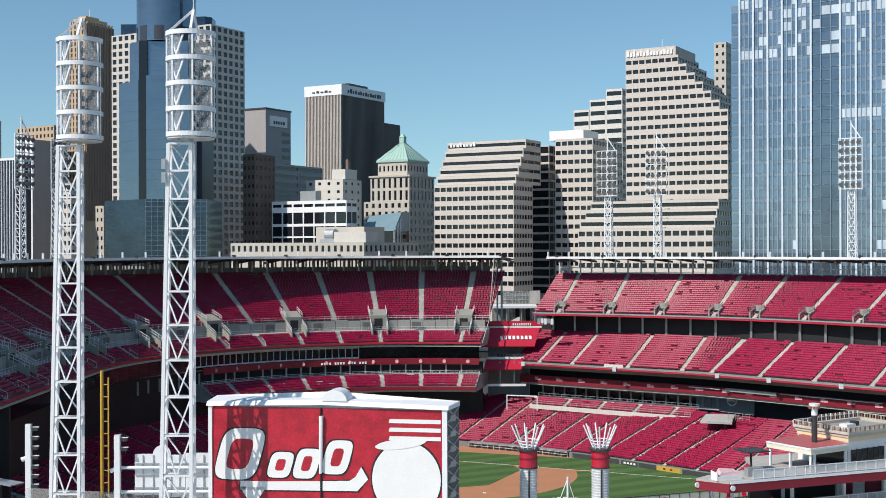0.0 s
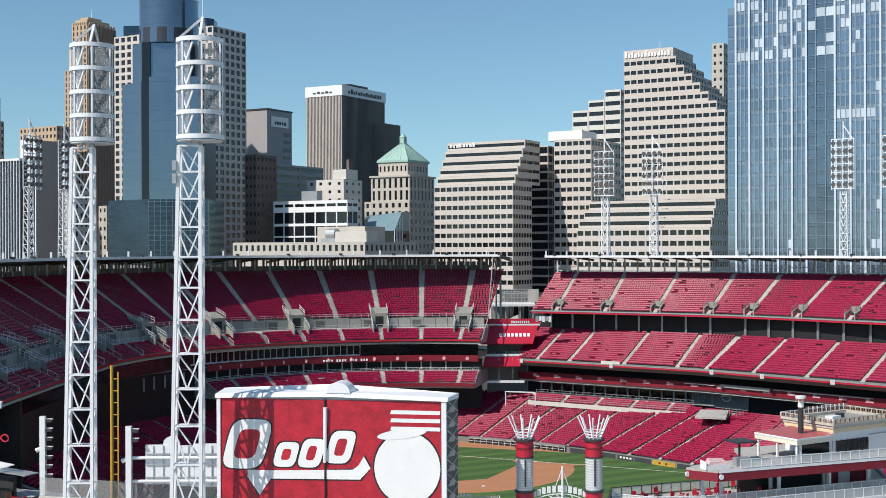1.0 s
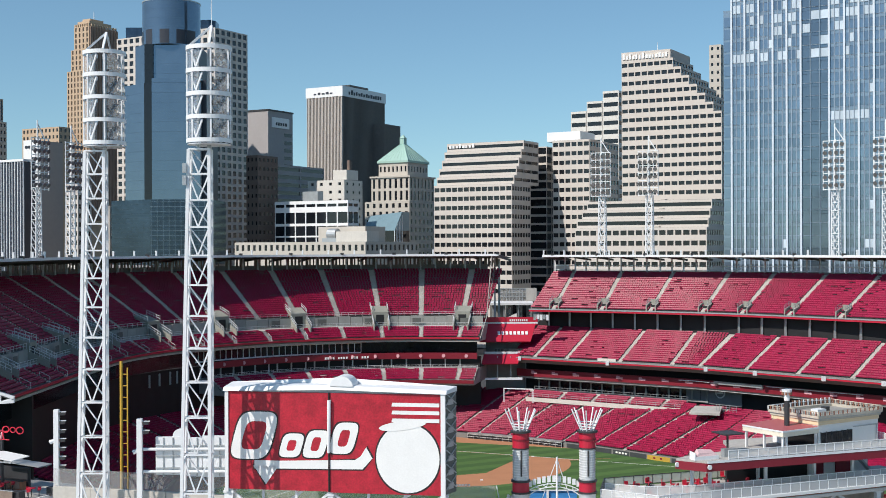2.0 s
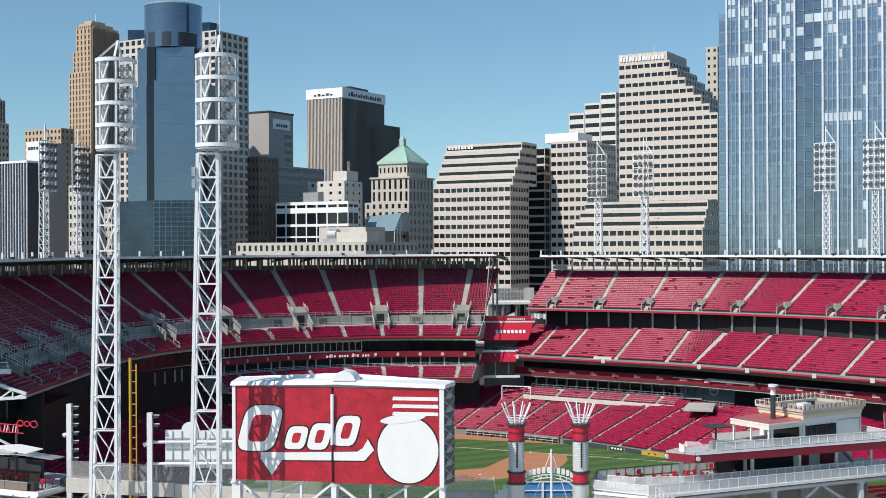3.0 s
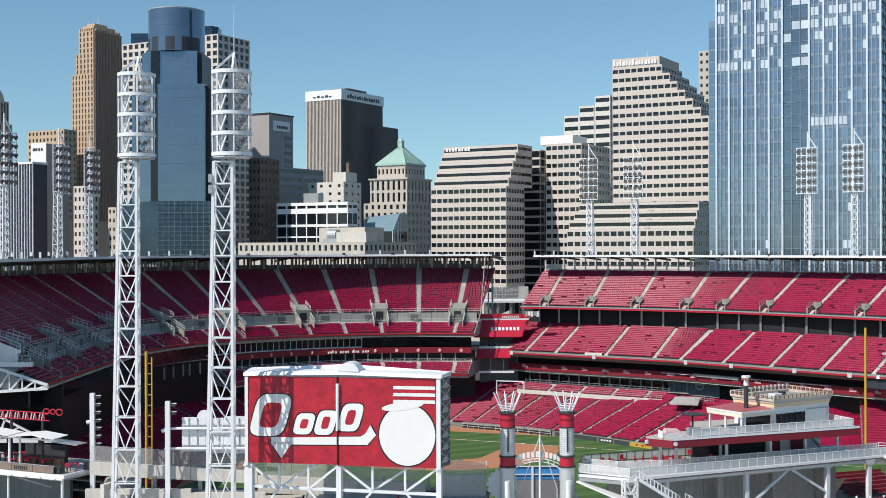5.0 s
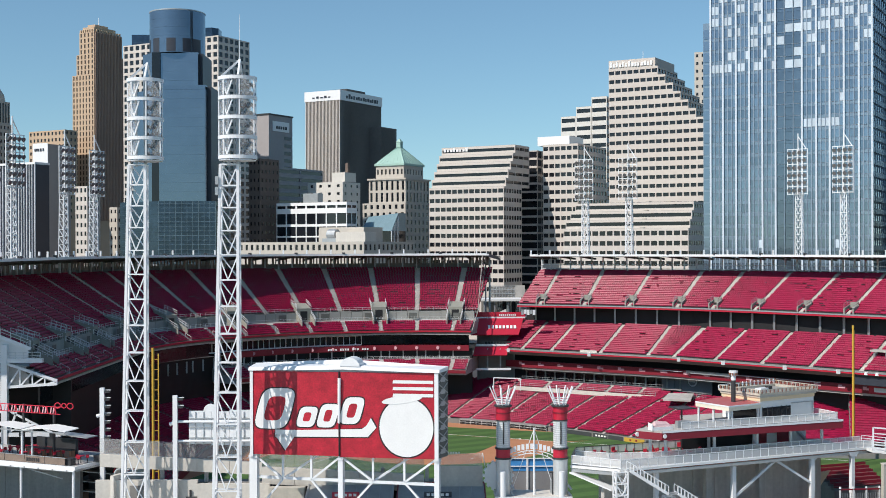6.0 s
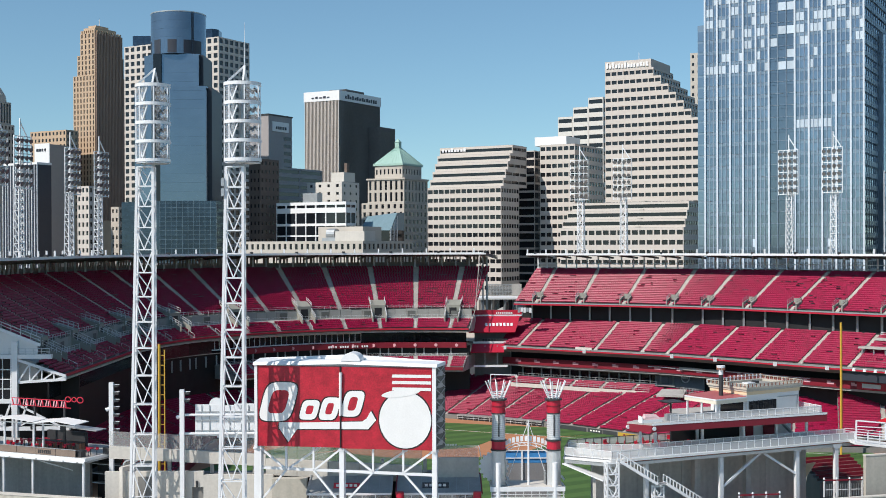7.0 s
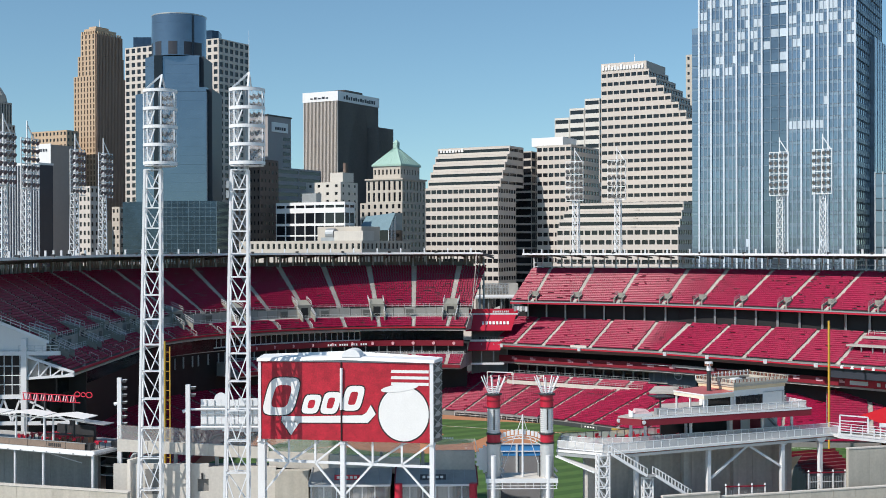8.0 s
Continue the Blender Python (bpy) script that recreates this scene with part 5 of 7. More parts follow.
def lamp_bank():
    """Two upright racks of stadium lamps on a lattice mast, facing down local -y."""
    ob = thing("lamp_bank", "white stadium lamp bank on a lattice mast above the roof", "stadium lamps", (0, 0, 0), group="roof lamp banks")
    lattice(ob, 0, 15.2, (-0.85, 0.85), (-0.7, 0.7), 9, 0.2, 0.12, 1.4, 1.2, WHITE, apart=False)
    for side in (-1, 1):
        b = Build()
        for k in range(7):
            b.beam((side * 1.3 - 1.2, -0.5, 14.8 + k * 1.78), (side * 1.3 + 1.2, -0.5, 14.8 + k * 1.78), 0.17)
        for x in (-1.2, 0, 1.2):
            b.beam((side * 1.3 + x, -0.4, 14.6), (side * 1.3 + x, -0.4, 25.6), 0.17)
        part("rack", b, WHITE, ob)
        for k in range(6):
            for c in (-0.62, 0.62):
                x, z = side * 1.3 + c, 15.75 + k * 1.78
                lamp = part("lamp", Build().tube((x, -0.35, z + 0.1), (x, -0.95, z - 0.1), 0.25, 0.5, 10), LENS, ob)
                part("housing", Build().tube((x, 0.1, z + 0.15), (x, -0.34, z + 0.1), 0.16, 0.26, 8), DARK_STEEL, lamp)
    part("spine", Build().beam((0, 0.3, 15), (0, 0.3, 25.8), 0.4), WHITE, ob)
    part("spire", Build().beam((-0.1, 0.2, 25.6), (-0.1, 0.2, 29.3), 0.22).beam((1.9, 0.2, 25.6), (-0.1, 0.2, 28.6), 0.2), WHITE, ob)
    return ob


bank = lamp_bank()
spots = [(39.3, 290.3, -28), (50.1, 285.0, -28), (86.5, 257.7, -40), (94.4, 248.7, -45), (-85.5, 199.6, 66), (-85.5, 213.8, 66), (-84.3, 244.3, 65), (-80.9, 256.3, 64)]
bank.matrix_basis = pose(spots[0][0], spots[0][1], 40.6, 0, 0, spots[0][2])
for x, y, turn in spots[1:]:
    copy_thing(bank, pose(x, y, 40.6, 0, 0, turn))

# ---- the big red sign ----
SIGN_RED = material("red_vinyl_banner", (0.40, 0.013, 0.030), 0.45, vary=0.42, scale=0.9, fine=5.0)
INK = material("black_outline", (0.02, 0.012, 0.014), 0.5, vary=0.1)
sign = thing("billboard", "large red billboard with white plain shapes on white steel posts", "billboard", (-11.7, 121.2, 4.0), -9.7)
W, LO, HI = 12.1, 12.7, 23.4
part("backing", Build().box(-W, W, 0.1, 2.6, LO, HI + 0.3), GREY_STEEL, sign)
part("panel", Build().box(-W + 0.25, -0.55, -0.06, 0.096, LO, HI - 0.05), SIGN_RED, sign)
part("panel", Build().box(-0.45, W - 0.35, -0.06, 0.096, LO - 0.1, HI - 0.05), SIGN_RED, sign)
part("frame", Build().box(-W - 0.15, -W + 0.25, -0.2, 2.7, LO - 0.3, HI + 0.2), WHITE, sign)
part("frame", Build().box(W - 0.35, W + 0.15, -0.2, 2.7, LO - 0.3, HI + 0.2), WHITE, sign)
part("top_cap", Build().hexa([(-W - 0.3, -0.35, HI + 0.02), (0, -0.35, HI + 0.32), (W + 0.3, -0.35, HI + 0.02), (W + 1.0, 2.5, HI + 0.1), (0, 2.9, HI + 0.5), (-W - 0.3, 2.9, HI + 0.1)],
                             [(-W - 0.3, -0.1, HI + 0.42), (0, -0.1, HI + 0.82), (W + 0.3, -0.1, HI + 0.4), (W + 1.0, 2.5, HI + 0.6), (0, 2.9, HI + 1.3), (-W - 0.3, 2.9, HI + 0.7)]), WHITE, sign)
part("cap_dome", Build().hexa([(0.9 + 1.3 * math.cos(radians(a)), -0.3, HI + 0.7 + 1.1 * math.sin(radians(a))) for a in range(0, 181, 15)], [(0.9 + 1.3 * math.cos(radians(a)), 2.2, HI + 0.7 + 1.1 * math.sin(radians(a))) for a in range(0, 181, 15)]), WHITE, sign)
wing = part("wing", Build().hexa([(W + 0.16, 0.0, LO), (W + 0.95, 2.2, LO), (W + 0.85, 2.4, LO), (W + 0.16, 0.4, LO)], [(W + 0.16, 0.0, HI + 0.05), (W + 0.95, 2.2, HI + 0.05), (W + 0.85, 2.4, HI + 0.05), (W + 0.16, 0.4, HI + 0.05)]), PANEL_DARK, sign, "dark latticed side")
for k in range(7):
    z = LO + 0.5 + k * 1.5
    part("louver", Build().hexa([(W + 0.35, 0.45, z), (W + 0.72, 1.5, z), (W + 0.77, 1.45, z), (W + 0.4, 0.4, z)], [(W + 0.35, 0.45, z + 0.6), (W + 0.72, 1.5, z + 0.6), (W + 0.77, 1.45, z + 0.6), (W + 0.4, 0.4, z + 0.6)]), GREY_STEEL, wing)
    part("lattice", Build().beam((W + 0.2, -0.05, z), (W + 0.97, 2.1, z + 1.3), 0.1).beam((W + 0.2, -0.05, z + 1.3), (W + 0.97, 2.1, z), 0.1), GREY_STEEL, wing)


def plate(b, outer, y0, y1, inner=None):
    """A flat shape in the sign's plane from a ring of (x, z), with a hole if inner is given."""
    if inner is None:
        return b.hexa([(x, y1, z) for x, z in outer], [(x, y0, z) for x, z in outer])
    n = len(outer)
    verts = [(x, y0, z) for x, z in outer] + [(x, y0, z) for x, z in inner] + [(x, y1, z) for x, z in outer] + [(x, y1, z) for x, z in inner]
    faces = [(i, (i + 1) % n, n + (i + 1) % n, n + i) for i in range(n)]
    faces += [(i, (i + 1) % n, 2 * n + (i + 1) % n, 2 * n + i) for i in range(n)] + [(n + i, n + (i + 1) % n, 3 * n + (i + 1) % n, 3 * n + i) for i in range(n)]
    return b.add(verts, faces)


def oval(cx, cz, rx, rz, tilt=0.0, n=32):
    t = radians(tilt)
    return [(cx + rx * math.cos(a) * math.cos(t) - rz * math.sin(a) * math.sin(t), cz + rx * math.cos(a) * math.sin(t) + rz * math.sin(a) * math.cos(t)) for a in [2 * math.pi * k / n for k in range(n)]]


MARK_WHITE = material("white_vinyl", (0.78, 0.78, 0.77), 0.5, vary=0.06)


def mark(outer, inner=None):
    """A white plain shape with a thin dark edge."""
    cx, cz = np.mean(np.array(outer), axis=0)
    rim = [(x + 0.14 * (1 if x > cx else -1), z + 0.14 * (1 if z > cz else -1)) for x, z in outer]
    ob = part("mark", plate(Build(), outer, -0.105, -0.085, inner), MARK_WHITE, sign, "plain white shape")
    part("mark_edge", plate(Build(), rim, -0.082, -0.064), INK, ob)
    if inner:
        part("mark_hole", plate(Build(), inner, -0.088, -0.0835), SIGN_RED, ob)


# an abstract wordmark: a row of slanted rounded rings over a tapering bar


def ring_shape(x0, x1, z0, z1, thick, lean=0.28, n=36):
    """A slanted rounded ring as an outer and an inner outline."""
    cx, cz, out = (x0 + x1) / 2, (z0 + z1) / 2, []
    for cut_in in (0.0, thick):
        rx, rz = (x1 - x0) / 2 - cut_in, (z1 - z0) / 2 - cut_in
        ring = []
        for k in range(n):
            a = 2 * math.pi * k / n
            c, d = math.cos(a), math.sin(a)
            x, z = rx * math.copysign(abs(c) ** 0.5, c), rz * math.copysign(abs(d) ** 0.5, d)
            ring.append((cx + x + lean * z, cz + z))
        out.append(ring)
    return out


for x0, x1, z0, z1, thick in ((-11.2, -6.7, 16.0, 21.2, 1.05), (-5.9, -3.5, 16.3, 18.9, 0.72), (-3.2, -0.75, 16.3, 19.3, 0.75), (-0.2, 2.5, 16.8, 20.2, 0.8)):
    mark(*ring_shape(x0, x1, z0, z1, thick))
mark([(-8.9, 15.0), (3.2, 15.2), (4.3, 16.4), (3.6, 17.6), (3.0, 16.6), (2.4, 16.2), (-6.0, 15.9), (-8.9, 15.9)][::-1])
mark([(-9.0, 15.3), (-6.2, 15.3), (-7.6, 13.3)])
# a plain white round with a striped band over it
mark(oval(8.15, 16.5, 3.45, 3.7, 0, 44))
for k in range(6):
    z = 20.35 + k * 0.42
    part("stripe", plate(Build(), [(6.4, z), (11.6, z), (11.6, z + 0.4), (6.5, z + 0.4)], -0.13, -0.108), MARK_WHITE if k % 2 == 0 else SIGN_RED, sign)
part("stripe", plate(Build(), oval(7.6, 20.0, 2.6, 0.5, 8), -0.14, -0.132), MARK_WHITE, sign)
# posts and bracing
for x, w in ((-W + 0.15, 1.0), (-0.45, 0.62), (W - 0.15, 0.62)):
    part("post", Build().box(x - w / 2, x + w / 2, 0.15, 1.2, 0, LO), WHITE, sign)
    part("post_bolt", Build().box(x - w / 2 - 0.08, x + w / 2 + 0.08, 0.05, 1.3, LO - 0.5, LO - 0.25), WHITE, sign)
part("seam_pipe", Build().tube((-0.5, -0.16, LO), (-0.5, -0.16, HI), 0.1), INK, sign)
part("seam_pipe", Build().tube((-0.5, -0.28, LO + 4.2), (-0.42, -0.28, HI - 0.8), 0.16, 0.22), WHITE, sign)
part("rail", Build().beam((-W, 0.6, 9.7), (W, 0.6, 9.3), 0.34), WHITE, sign)
for s in (0, 1):
    x0 = -W + 0.4 if s == 0 else -0.2
    x3 = -0.7 if s == 0 else W - 0.4
    n0, n1 = x0 + (x3 - x0) * 0.33, x0 + (x3 - x0) * 0.67
    for a, c in (((x0, 0.5, LO - 0.3), (n0, 0.5, 9.5)), ((n0, 0.5, 9.5), (x0, 0.5, 5.2)), ((x3, 0.5, LO - 0.3), (n1, 0.5, 9.5)), ((n1, 0.5, 9.5), (x3, 0.5, 5.2)), ((n0, 0.5, 9.5), (n0, 0.5, LO)), ((n1, 0.5, 9.5), (n1, 0.5, LO)), ((n0, 0.9, 9.5), (n1 + 1.2, 2.2, LO + 0.2))):
        part("brace", Build().beam(a, c, 0.26), WHITE, sign)

# ---- white panel and small posts beside the sign ----
back_panel = thing("sign_panel", "white backs of smaller sign panels on pipes", "sign panel", (-33.2, 130.8, 13.6))
part("panel", Build().box(0, 3.0, 0, 0.25, 3.2, 7.6), WHITE, back_panel)
part("panel", Build().box(3.04, 5.4, 0, 0.25, 3.0, 7.5), WHITE, back_panel)
part("panel", Build().box(5.44, 8.2, 0.02, 0.25, 2.9, 7.7), WHITE, back_panel)
part("bump", Build().tube((2.9, 0.05, 7.6), (2.9, 0.22, 7.6), 0.95, n=24), WHITE, back_panel)
for z in (4.0, 5.4, 6.6):
    part("stiffener", Build().beam((0, -0.1, z), (8.2, -0.1, z), 0.12), GREY_STEEL, back_panel)
for x in (0.9, 2.0, 3.9, 4.8, 6.4, 7.4):
    part("stiffener", Build().beam((x, -0.06, 3.0), (x, -0.06, 7.5), 0.1), GREY_STEEL, back_panel)
for z in (6.2, 3.6):
    part("pipe", Build().tube((-2.2, -0.25, z), (9.8, -0.25, z), 0.18), WHITE, back_panel)


def mast_post(x, y, z0, z1, arms):
    ob = thing("floodlight_post", "short white post carrying small floodlights", "floodlight post", (x, y, z0), group="floodlight posts")
    h = z1 - z0
    part("post", Build().box(-0.3, 0.3, -0.3, 0.3, 0, h), WHITE, ob)
    for k in range(arms):
        z = h - 0.5 - k * 1.05
        lamp = part("lamp", Build().box(0.45, 1.05, -0.25, 0.25, z - 0.18, z + 0.14), DARK_STEEL, ob)
        part("arm", Build().beam((0.28, 0, z + 0.2), (1.15, 0, z + 0.2), 0.1), WHITE, lamp)
    part("camera_head", Build().tube((-0.75, 0, h - 3.9), (-0.3, 0, h - 3.7), 0.28, 0.2), WHITE, ob)
    return ob


mast_post(-45.7, 134.0, 0.02, 24.0, 7)
mast_post(-34.9, 130.2, 0.02, 23.4, 2)

# ---- smokestacks and the deck between them ----
SILVER = material("ribbed_silver_steel", (0.60, 0.62, 0.63), 0.35, metal=0.4, vary=0.12, streak=0.4)


def smokestack(x, y):
    ob = thing("smokestack", "red and silver ornamental smokestack with white pipes fanning from its top", "smokestack", (x, y, 5.0), group="smokestacks")
    def drum(name, z0, z1, r, mat, n=28, r2=None):
        r *= 0.9
        o = part(name, Build().tube((0, 0, z0 - 5), (0, 0, z1 - 5), r, r2, n), mat, ob, smooth=False)
        return o
    drum("base", 5, 15.3, 1.08, SILVER)
    drum("flange", 15.3, 15.5, 1.22, DARK_STEEL)
    drum("red_band", 15.5, 16.6, 1.06, RED_PAINT)
    drum("flange", 16.6, 16.8, 1.22, DARK_STEEL)
    core = drum("barrel", 16.8, 20.3, 0.98, SILVER)
    for k in range(12):
        part("hoop", Build().tube((0, 0, 11.95 + k * 0.28), (0, 0, 12.03 + k * 0.28), 0.93, n=28), WHITE, core)
    part("ladder", Build().box(-0.09, 0.09, -1.0, -0.9, 12.3, 15.2), DARK_STEEL, core)
    drum("flange", 20.3, 20.45, 1.1, DARK_STEEL)
    drum("red_band", 20.45, 21.3, 1.03, RED_PAINT)
    drum("flange", 21.3, 21.45, 1.12, RED_DARK)
    drum("red_band", 21.45, 22.15, 1.03, RED_PAINT)
    drum("flange", 22.15, 22.35, 1.3, DARK_STEEL)
    for k in range(9):
        a = radians(20 + 40 * k)
        c, s = math.cos(a), math.sin(a)
        part("pipe", Build().tube((0.7 * c, 0.7 * s, 17.35), (1.75 * c, 1.75 * s, 19.75), 0.078), WHITE, ob)
    for k in range(3):
        b = Build()
        r, z = 0.8 + 0.14 * k, 17.55 + k * 0.32
        pts = [(r * math.cos(2 * math.pi * i / 24), r * math.sin(2 * math.pi * i / 24), z) for i in range(25)]
        for p, q in zip(pts[:-1], pts[1:]):
            b.beam(p, q, 0.09)
        part("hoop", b, WHITE, ob)
    for k in range(3):
        part("pipework", Build().tube((0.9, -0.9, 5.2 + k * 0.9), (1.35, -1.0, 4.6 + k * 0.9), 0.16), GREY_STEEL, ob)
    return ob


smokestack(8.85, 127.0)
smokestack(16.35, 127.0)

deck = thing("fan_deck", "pale steel deck with a mast and arch between the smokestacks", "deck", (12.6, 126.5, 5.0))
part("floor", Build().box(-4.9, 5.0, -1.6, 3.4, 5.2, 5.6), CONCRETE_PALE, deck)
part("floor_edge", Build().box(-5.0, 5.1, -1.72, -1.62, 5.1, 5.7), WHITE, deck)
b = Build()
for x in np.linspace(-4.8, 4.9, 10):
    b.beam((x, -1.66, 4.3), (x, -1.66, 5.1), 0.08)
b.beam((-4.9, -1.66, 4.3), (5.0, -1.66, 4.3), 0.1).beam((-4.9, -1.66, 4.7), (5.0, -1.66, 4.7), 0.08)
part("under_rail", b, WHITE, deck)
for x in (-3.9, 3.75):
    part("column", Build().tube((x, -1.4, 0), (x, -1.4, 8.9), 0.36, n=14), WHITE, deck)
part("mast", Build().tube((0.3, 0.2, 5.6), (0.3, 0.2, 14.4), 0.16, 0.1), WHITE, deck)
for x in (-2.6, 3.0):
    part("stay", Build().tube((0.3, 0.2, 14.2), (x, 1.2, 6.0), 0.045, n=6), WHITE, deck)
arch = Build()
for k in range(20):
    a0, a1 = radians(25 + 6.5 * k), radians(25 + 6.5 * (k + 1))
    for r in (3.35, 3.95):
        arch.beam((r * math.cos(a0), 0.5, 8.9 + r * math.sin(a0) * 0.62), (r * math.cos(a1), 0.5, 8.9 + r * math.sin(a1) * 0.62), 0.1)
    if k % 2 == 0:
        arch.beam((3.35 * math.cos(a0), 0.5, 8.9 + 3.35 * math.sin(a0) * 0.62), (3.95 * math.cos(a1), 0.5, 8.9 + 3.95 * math.sin(a1) * 0.62), 0.08)
part("arch", arch, WHITE, deck, "white arched sign truss")
for k in range(11):
    a = radians(52 + 7.6 * k)
    part("sign_bar", Build().box(4.4 * math.cos(a) - 0.19, 4.4 * math.cos(a) + 0.19, 0.4, 0.55, 9.0 + 2.55 * math.sin(a), 9.5 + 2.75 * math.sin(a)), WHITE, deck)
part("wheel_axle", Build().tube((-4.3, 2.0, 7.7), (-4.3, 3.3, 7.7), 0.2), WHITE, deck)
wheel = part("paddle_wheel", Build().tube((-4.3, 2.3, 7.7), (-4.3, 2.9, 7.7), 1.85, n=28), WHITE_WALL, deck, "white toothed paddle wheel")
for k in range(16):
    a = 2 * math.pi * k / 16
    part("tooth", Build().tube((-4.3 + 1.93 * math.cos(a), 2.32, 7.7 + 1.93 * math.sin(a)), (-4.3 + 1.93 * math.cos(a), 2.88, 7.7 + 1.93 * math.sin(a)), 0.19, n=8), WHITE_WALL, wheel)
for x in (-3.2, 3.0):
    part("cabinet", Build().box(x - 0.5, x + 0.5, 1.0, 1.8, 5.6, 7.3), GREY_STEEL, deck)
    part("lamp_post", Build().beam((x - 0.3, 0.3, 5.6), (x - 0.3, 0.3, 8.6), 0.14).beam((x - 0.7, 0.3, 8.5), (x + 0.4, 0.3, 8.5), 0.12), DARK_STEEL, deck)

blue_wall = thing("outfield_wall", "blue padded wall with pale rails behind the deck", "wall", (12.8, 138, 0))
part("panel", Build().box(-3.6, 3.6, 0, 0.4, 11.6, 13.3), BLUE_PAINT, blue_wall)
part("rail", Build().beam((-3.7, -0.12, 12.3), (3.7, -0.12, 12.3), 0.14), WHITE, blue_wall)
part("rail", Build().beam((-3.7, -0.12, 13.4), (3.7, -0.12, 13.4), 0.14), WHITE, blue_wall)
part("post", Build().box(-0.14, 0.14, -0.18, -0.004, 8.6, 13.4), WHITE, blue_wall)
part("block", Build().box(-3.8, 3.8, 0.02, 3.5, 0, 11.55), LILAC_WALL, blue_wall)

gate = thing("gate_wall", "white framed gate panels below the smokestack deck", "gate", (12.5, 118.5, 4))
for x0, x1 in ((-5.4, -1.2), (1.0, 5.4)):
    part("panel", Build().box(x0, x1, 0, 0.15, 0, 4.6), WHITE_WALL, gate)
    for k in range(9):
        part("slat", Build().beam((x0, -0.05, 0.4 + 0.48 * k), (x1, -0.05, 0.4 + 0.48 * k), 0.06), GREY_STEEL, gate)
part("top_rail", Build().beam((-9.0, 0.05, 4.75), (9.6, 0.05, 4.75), 0.2), WHITE, gate)
for x in (-9, -5.5, -1.1, 1.0, 5.5, 9.6):
    part("post", Build().beam((x, 0.05, 0), (x, 0.05, 4.7), 0.18), WHITE, gate)

# ---- right field wall and plaza buildings ----
plaza = Build().box(-120, 150, -60, 128, -0.38, 4.0)
whole("plaza_floor", plaza, CONCRETE, "pale concrete riverfront plaza outside the ballpark", "plaza", "structure")
TAN_CONCRETE = material("tan_concrete", (0.42, 0.395, 0.34), 0.85, vary=0.28, scale=0.25, fine=3.0, streak=1.2, bump=0.2)
rf_wall = thing("concrete_wall", "pale concrete outfield wall with a dusty glass parapet", "wall", (-23, 133, 0))
for k in range(10):
    x0, x1 = -45.6 + k * 4.4, -41.24 + k * 4.4
    low, deep = (0.0, 1.7) if k < 5 else (0.6, 2.9)      # the glass comes further down behind the big sign
    t0, t1 = 15.2 - 0.24 * k, 15.2 - 0.24 * (k + 1)
    part("wall_panel", Build().hexa([(x0, 132.2, t0 - deep), (x1, 132.2, t1 - deep), (x1, 132.9, t1 - deep), (x0, 132.9, t0 - deep)], [(x0, 132.2, t0 - low), (x1, 132.2, t1 - low), (x1, 132.9, t1 - low), (x0, 132.9, t0 - low)]), CONCRETE_PALE, rf_wall, there=True)
    part("glass_panel", Build().hexa([(x0, 132.5, t0 - low), (x1, 132.5, t1 - low), (x1, 132.56, t1 - low), (x0, 132.56, t0 - low)], [(x0, 132.5, t0 + 2.1), (x1, 132.5, t1 + 2.1), (x1, 132.56, t1 + 2.1), (x0, 132.56, t0 + 2.1)]), CLEAR, rf_wall, "dusty glass panel", there=True)
# shadow of the recess put in as a black sheet
part("recess", Build().box(-46, 6.4, 134.5, 135, 4, 11.2), BLACK, rf_wall, there=True)
part("slab", Build().box(-46, 6.4, 132.6, 134.5, 11.0, 11.3), CONCRETE_DARK, rf_wall, there=True)
for k in range(9):
    part("pillar", Build().box(-43.5 + k * 6, -43.0 + k * 6, 132.6, 133.0, 11.3, 13.2), CONCRETE, rf_wall, there=True)
low_wall = thing("concrete_wall", "cream painted concrete wall with a utility niche", "wall", (-36, 130.8, 4))
part("wall", Build().box(-9.8, 2.3, 0, 0.6, 0, 7.9).box(3.9, 13.6, 0, 0.6, 0, 7.4).box(2.3, 3.9, 0, 0.6, 0, 3.9).box(2.3, 3.9, 0, 0.6, 5.7, 7.9), CONCRETE_PALE, low_wall)
# tan instead of cream here puts the shadows on this piece into its colour
part("side_wall", Build().box(13.62, 18.4, -1.2, 0.4, 0, 7.0), TAN_CONCRETE, low_wall)
for x in (-7.6, -6.2):
    b = Build()
    for k in range(8):
        a0, a1 = radians(180 - 90 * k / 8), radians(180 - 90 * (k + 1) / 8)
        b.tube((x + 0.8 + 0.8 * math.cos(a0), 1.6, 8.4 + 0.8 * math.sin(a0)), (x + 0.8 + 0.8 * math.cos(a1), 1.6, 8.4 + 0.8 * math.sin(a1)), 0.16)
    b.tube((x, 1.6, 4), (x, 1.6, 8.4), 0.16)
    part("vent_elbow", b, GREY_STEEL, low_wall)
part("niche", Build().box(2.3, 3.9, 0.4, 0.9, 3.9, 5.7), CONCRETE_DARK, low_wall)
part("pipe", Build().tube((3.0, -0.15, 5.7), (3.0, -0.15, 6.6), 0.14), DARK_STEEL, low_wall)
part("door_leaf", Build().box(-5.2, -3.2, -0.06, -0.004, 3.6, 7.2), CONCRETE_DARK, low_wall)

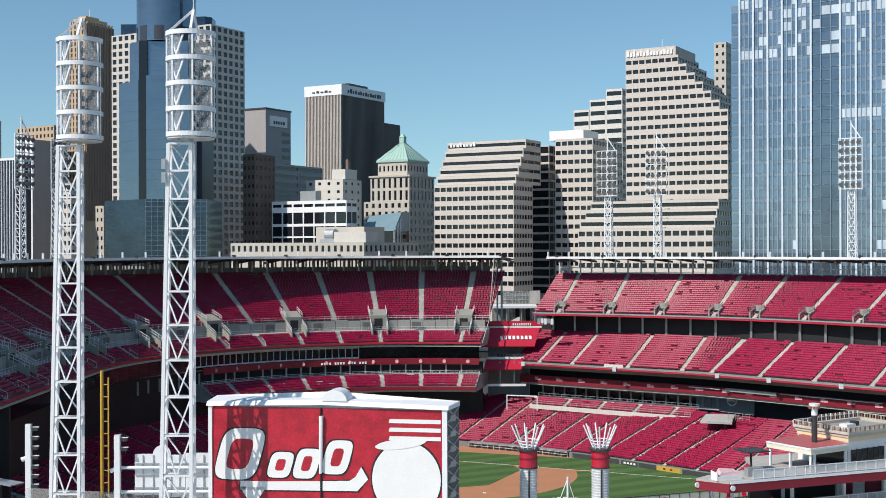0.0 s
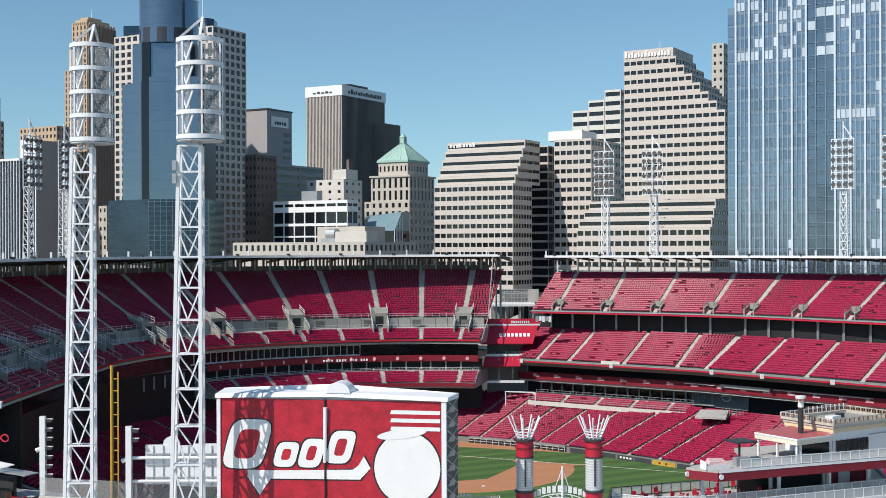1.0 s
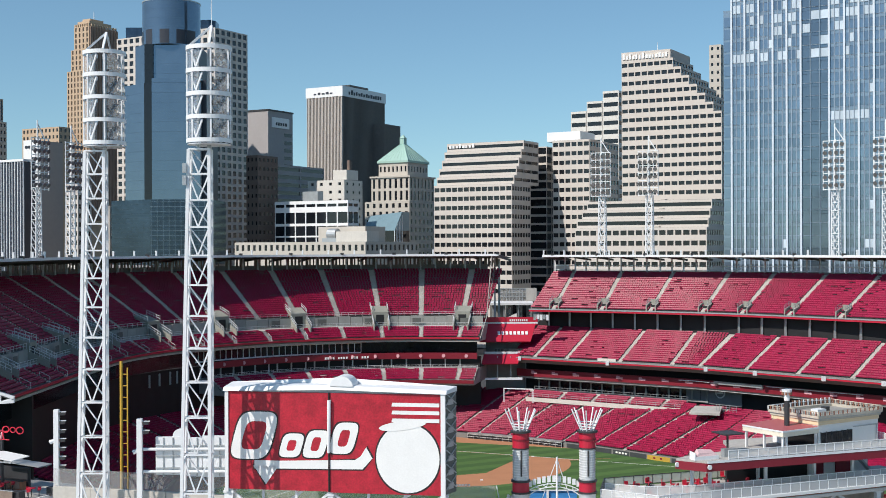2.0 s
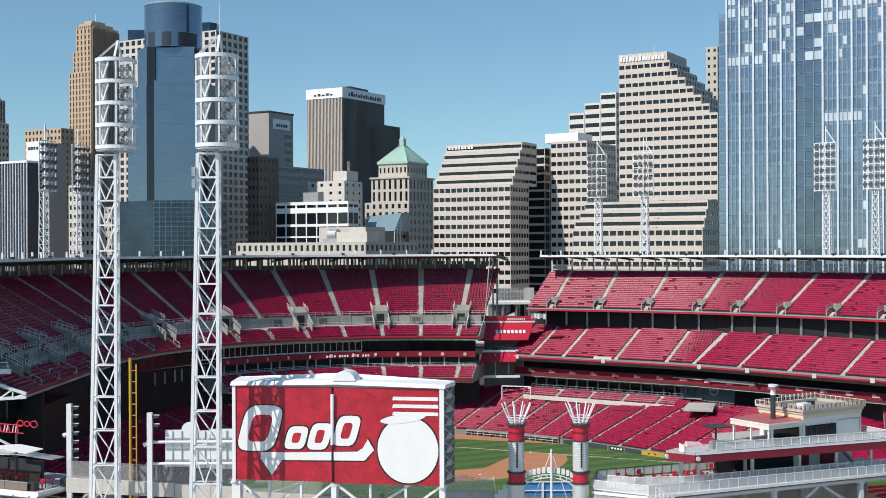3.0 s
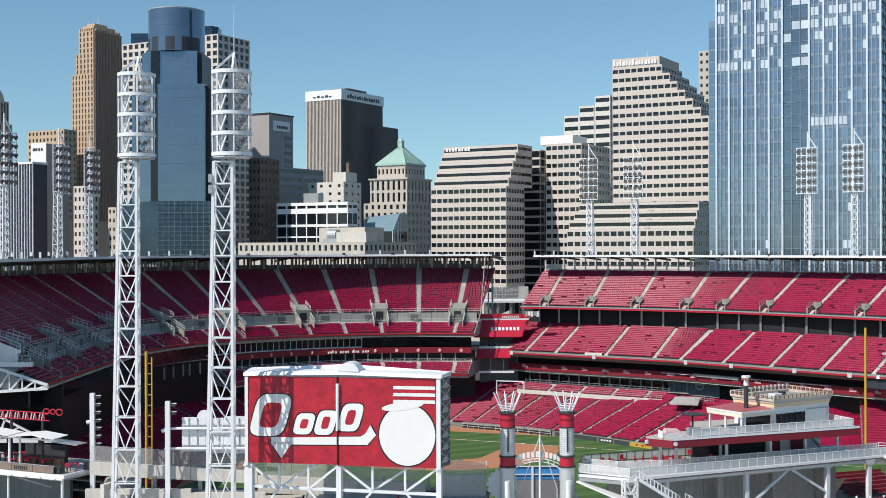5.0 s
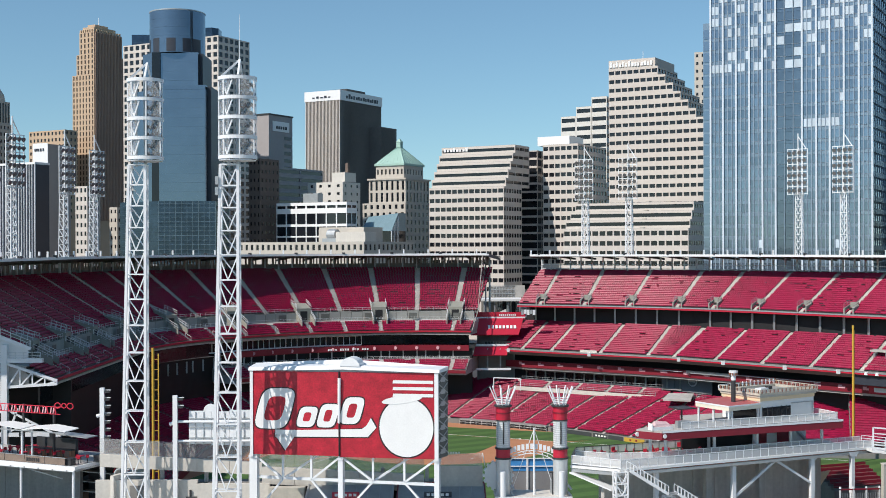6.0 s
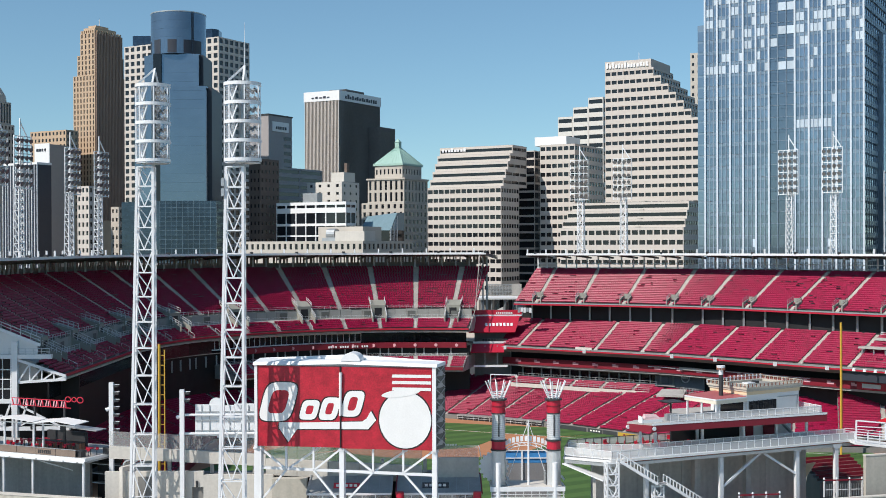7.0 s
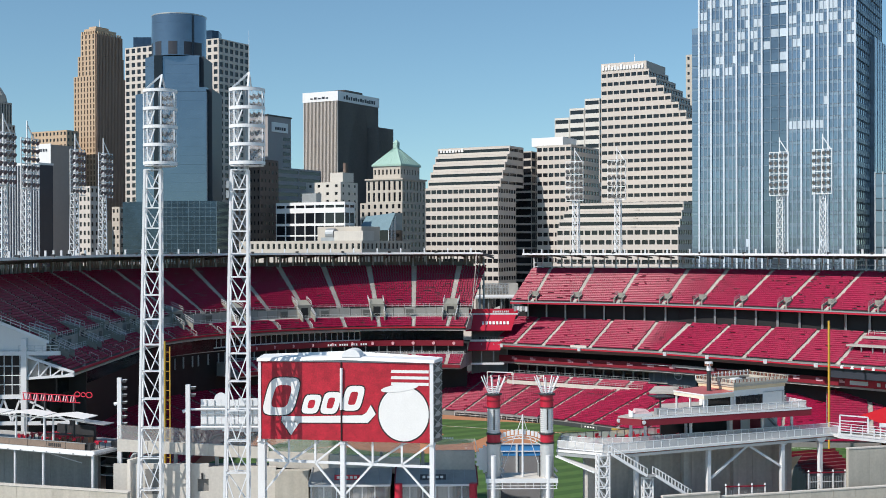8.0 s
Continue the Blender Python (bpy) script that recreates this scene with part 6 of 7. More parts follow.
block_right = thing("parapet_block", "concrete parapet block with stained glass panels at the field edge", "parapet", (3.4, 131.5, 0))
part("wall", Build().box(-3.2, 2.9, 0, 0.5, 0, 13.5), CONCRETE_PALE, block_right)
part("glass_panel", Build().box(-3.2, 2.8, 0.2, 0.28, 13.5, 15.2), CLEAR, block_right)
part("corner_rail", Build().beam((2.9, 0.2, 15.2), (3.6, 0.2, 11.6), 0.12), WHITE, block_right)
b = Build()
for k in range(7):
    b.box(-2.6 + 0.36 * k, -2.35 + 0.36 * k, 0.1, 0.3, 15.2, 15.4)
part("fixture", b, WHITE, block_right)

DUSTY_ROOF = material("dusty_pale_roof", (0.34, 0.34, 0.33), 0.5, vary=0.3, scale=0.5, streak=0.5)
for x, w, red in ((-17.1, 11.2, False), (-5.0, 11.4, True)):
    booth = thing("concession_booth", "grey roofed concession booth with red pillars" if red else "grey roofed concession booth with glass front", "booth", (x, 126.4, 4.0), group="concession booths")
    part("body", Build().box(0, w, 3.2, 6, 0, 6.3), CONCRETE, booth)
    part("roof", Build().hexa([(0, 0, 5.5), (w, 0, 5.5), (w, 6, 6.85), (0, 6, 6.85)], [(0, 0, 5.62), (w, 0, 5.62), (w, 6, 6.97), (0, 6, 6.97)]), DUSTY_ROOF, booth)
    for k in range(8):
        f = k / 7
        part("roof_seam", Build().beam((w * f, 0, 5.66), (w * f, 6, 7.01), 0.08), GREY_STEEL, booth)
    edge = RED_DARK if red else GREY_STEEL
    part("roof_trim", Build().box(-0.1, w + 0.1, 6.004, 6.2, 6.7, 7.2), edge, booth)
    part("gutter", Build().box(-0.1, w + 0.1, -0.16, -0.004, 5.4, 5.66), WHITE, booth)
    for sx in (-0.24, w + 0.04):
        part("roof_trim", Build().beam((sx + 0.1, 0, 5.6), (sx + 0.1, 6, 6.95), 0.2, 0.4), edge, booth)
    part("sign_board", Build().hexa([(w * 0.3, 1.6, 6.0), (w * 0.62, 1.6, 6.0), (w * 0.62, 1.75, 6.02), (w * 0.3, 1.75, 6.02)], [(w * 0.3, 1.7, 6.7), (w * 0.62, 1.7, 6.7), (w * 0.62, 1.85, 6.72), (w * 0.3, 1.85, 6.72)]), RED_PAINT if not red else SIGN_DARK, booth)
    for k in range(5):
        part("sign_bar", Build().box(w * (0.33 + 0.055 * k), w * (0.365 + 0.055 * k), 1.58, 1.64, 6.2, 6.55), WHITE, booth)
    for k in range(6):
        part("glass_panel", Build().box(0.2 + k * (w - 0.4) / 6, 0.1 + (k + 1) * (w - 0.4) / 6, 0.5, 0.58, 1.0, 5.2), CLEAR, booth)
        part("mullion", Build().beam((0.15 + k * (w - 0.4) / 6, 0.45, 0), (0.15 + k * (w - 0.4) / 6, 0.45, 5.4), 0.14), WHITE, booth)
    part("counter", Build().box(0.4, w - 0.4, 0.9, 2.0, 0, 1.3), WHITE_WALL, booth)
    for k in range(4):
        part("menu_board", Build().box(0.9 + k * (w - 1.2) / 4, 0.4 + (k + 1) * (w - 1.2) / 4, 3.1, 3.18, 3.0, 5.0), LENS if k % 2 else WHITE, booth)
    for sx in ((0.4, w - 0.5) if red else ()):
        part("red_pillar", Build().tube((sx, -0.5, 0), (sx, -0.5, 5.9), 0.55, n=18), RED_PAINT, booth)

# ---- left party deck ----
UNDER_CONCRETE = material("under_deck_concrete", (0.52, 0.50, 0.465), 0.9, vary=0.35, scale=0.12, fine=2.0, streak=1.4, bump=0.2)
TIMBER = material("weathered_timber", (0.22, 0.165, 0.13), 0.75, vary=0.2, scale=0.6)
NEON = material("red_tube_letters", (0.62, 0.03, 0.06), 0.4, vary=0.1)
BAR_SITE, BAR_TURN = (-48.6, 130.5, 4.0), -24.2     # its nearest corner; the front edge runs back from it along local -x
bar = thing("party_deck", "raised white party deck with a folded canopy and red furniture", "deck", BAR_SITE, BAR_TURN)
part("floor", Build().box(-34, -0.02, 0.2, 11.0, 9.4, 9.75), CONCRETE, bar)
part("edge_beam", Build().box(-34, 0, 0, 0.18, 9.3, 9.8), WHITE, bar)
part("edge_beam", Build().box(-0.016, 0.2, 0.0, 7.0, 9.3, 9.8), WHITE, bar)
part("edge_lip", Build().box(-34, 0.1, -0.16, -0.004, 9.12, 9.34), WHITE, bar)
part("under_pipe", Build().tube((-34, 0.5, 8.95), (-1, 0.5, 8.95), 0.12), GREY_STEEL, bar)
for k in range(12):
    part("joist", Build().box(-33 + 3 * k, -32.8 + 3 * k, 0.3, 8.8, 9.1, 9.39), GREY_STEEL, bar)
for k in range(14):
    part("edge_lamp", Build().box(-33 + 2.45 * k, -32.8 + 2.45 * k, -0.24, -0.162, 9.14, 9.32), GREY_STEEL, bar)
for x in (-26, -20.5, -15.0, -9.6, -0.5):
    part("column", Build().tube((x, 0.5, 0), (x, 0.5, 9.3), 0.2, n=12), WHITE, bar)
    part("column_foot", Build().box(x - 0.35, x + 0.35, 0.15, 0.85, 0, 0.3), CONCRETE_PALE, bar)
part("column_brace", Build().beam((-9.4, 0.6, 9.0), (-5.0, 3.5, 7.2), 0.14), WHITE, bar)
for k in range(9):
    part("fence_panel", Build().box(-33.6 + 3.55 * k, -30.15 + 3.55 * k, 0.24, 0.32, 9.84, 10.75), TIMBER, bar)
part("fence_rail", Build().box(-34, -1.6, 0.2, 0.36, 10.76, 10.84), GREY_STEEL, bar)
b = Build()
for k in range(7):
    b.box(-8.4 + 0.34 * k, -8.18 + 0.34 * k, 0.2, 0.236, 10.0, 10.5)
part("sign_bar", b, DARK_STEEL, bar)
for x in (-1.5, 0.35):
    part("planter", Build().box(x - 0.55, x + 0.45, 0.6 if x < 0 else 4.2, 1.6 if x < 0 else 5.2, 9.76, 10.7), DARK_STEEL, bar)
for x in (-26, -20.5, -15.0, -9.6):
    part("canopy_post", Build().tube((x, 0.7, 9.8), (x, 0.7, 14.2), 0.17, n=10), WHITE, bar)
    part("canopy_post", Build().tube((x, 2.6, 9.8), (x, 2.6, 14.3), 0.15, n=10), WHITE, bar)
for x0, x1 in ((-34.0, -17.4), (-17.3, -9.2), (-9.1, -1.6)):
    m = (x0 + x1) / 2
    for a, c, za, zc in ((x0, m, 14.2, 14.62), (m, x1, 14.62, 14.3)):
        part("canopy", Build().hexa([(a, 0.1, za), (c, 0.1, zc), (c, 2.9, zc + 0.15), (a, 2.9, za + 0.15)], [(a, 0.1, za + 0.1), (c, 0.1, zc + 0.1), (c, 2.9, zc + 0.25), (a, 2.9, za + 0.25)]), WHITE_WALL, bar, "thin white folded canopy panel")
part("canopy_gutter", Build().box(-34, -1.6, -0.06, 0.08, 14.1, 14.24), GREY_STEEL, bar)
part("awning", Build().hexa([(-8.6, 5.6, 12.9), (-2.6, 5.6, 12.6), (-2.2, 7.4, 12.7), (-8.6, 7.4, 13.0)], [(-8.6, 5.6, 13.02), (-2.6, 5.6, 12.72), (-2.2, 7.4, 12.82), (-8.6, 7.4, 13.12)]), GREY_STEEL, bar, "grey awning behind the canopy")
NEON_FACE = material("pale_pink_tube", (0.75, 0.42, 0.46), 0.4, vary=0.15)
for x in (-12.4, -6.9):
    part("sign_post", Build().beam((x, 4.0, 9.75), (x, 4.0, 17.2), 0.26), DARK_STEEL, bar)
    part("speaker", Build().box(x - 0.4, x + 0.4, 3.5, 3.84, 12.6, 13.5), DARK_STEEL, bar)
for i in range(22):
    x = -16.2 + 0.47 * i
    lean = 0.18 * (1 if i % 3 else -1)
    part("sign_bar", Build().beam((x, 3.7, 16.15), (x + lean, 3.7, 16.95), 0.13), NEON_FACE if i % 3 else NEON, bar)
for z in (16.05, 17.05):
    part("sign_rail", Build().beam((-16.6, 3.82, z), (-5.6, 3.82, z), 0.1), NEON, bar)
for cx, r in ((-6.0, 0.5), (-4.9, 0.42), (-3.8, 0.55)):
    b = Build()
    for k in range(12):
        a0, a1 = k * math.pi / 6, (k + 1) * math.pi / 6
        b.beam((cx + r * math.cos(a0), 3.7, 17.3 + r * 0.75 * math.sin(a0)), (cx + r * math.cos(a1), 3.7, 17.3 + r * 0.75 * math.sin(a1)), 0.1)
    part("sign_loop", b, NEON, bar)
pick = random.Random(8)
BAR_FRAME = pose(*BAR_SITE, 0, 0, BAR_TURN)
for k in range(16):
    x, y = pick.uniform(-16.5, -1.2), pick.uniform(1.6, 7.4)
    spot = BAR_FRAME @ Vector((x, y, 9.75))
    st = thing("bar_table", "small red topped bar table on the party deck", "table", spot, group="bar tables")
    part("tabletop", Build().tube((0, 0, 0.98), (0, 0, 1.06), 0.5, n=14), RED_PAINT, st)
    part("stem", Build().tube((0, 0, 0), (0, 0, 0.98), 0.07), DARK_STEEL, st)
    for a in (0.4, 2.5, 4.6):
        so = thing("bar_stool", "red bar stool beside a bar table", "stool", spot + Vector((0.85 * math.cos(a), 0.85 * math.sin(a), 0)), group="bar stools")
        part("seat", Build().tube((0, 0, 0.7), (0, 0, 0.78), 0.22, n=10), RED_PAINT, so)
        part("stem", Build().tube((0, 0, 0), (0, 0, 0.7), 0.05), DARK_STEEL, so)
        part("backrest", Build().box(-0.2, 0.2, 0.17, 0.21, 0.78, 1.1), RED_PAINT, so)
BAR_WOOD = material("warm_brown_bar_wood", (0.34, 0.15, 0.08), 0.6, vary=0.25, scale=0.8)
counter = thing("bar_counter", "brown wooden bar counter under the white canopy", "bar counter", BAR_FRAME @ Vector((-9, 5.6, 9.75)), BAR_TURN)
part("body", Build().box(-4, 4, -0.4, 0.4, 0, 1.05), BAR_WOOD, counter)
part("top", Build().box(-4.2, 4.2, -0.55, 0.55, 1.054, 1.14), DARK_STEEL, counter)
for k in range(5):
    part("panel", Build().box(-3.8 + 1.55 * k, -2.5 + 1.55 * k, -0.44, -0.404, 0.15, 0.95), TIMBER, counter)
part("shelf", Build().box(-3.6, 3.6, 1.2, 1.6, 0, 2.4), DARK_STEEL, counter)
wall_l = thing("concrete_wall", "stained grey concrete wall under the party deck", "wall", BAR_FRAME @ Vector((0, 7.6, 0)), BAR_TURN)
for k in range(6):
    part("wall", Build().box(-33 + 4.6 * k, -28.44 + 4.6 * k, 0, 0.6, 0, 8.3), CONCRETE, wall_l)
# shade under the party deck, painted as a black sheet
part("dark_opening", Build().box(-5.3, 4.4, 1.6, 2.2, 0, 9.0), BLACK, wall_l)
for z in (4.6, 6.0, 7.4):
    part("shelf", Build().box(-5.2, 4.2, 0.3, 1.5, z, z + 0.16), CONCRETE_DARK, wall_l)
    part("shelf_edge", Build().box(-5.2, 4.2, 0.22, 0.296, z + 0.02, z + 0.14), GREY_STEEL, wall_l)
part("end_wall", Build().box(4.44, 5.0, -5.6, 2.2, 0, 8.6), CONCRETE_PALE, wall_l)
for k in range(5):
    parasol = thing("folded_parasol", "folded red parasol stored below the party deck", "parasol", BAR_FRAME @ Vector((-0.2 + 0.75 * k, 8.3, 7.56)), BAR_TURN + 12)
    part("cloth", Build().tube((0, 0, 0.05), (0.5, 0, 0.75), 0.1, 0.24, 10), RED_PAINT, parasol)
    part("pole", Build().tube((-0.15, 0, 0), (0, 0, 0.05), 0.04), DARK_STEEL, parasol)
front_l = thing("concrete_wall", "low pale concrete plaza wall", "wall", (-42.3, 125, 4), -17)
for k in range(5):
    part("wall", Build().box(-30 + 6 * k, -24.04 + 6 * k, 0, 0.7, 0, 4.9), TAN_CONCRETE, front_l)
part("coping", Build().box(-30.1, 0.1, -0.1, 0.8, 4.9, 5.1), CONCRETE_PALE, front_l)

# ---- the steel end of the upper deck by right field ----
end = thing("deck_truss", "white steel trusses and glass closing the upper deck", "truss", (-70, 163.5, 4))
part("column", Build().box(0.0, 0.95, -0.5, 0.5, 0, 23.6), WHITE, end)
part("column", Build().box(-9.5, -8.6, -0.5, 0.5, 0, 23.6), WHITE, end)
part("top_chord", Build().beam((0.9, 0, 20.5), (8.9, 0, 17.75), 0.42), WHITE, end)
part("bottom_chord", Build().beam((0.9, 0, 16.75), (8.9, 0, 17.25), 0.42), WHITE, end)
for k in range(4):
    x0, x1 = 0.9 + 2.0 * k, 2.9 + 2.0 * k
    lo, hi = 16.75 + 0.125 * k, 20.5 - 0.69 * (k + 1)
    part("brace", Build().beam((x0, 0, lo), (x1, 0, hi), 0.24), WHITE, end)
    part("brace", Build().beam((x1, 0, lo + 0.125), (x1, 0, hi), 0.2), WHITE, end)
for z0, z1, x1 in ((20.7, 21.4, 6.6), (13.3, 14.0, 0.0), (8.8, 9.4, 9.5)):
    part("beam", Build().box(-18, x1, -0.35, 0.35, z0, z1), WHITE, end)
part("panel_wall", Build().hexa([(-18, 0.5, 21.4), (4.0, 0.5, 21.4), (4.0, 0.9, 21.4), (-18, 0.9, 21.4)], [(-18, 0.5, 31.4), (4.0, 0.5, 22.8), (4.0, 0.9, 22.8), (-18, 0.9, 31.4)]), WHITE_WALL, end, "pale wall below the stair")
part("stair_stringer", Build().beam((-18, 0.2, 32.0), (4.6, 0.2, 22.9), 0.3, 0.5), WHITE, end)
part("handrail", Build().beam((-18, 0.1, 33.3), (4.6, 0.1, 24.2), 0.1).beam((-18, 0.1, 32.8), (4.6, 0.1, 23.7), 0.08), RAIL_PALE, end)
for k in range(15):
    f = k / 14
    part("baluster", Build().beam((-18 + 22.6 * f, 0.1, 32.0 - 9.1 * f), (-18 + 22.6 * f, 0.1, 33.3 - 9.1 * f), 0.09), RAIL_PALE, end)
part("landing_rail", Build().beam((-0.5, -0.4, 22.4), (6.4, -0.4, 22.4), 0.09).beam((-0.5, -0.4, 21.9), (6.4, -0.4, 21.9), 0.07), RAIL_PALE, end)
for k in range(6):
    part("baluster", Build().beam((-0.4 + 1.35 * k, -0.4, 21.3), (-0.4 + 1.35 * k, -0.4, 22.4), 0.08), RAIL_PALE, end)
part("glass_wall", Build().box(-18, -0.05, 0.1, 0.3, 14.0, 20.7), DARK_GLASS, end)
for k in range(14):
    part("mullion", Build().box(-17.9 + 1.35 * k, -17.78 + 1.35 * k, -0.05, 0.096, 14.0, 20.7), WHITE, end)
for z in (15.6, 17.2, 18.8):
    part("transom", Build().box(-18, -0.05, -0.02, 0.09, z, z + 0.14), WHITE, end)
for k in range(5):
    part("brace", Build().beam((-11.5 + k * 2.8, 0, 13.3), (-10.1 + k * 2.8, 0, 9.4), 0.3).beam((-10.1 + k * 2.8, 0, 9.4), (-8.7 + k * 2.8, 0, 13.3), 0.3), WHITE, end)
part("brace", Build().beam((1.0, 0, 13.0), (8.0, 0, 9.4), 0.3).beam((1.0, 0, 9.4), (4.4, 0, 11.2), 0.24), WHITE, end)
# black sheet closing the stand's end, in place of the shade there
part("shade_sheet", Build().box(-34, 8.4, 9.0, 9.6, -4.3, 16.8), BLACK, end)

# ---- riverboat deck in center field ----
PORCH_CREAM = material("porch_cream", (0.74, 0.68, 0.56), 0.6, vary=0.08)
YELLOW_CREAM = material("yellow_cream_trim", (0.72, 0.57, 0.37), 0.6, vary=0.08)
OLD_CREAM = material("weathered_cream_trim", (0.50, 0.455, 0.38), 0.7, vary=0.25, fine=4.0)
RUST = material("brown_painted_wood", (0.30, 0.13, 0.08), 0.6, vary=0.2)
FINE_MESH = bpy.data.materials.new("white_rail_mesh")
FINE_MESH.use_nodes = True
n = FINE_MESH.node_tree.nodes["Principled BSDF"]
n.inputs["Base Color"].default_value, n.inputs["Alpha"].default_value, n.inputs["Roughness"].default_value = (0.74, 0.75, 0.75, 1), 0.42, 0.5
RED_ROOF = material("red_metal_roof", (0.40, 0.10, 0.105), 0.55, vary=0.1)
# deck and nearby walls, shrunk towards the last camera point to fit its view
DECK_VIEW_FIT = Matrix.Translation((0.045, -3.31, 3.21)) @ Matrix.Scale(0.926, 4)


def fit_to_view(*obs):
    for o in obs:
        o.matrix_basis = DECK_VIEW_FIT @ o.matrix_basis


boat = thing("riverboat_deck", "white and red riverboat style party deck with railings and a cabin", "deck", (31.9, 139.6, 0), 20.8)


def rail_run(parent, pts, z, height=1.1, step=1.45, mat=WHITE):
    for (x0, y0), (x1, y1) in zip(pts[:-1], pts[1:]):
        n = max(1, round(math.hypot(x1 - x0, y1 - y0) / step))
        b = Build()
        for zz in (height, height * 0.12):
            b.beam((x0, y0, z + zz), (x1, y1, z + zz), 0.085)
        rail = part("railing", b, mat, parent)
        part("rail_mesh", Build().beam((x0, y0, z + height * 0.56), (x1, y1, z + height * 0.56), 0.02, height * 0.84), FINE_MESH, rail)
        for i in range(n + 1):
            f = i / n
            part("baluster", Build().beam((x0 + (x1 - x0) * f, y0 + (y1 - y0) * f, z), (x0 + (x1 - x0) * f, y0 + (y1 - y0) * f, z + height), 0.075), mat, rail)


part("upper_floor", Build().prism([(0, 0), (31.2, 0), (31.2, 13), (11, 13), (8, 6), (0, 4.4), (-2.3, 3.2)], 16.55, 17.0), CONCRETE, boat)
part("upper_fascia", Build().box(0, 31.2, -0.14, -0.01, 15.75, 16.75), RED_DARK, boat, "dark red deck edge")
part("upper_fascia", Build().beam((-0.05, -0.1, 16.25), (-2.35, 3.2, 16.25), 0.14, 1.0), RED_DARK, boat)
part("upper_edge", Build().box(0, 31.2, -0.2, -0.144, 16.75, 17.05), WHITE, boat)
for x in (0.3, -2.3):
    part("medallion", Build().tube((x, -0.3 if x > 0 else 2.8, 16.3), (x, -0.16 if x > 0 else 3.0, 16.3), 0.3, n=18), WHITE, boat)
rail_run(boat, [(3.2, 0.1), (30.3, 0.1), (30.3, 8.5)], 17.0)
part("lower_floor", Build().prism([(-0.5, 1.9), (37, 2.6), (37, 13), (-7, 13), (-10.8, 7.0), (-6.5, 3.6)], 11.6, 11.9), CONCRETE, boat)
part("walkway_floor", Build().prism([(-7.1, -0.7), (37, 0.5), (37, 2.58), (-0.5, 1.88), (-6.4, 3.4), (-10.2, 6.9), (-11.5, 5.6)], 11.75, 12.0), CONCRETE_PALE, boat)
part("lower_edge", Build().beam((-7.1, -0.8, 12.08), (37, 0.4, 12.3), 0.16, 0.36), WHITE_WALL, boat)
# brown bar painted in as the shadow line between edge beam and girder
part("edge_shadow_strip", Build().beam((-7.1, -0.66, 11.82), (37, 0.54, 12.04), 0.12, 0.16), RUST, boat)
part("edge_girder", Build().beam((-7.1, -0.74, 11.52), (37, 0.46, 11.74), 0.14, 0.44), GREY_STEEL, boat)
part("lower_edge", Build().beam((-7.2, -0.75, 12.05), (-11.6, 5.6, 11.9), 0.16, 0.36), WHITE_WALL, boat)
part("edge_girder", Build().beam((-7.15, -0.6, 11.55), (-11.5, 5.6, 11.4), 0.14, 0.5), GREY_STEEL, boat)
rail_run(boat, [(-11.5, 5.5), (-7.0, -0.65), (37, 0.55)], 12.2, 1.3)
rail_run(boat, [(-10.0, 7.1), (-6.5, 3.5), (-0.5, 1.8), (36.5, 2.5)], 12.1, 1.7)
rail_run(boat, [(-10.6, 7.2), (-7, 12.9), (30, 12.9)], 11.9, 1.3, mat=DARK_STEEL)
for x, y in ((2.2, 2.7), (10.4, 2.7), (17.8, 2.7), (23.8, 2.7), (29.5, 2.7), (0.2, 3.6), (12.0, 6.6), (20.0, 6.6)):
    part("column", Build().box(x - 0.17, x + 0.17, y - 0.17, y + 0.17, 11.9, 16.5), WHITE, boat)
for x, w in ((21.4, 1.4), (24.8, 2.4)):
    part("red_door", Build().box(x, x + w, 7.2, 7.4, 11.9, 15.4), RED_DARK, boat)
# black wall that stands for the dark shade under the boat's upper deck
part("inner_wall", Build().box(8, 30, 7.6, 8.0, 11.9, 16.5), BLACK, boat)
part("inner_wall", Build().box(21, 30.2, 7.42, 7.58, 11.9, 16.5), WHITE_WALL, boat)
part("stair", Build().beam((26, 6.5, 16.4), (30, 6.5, 12.6), 0.9, 0.25), GREY_STEEL, boat)
# cabin and porch, turned a little on the deck: u runs along the front, v back
CABIN_AT, CABIN_TURN = (17.9, 2.0), radians(11)


def aboard(b):
    c, s = math.cos(CABIN_TURN), math.sin(CABIN_TURN)
    b.v = [(CABIN_AT[0] + c * x - s * y, CABIN_AT[1] + s * x + c * y, z) for x, y, z in b.v]
    return b


def cabin_part(name, b, mat, parent=boat, label=""):
    return part(name, aboard(b), mat, parent, label)


CW, CD = 11.5, 7.7
cabin = cabin_part("cabin", Build().box(0, CW, 0, CD, 17.0, 20.1), WHITE_WALL, boat, "white cabin")
for k in range(6):
    cabin_part("window", Build().box(0.5 + k * 1.0, 1.42 + k * 1.0, -0.06, -0.004, 17.3, 19.1), DARK_GLASS, cabin)
    cabin_part("mullion", Build().box(0.42 + k * 1.0, 0.49 + k * 1.0, -0.1, -0.004, 17.2, 19.2), DARK_STEEL, cabin)
cabin_part("gutter", Build().box(6.6, CW, -0.1, -0.004, 19.35, 19.47), GREY_STEEL, cabin)
cabin_part("downpipe", Build().tube((CW - 0.4, -0.1, 17.0), (CW - 0.4, -0.1, 19.4), 0.07), GREY_STEEL, cabin)
cabin_part("glass_door", Build().box(-0.06, -0.004, 0.5, 5.6, 17.0, 19.0), DARK_GLASS, cabin)
def cornice(out, z0, z1, name, mat):
    """A band round the cabin's four sides, out from the wall."""
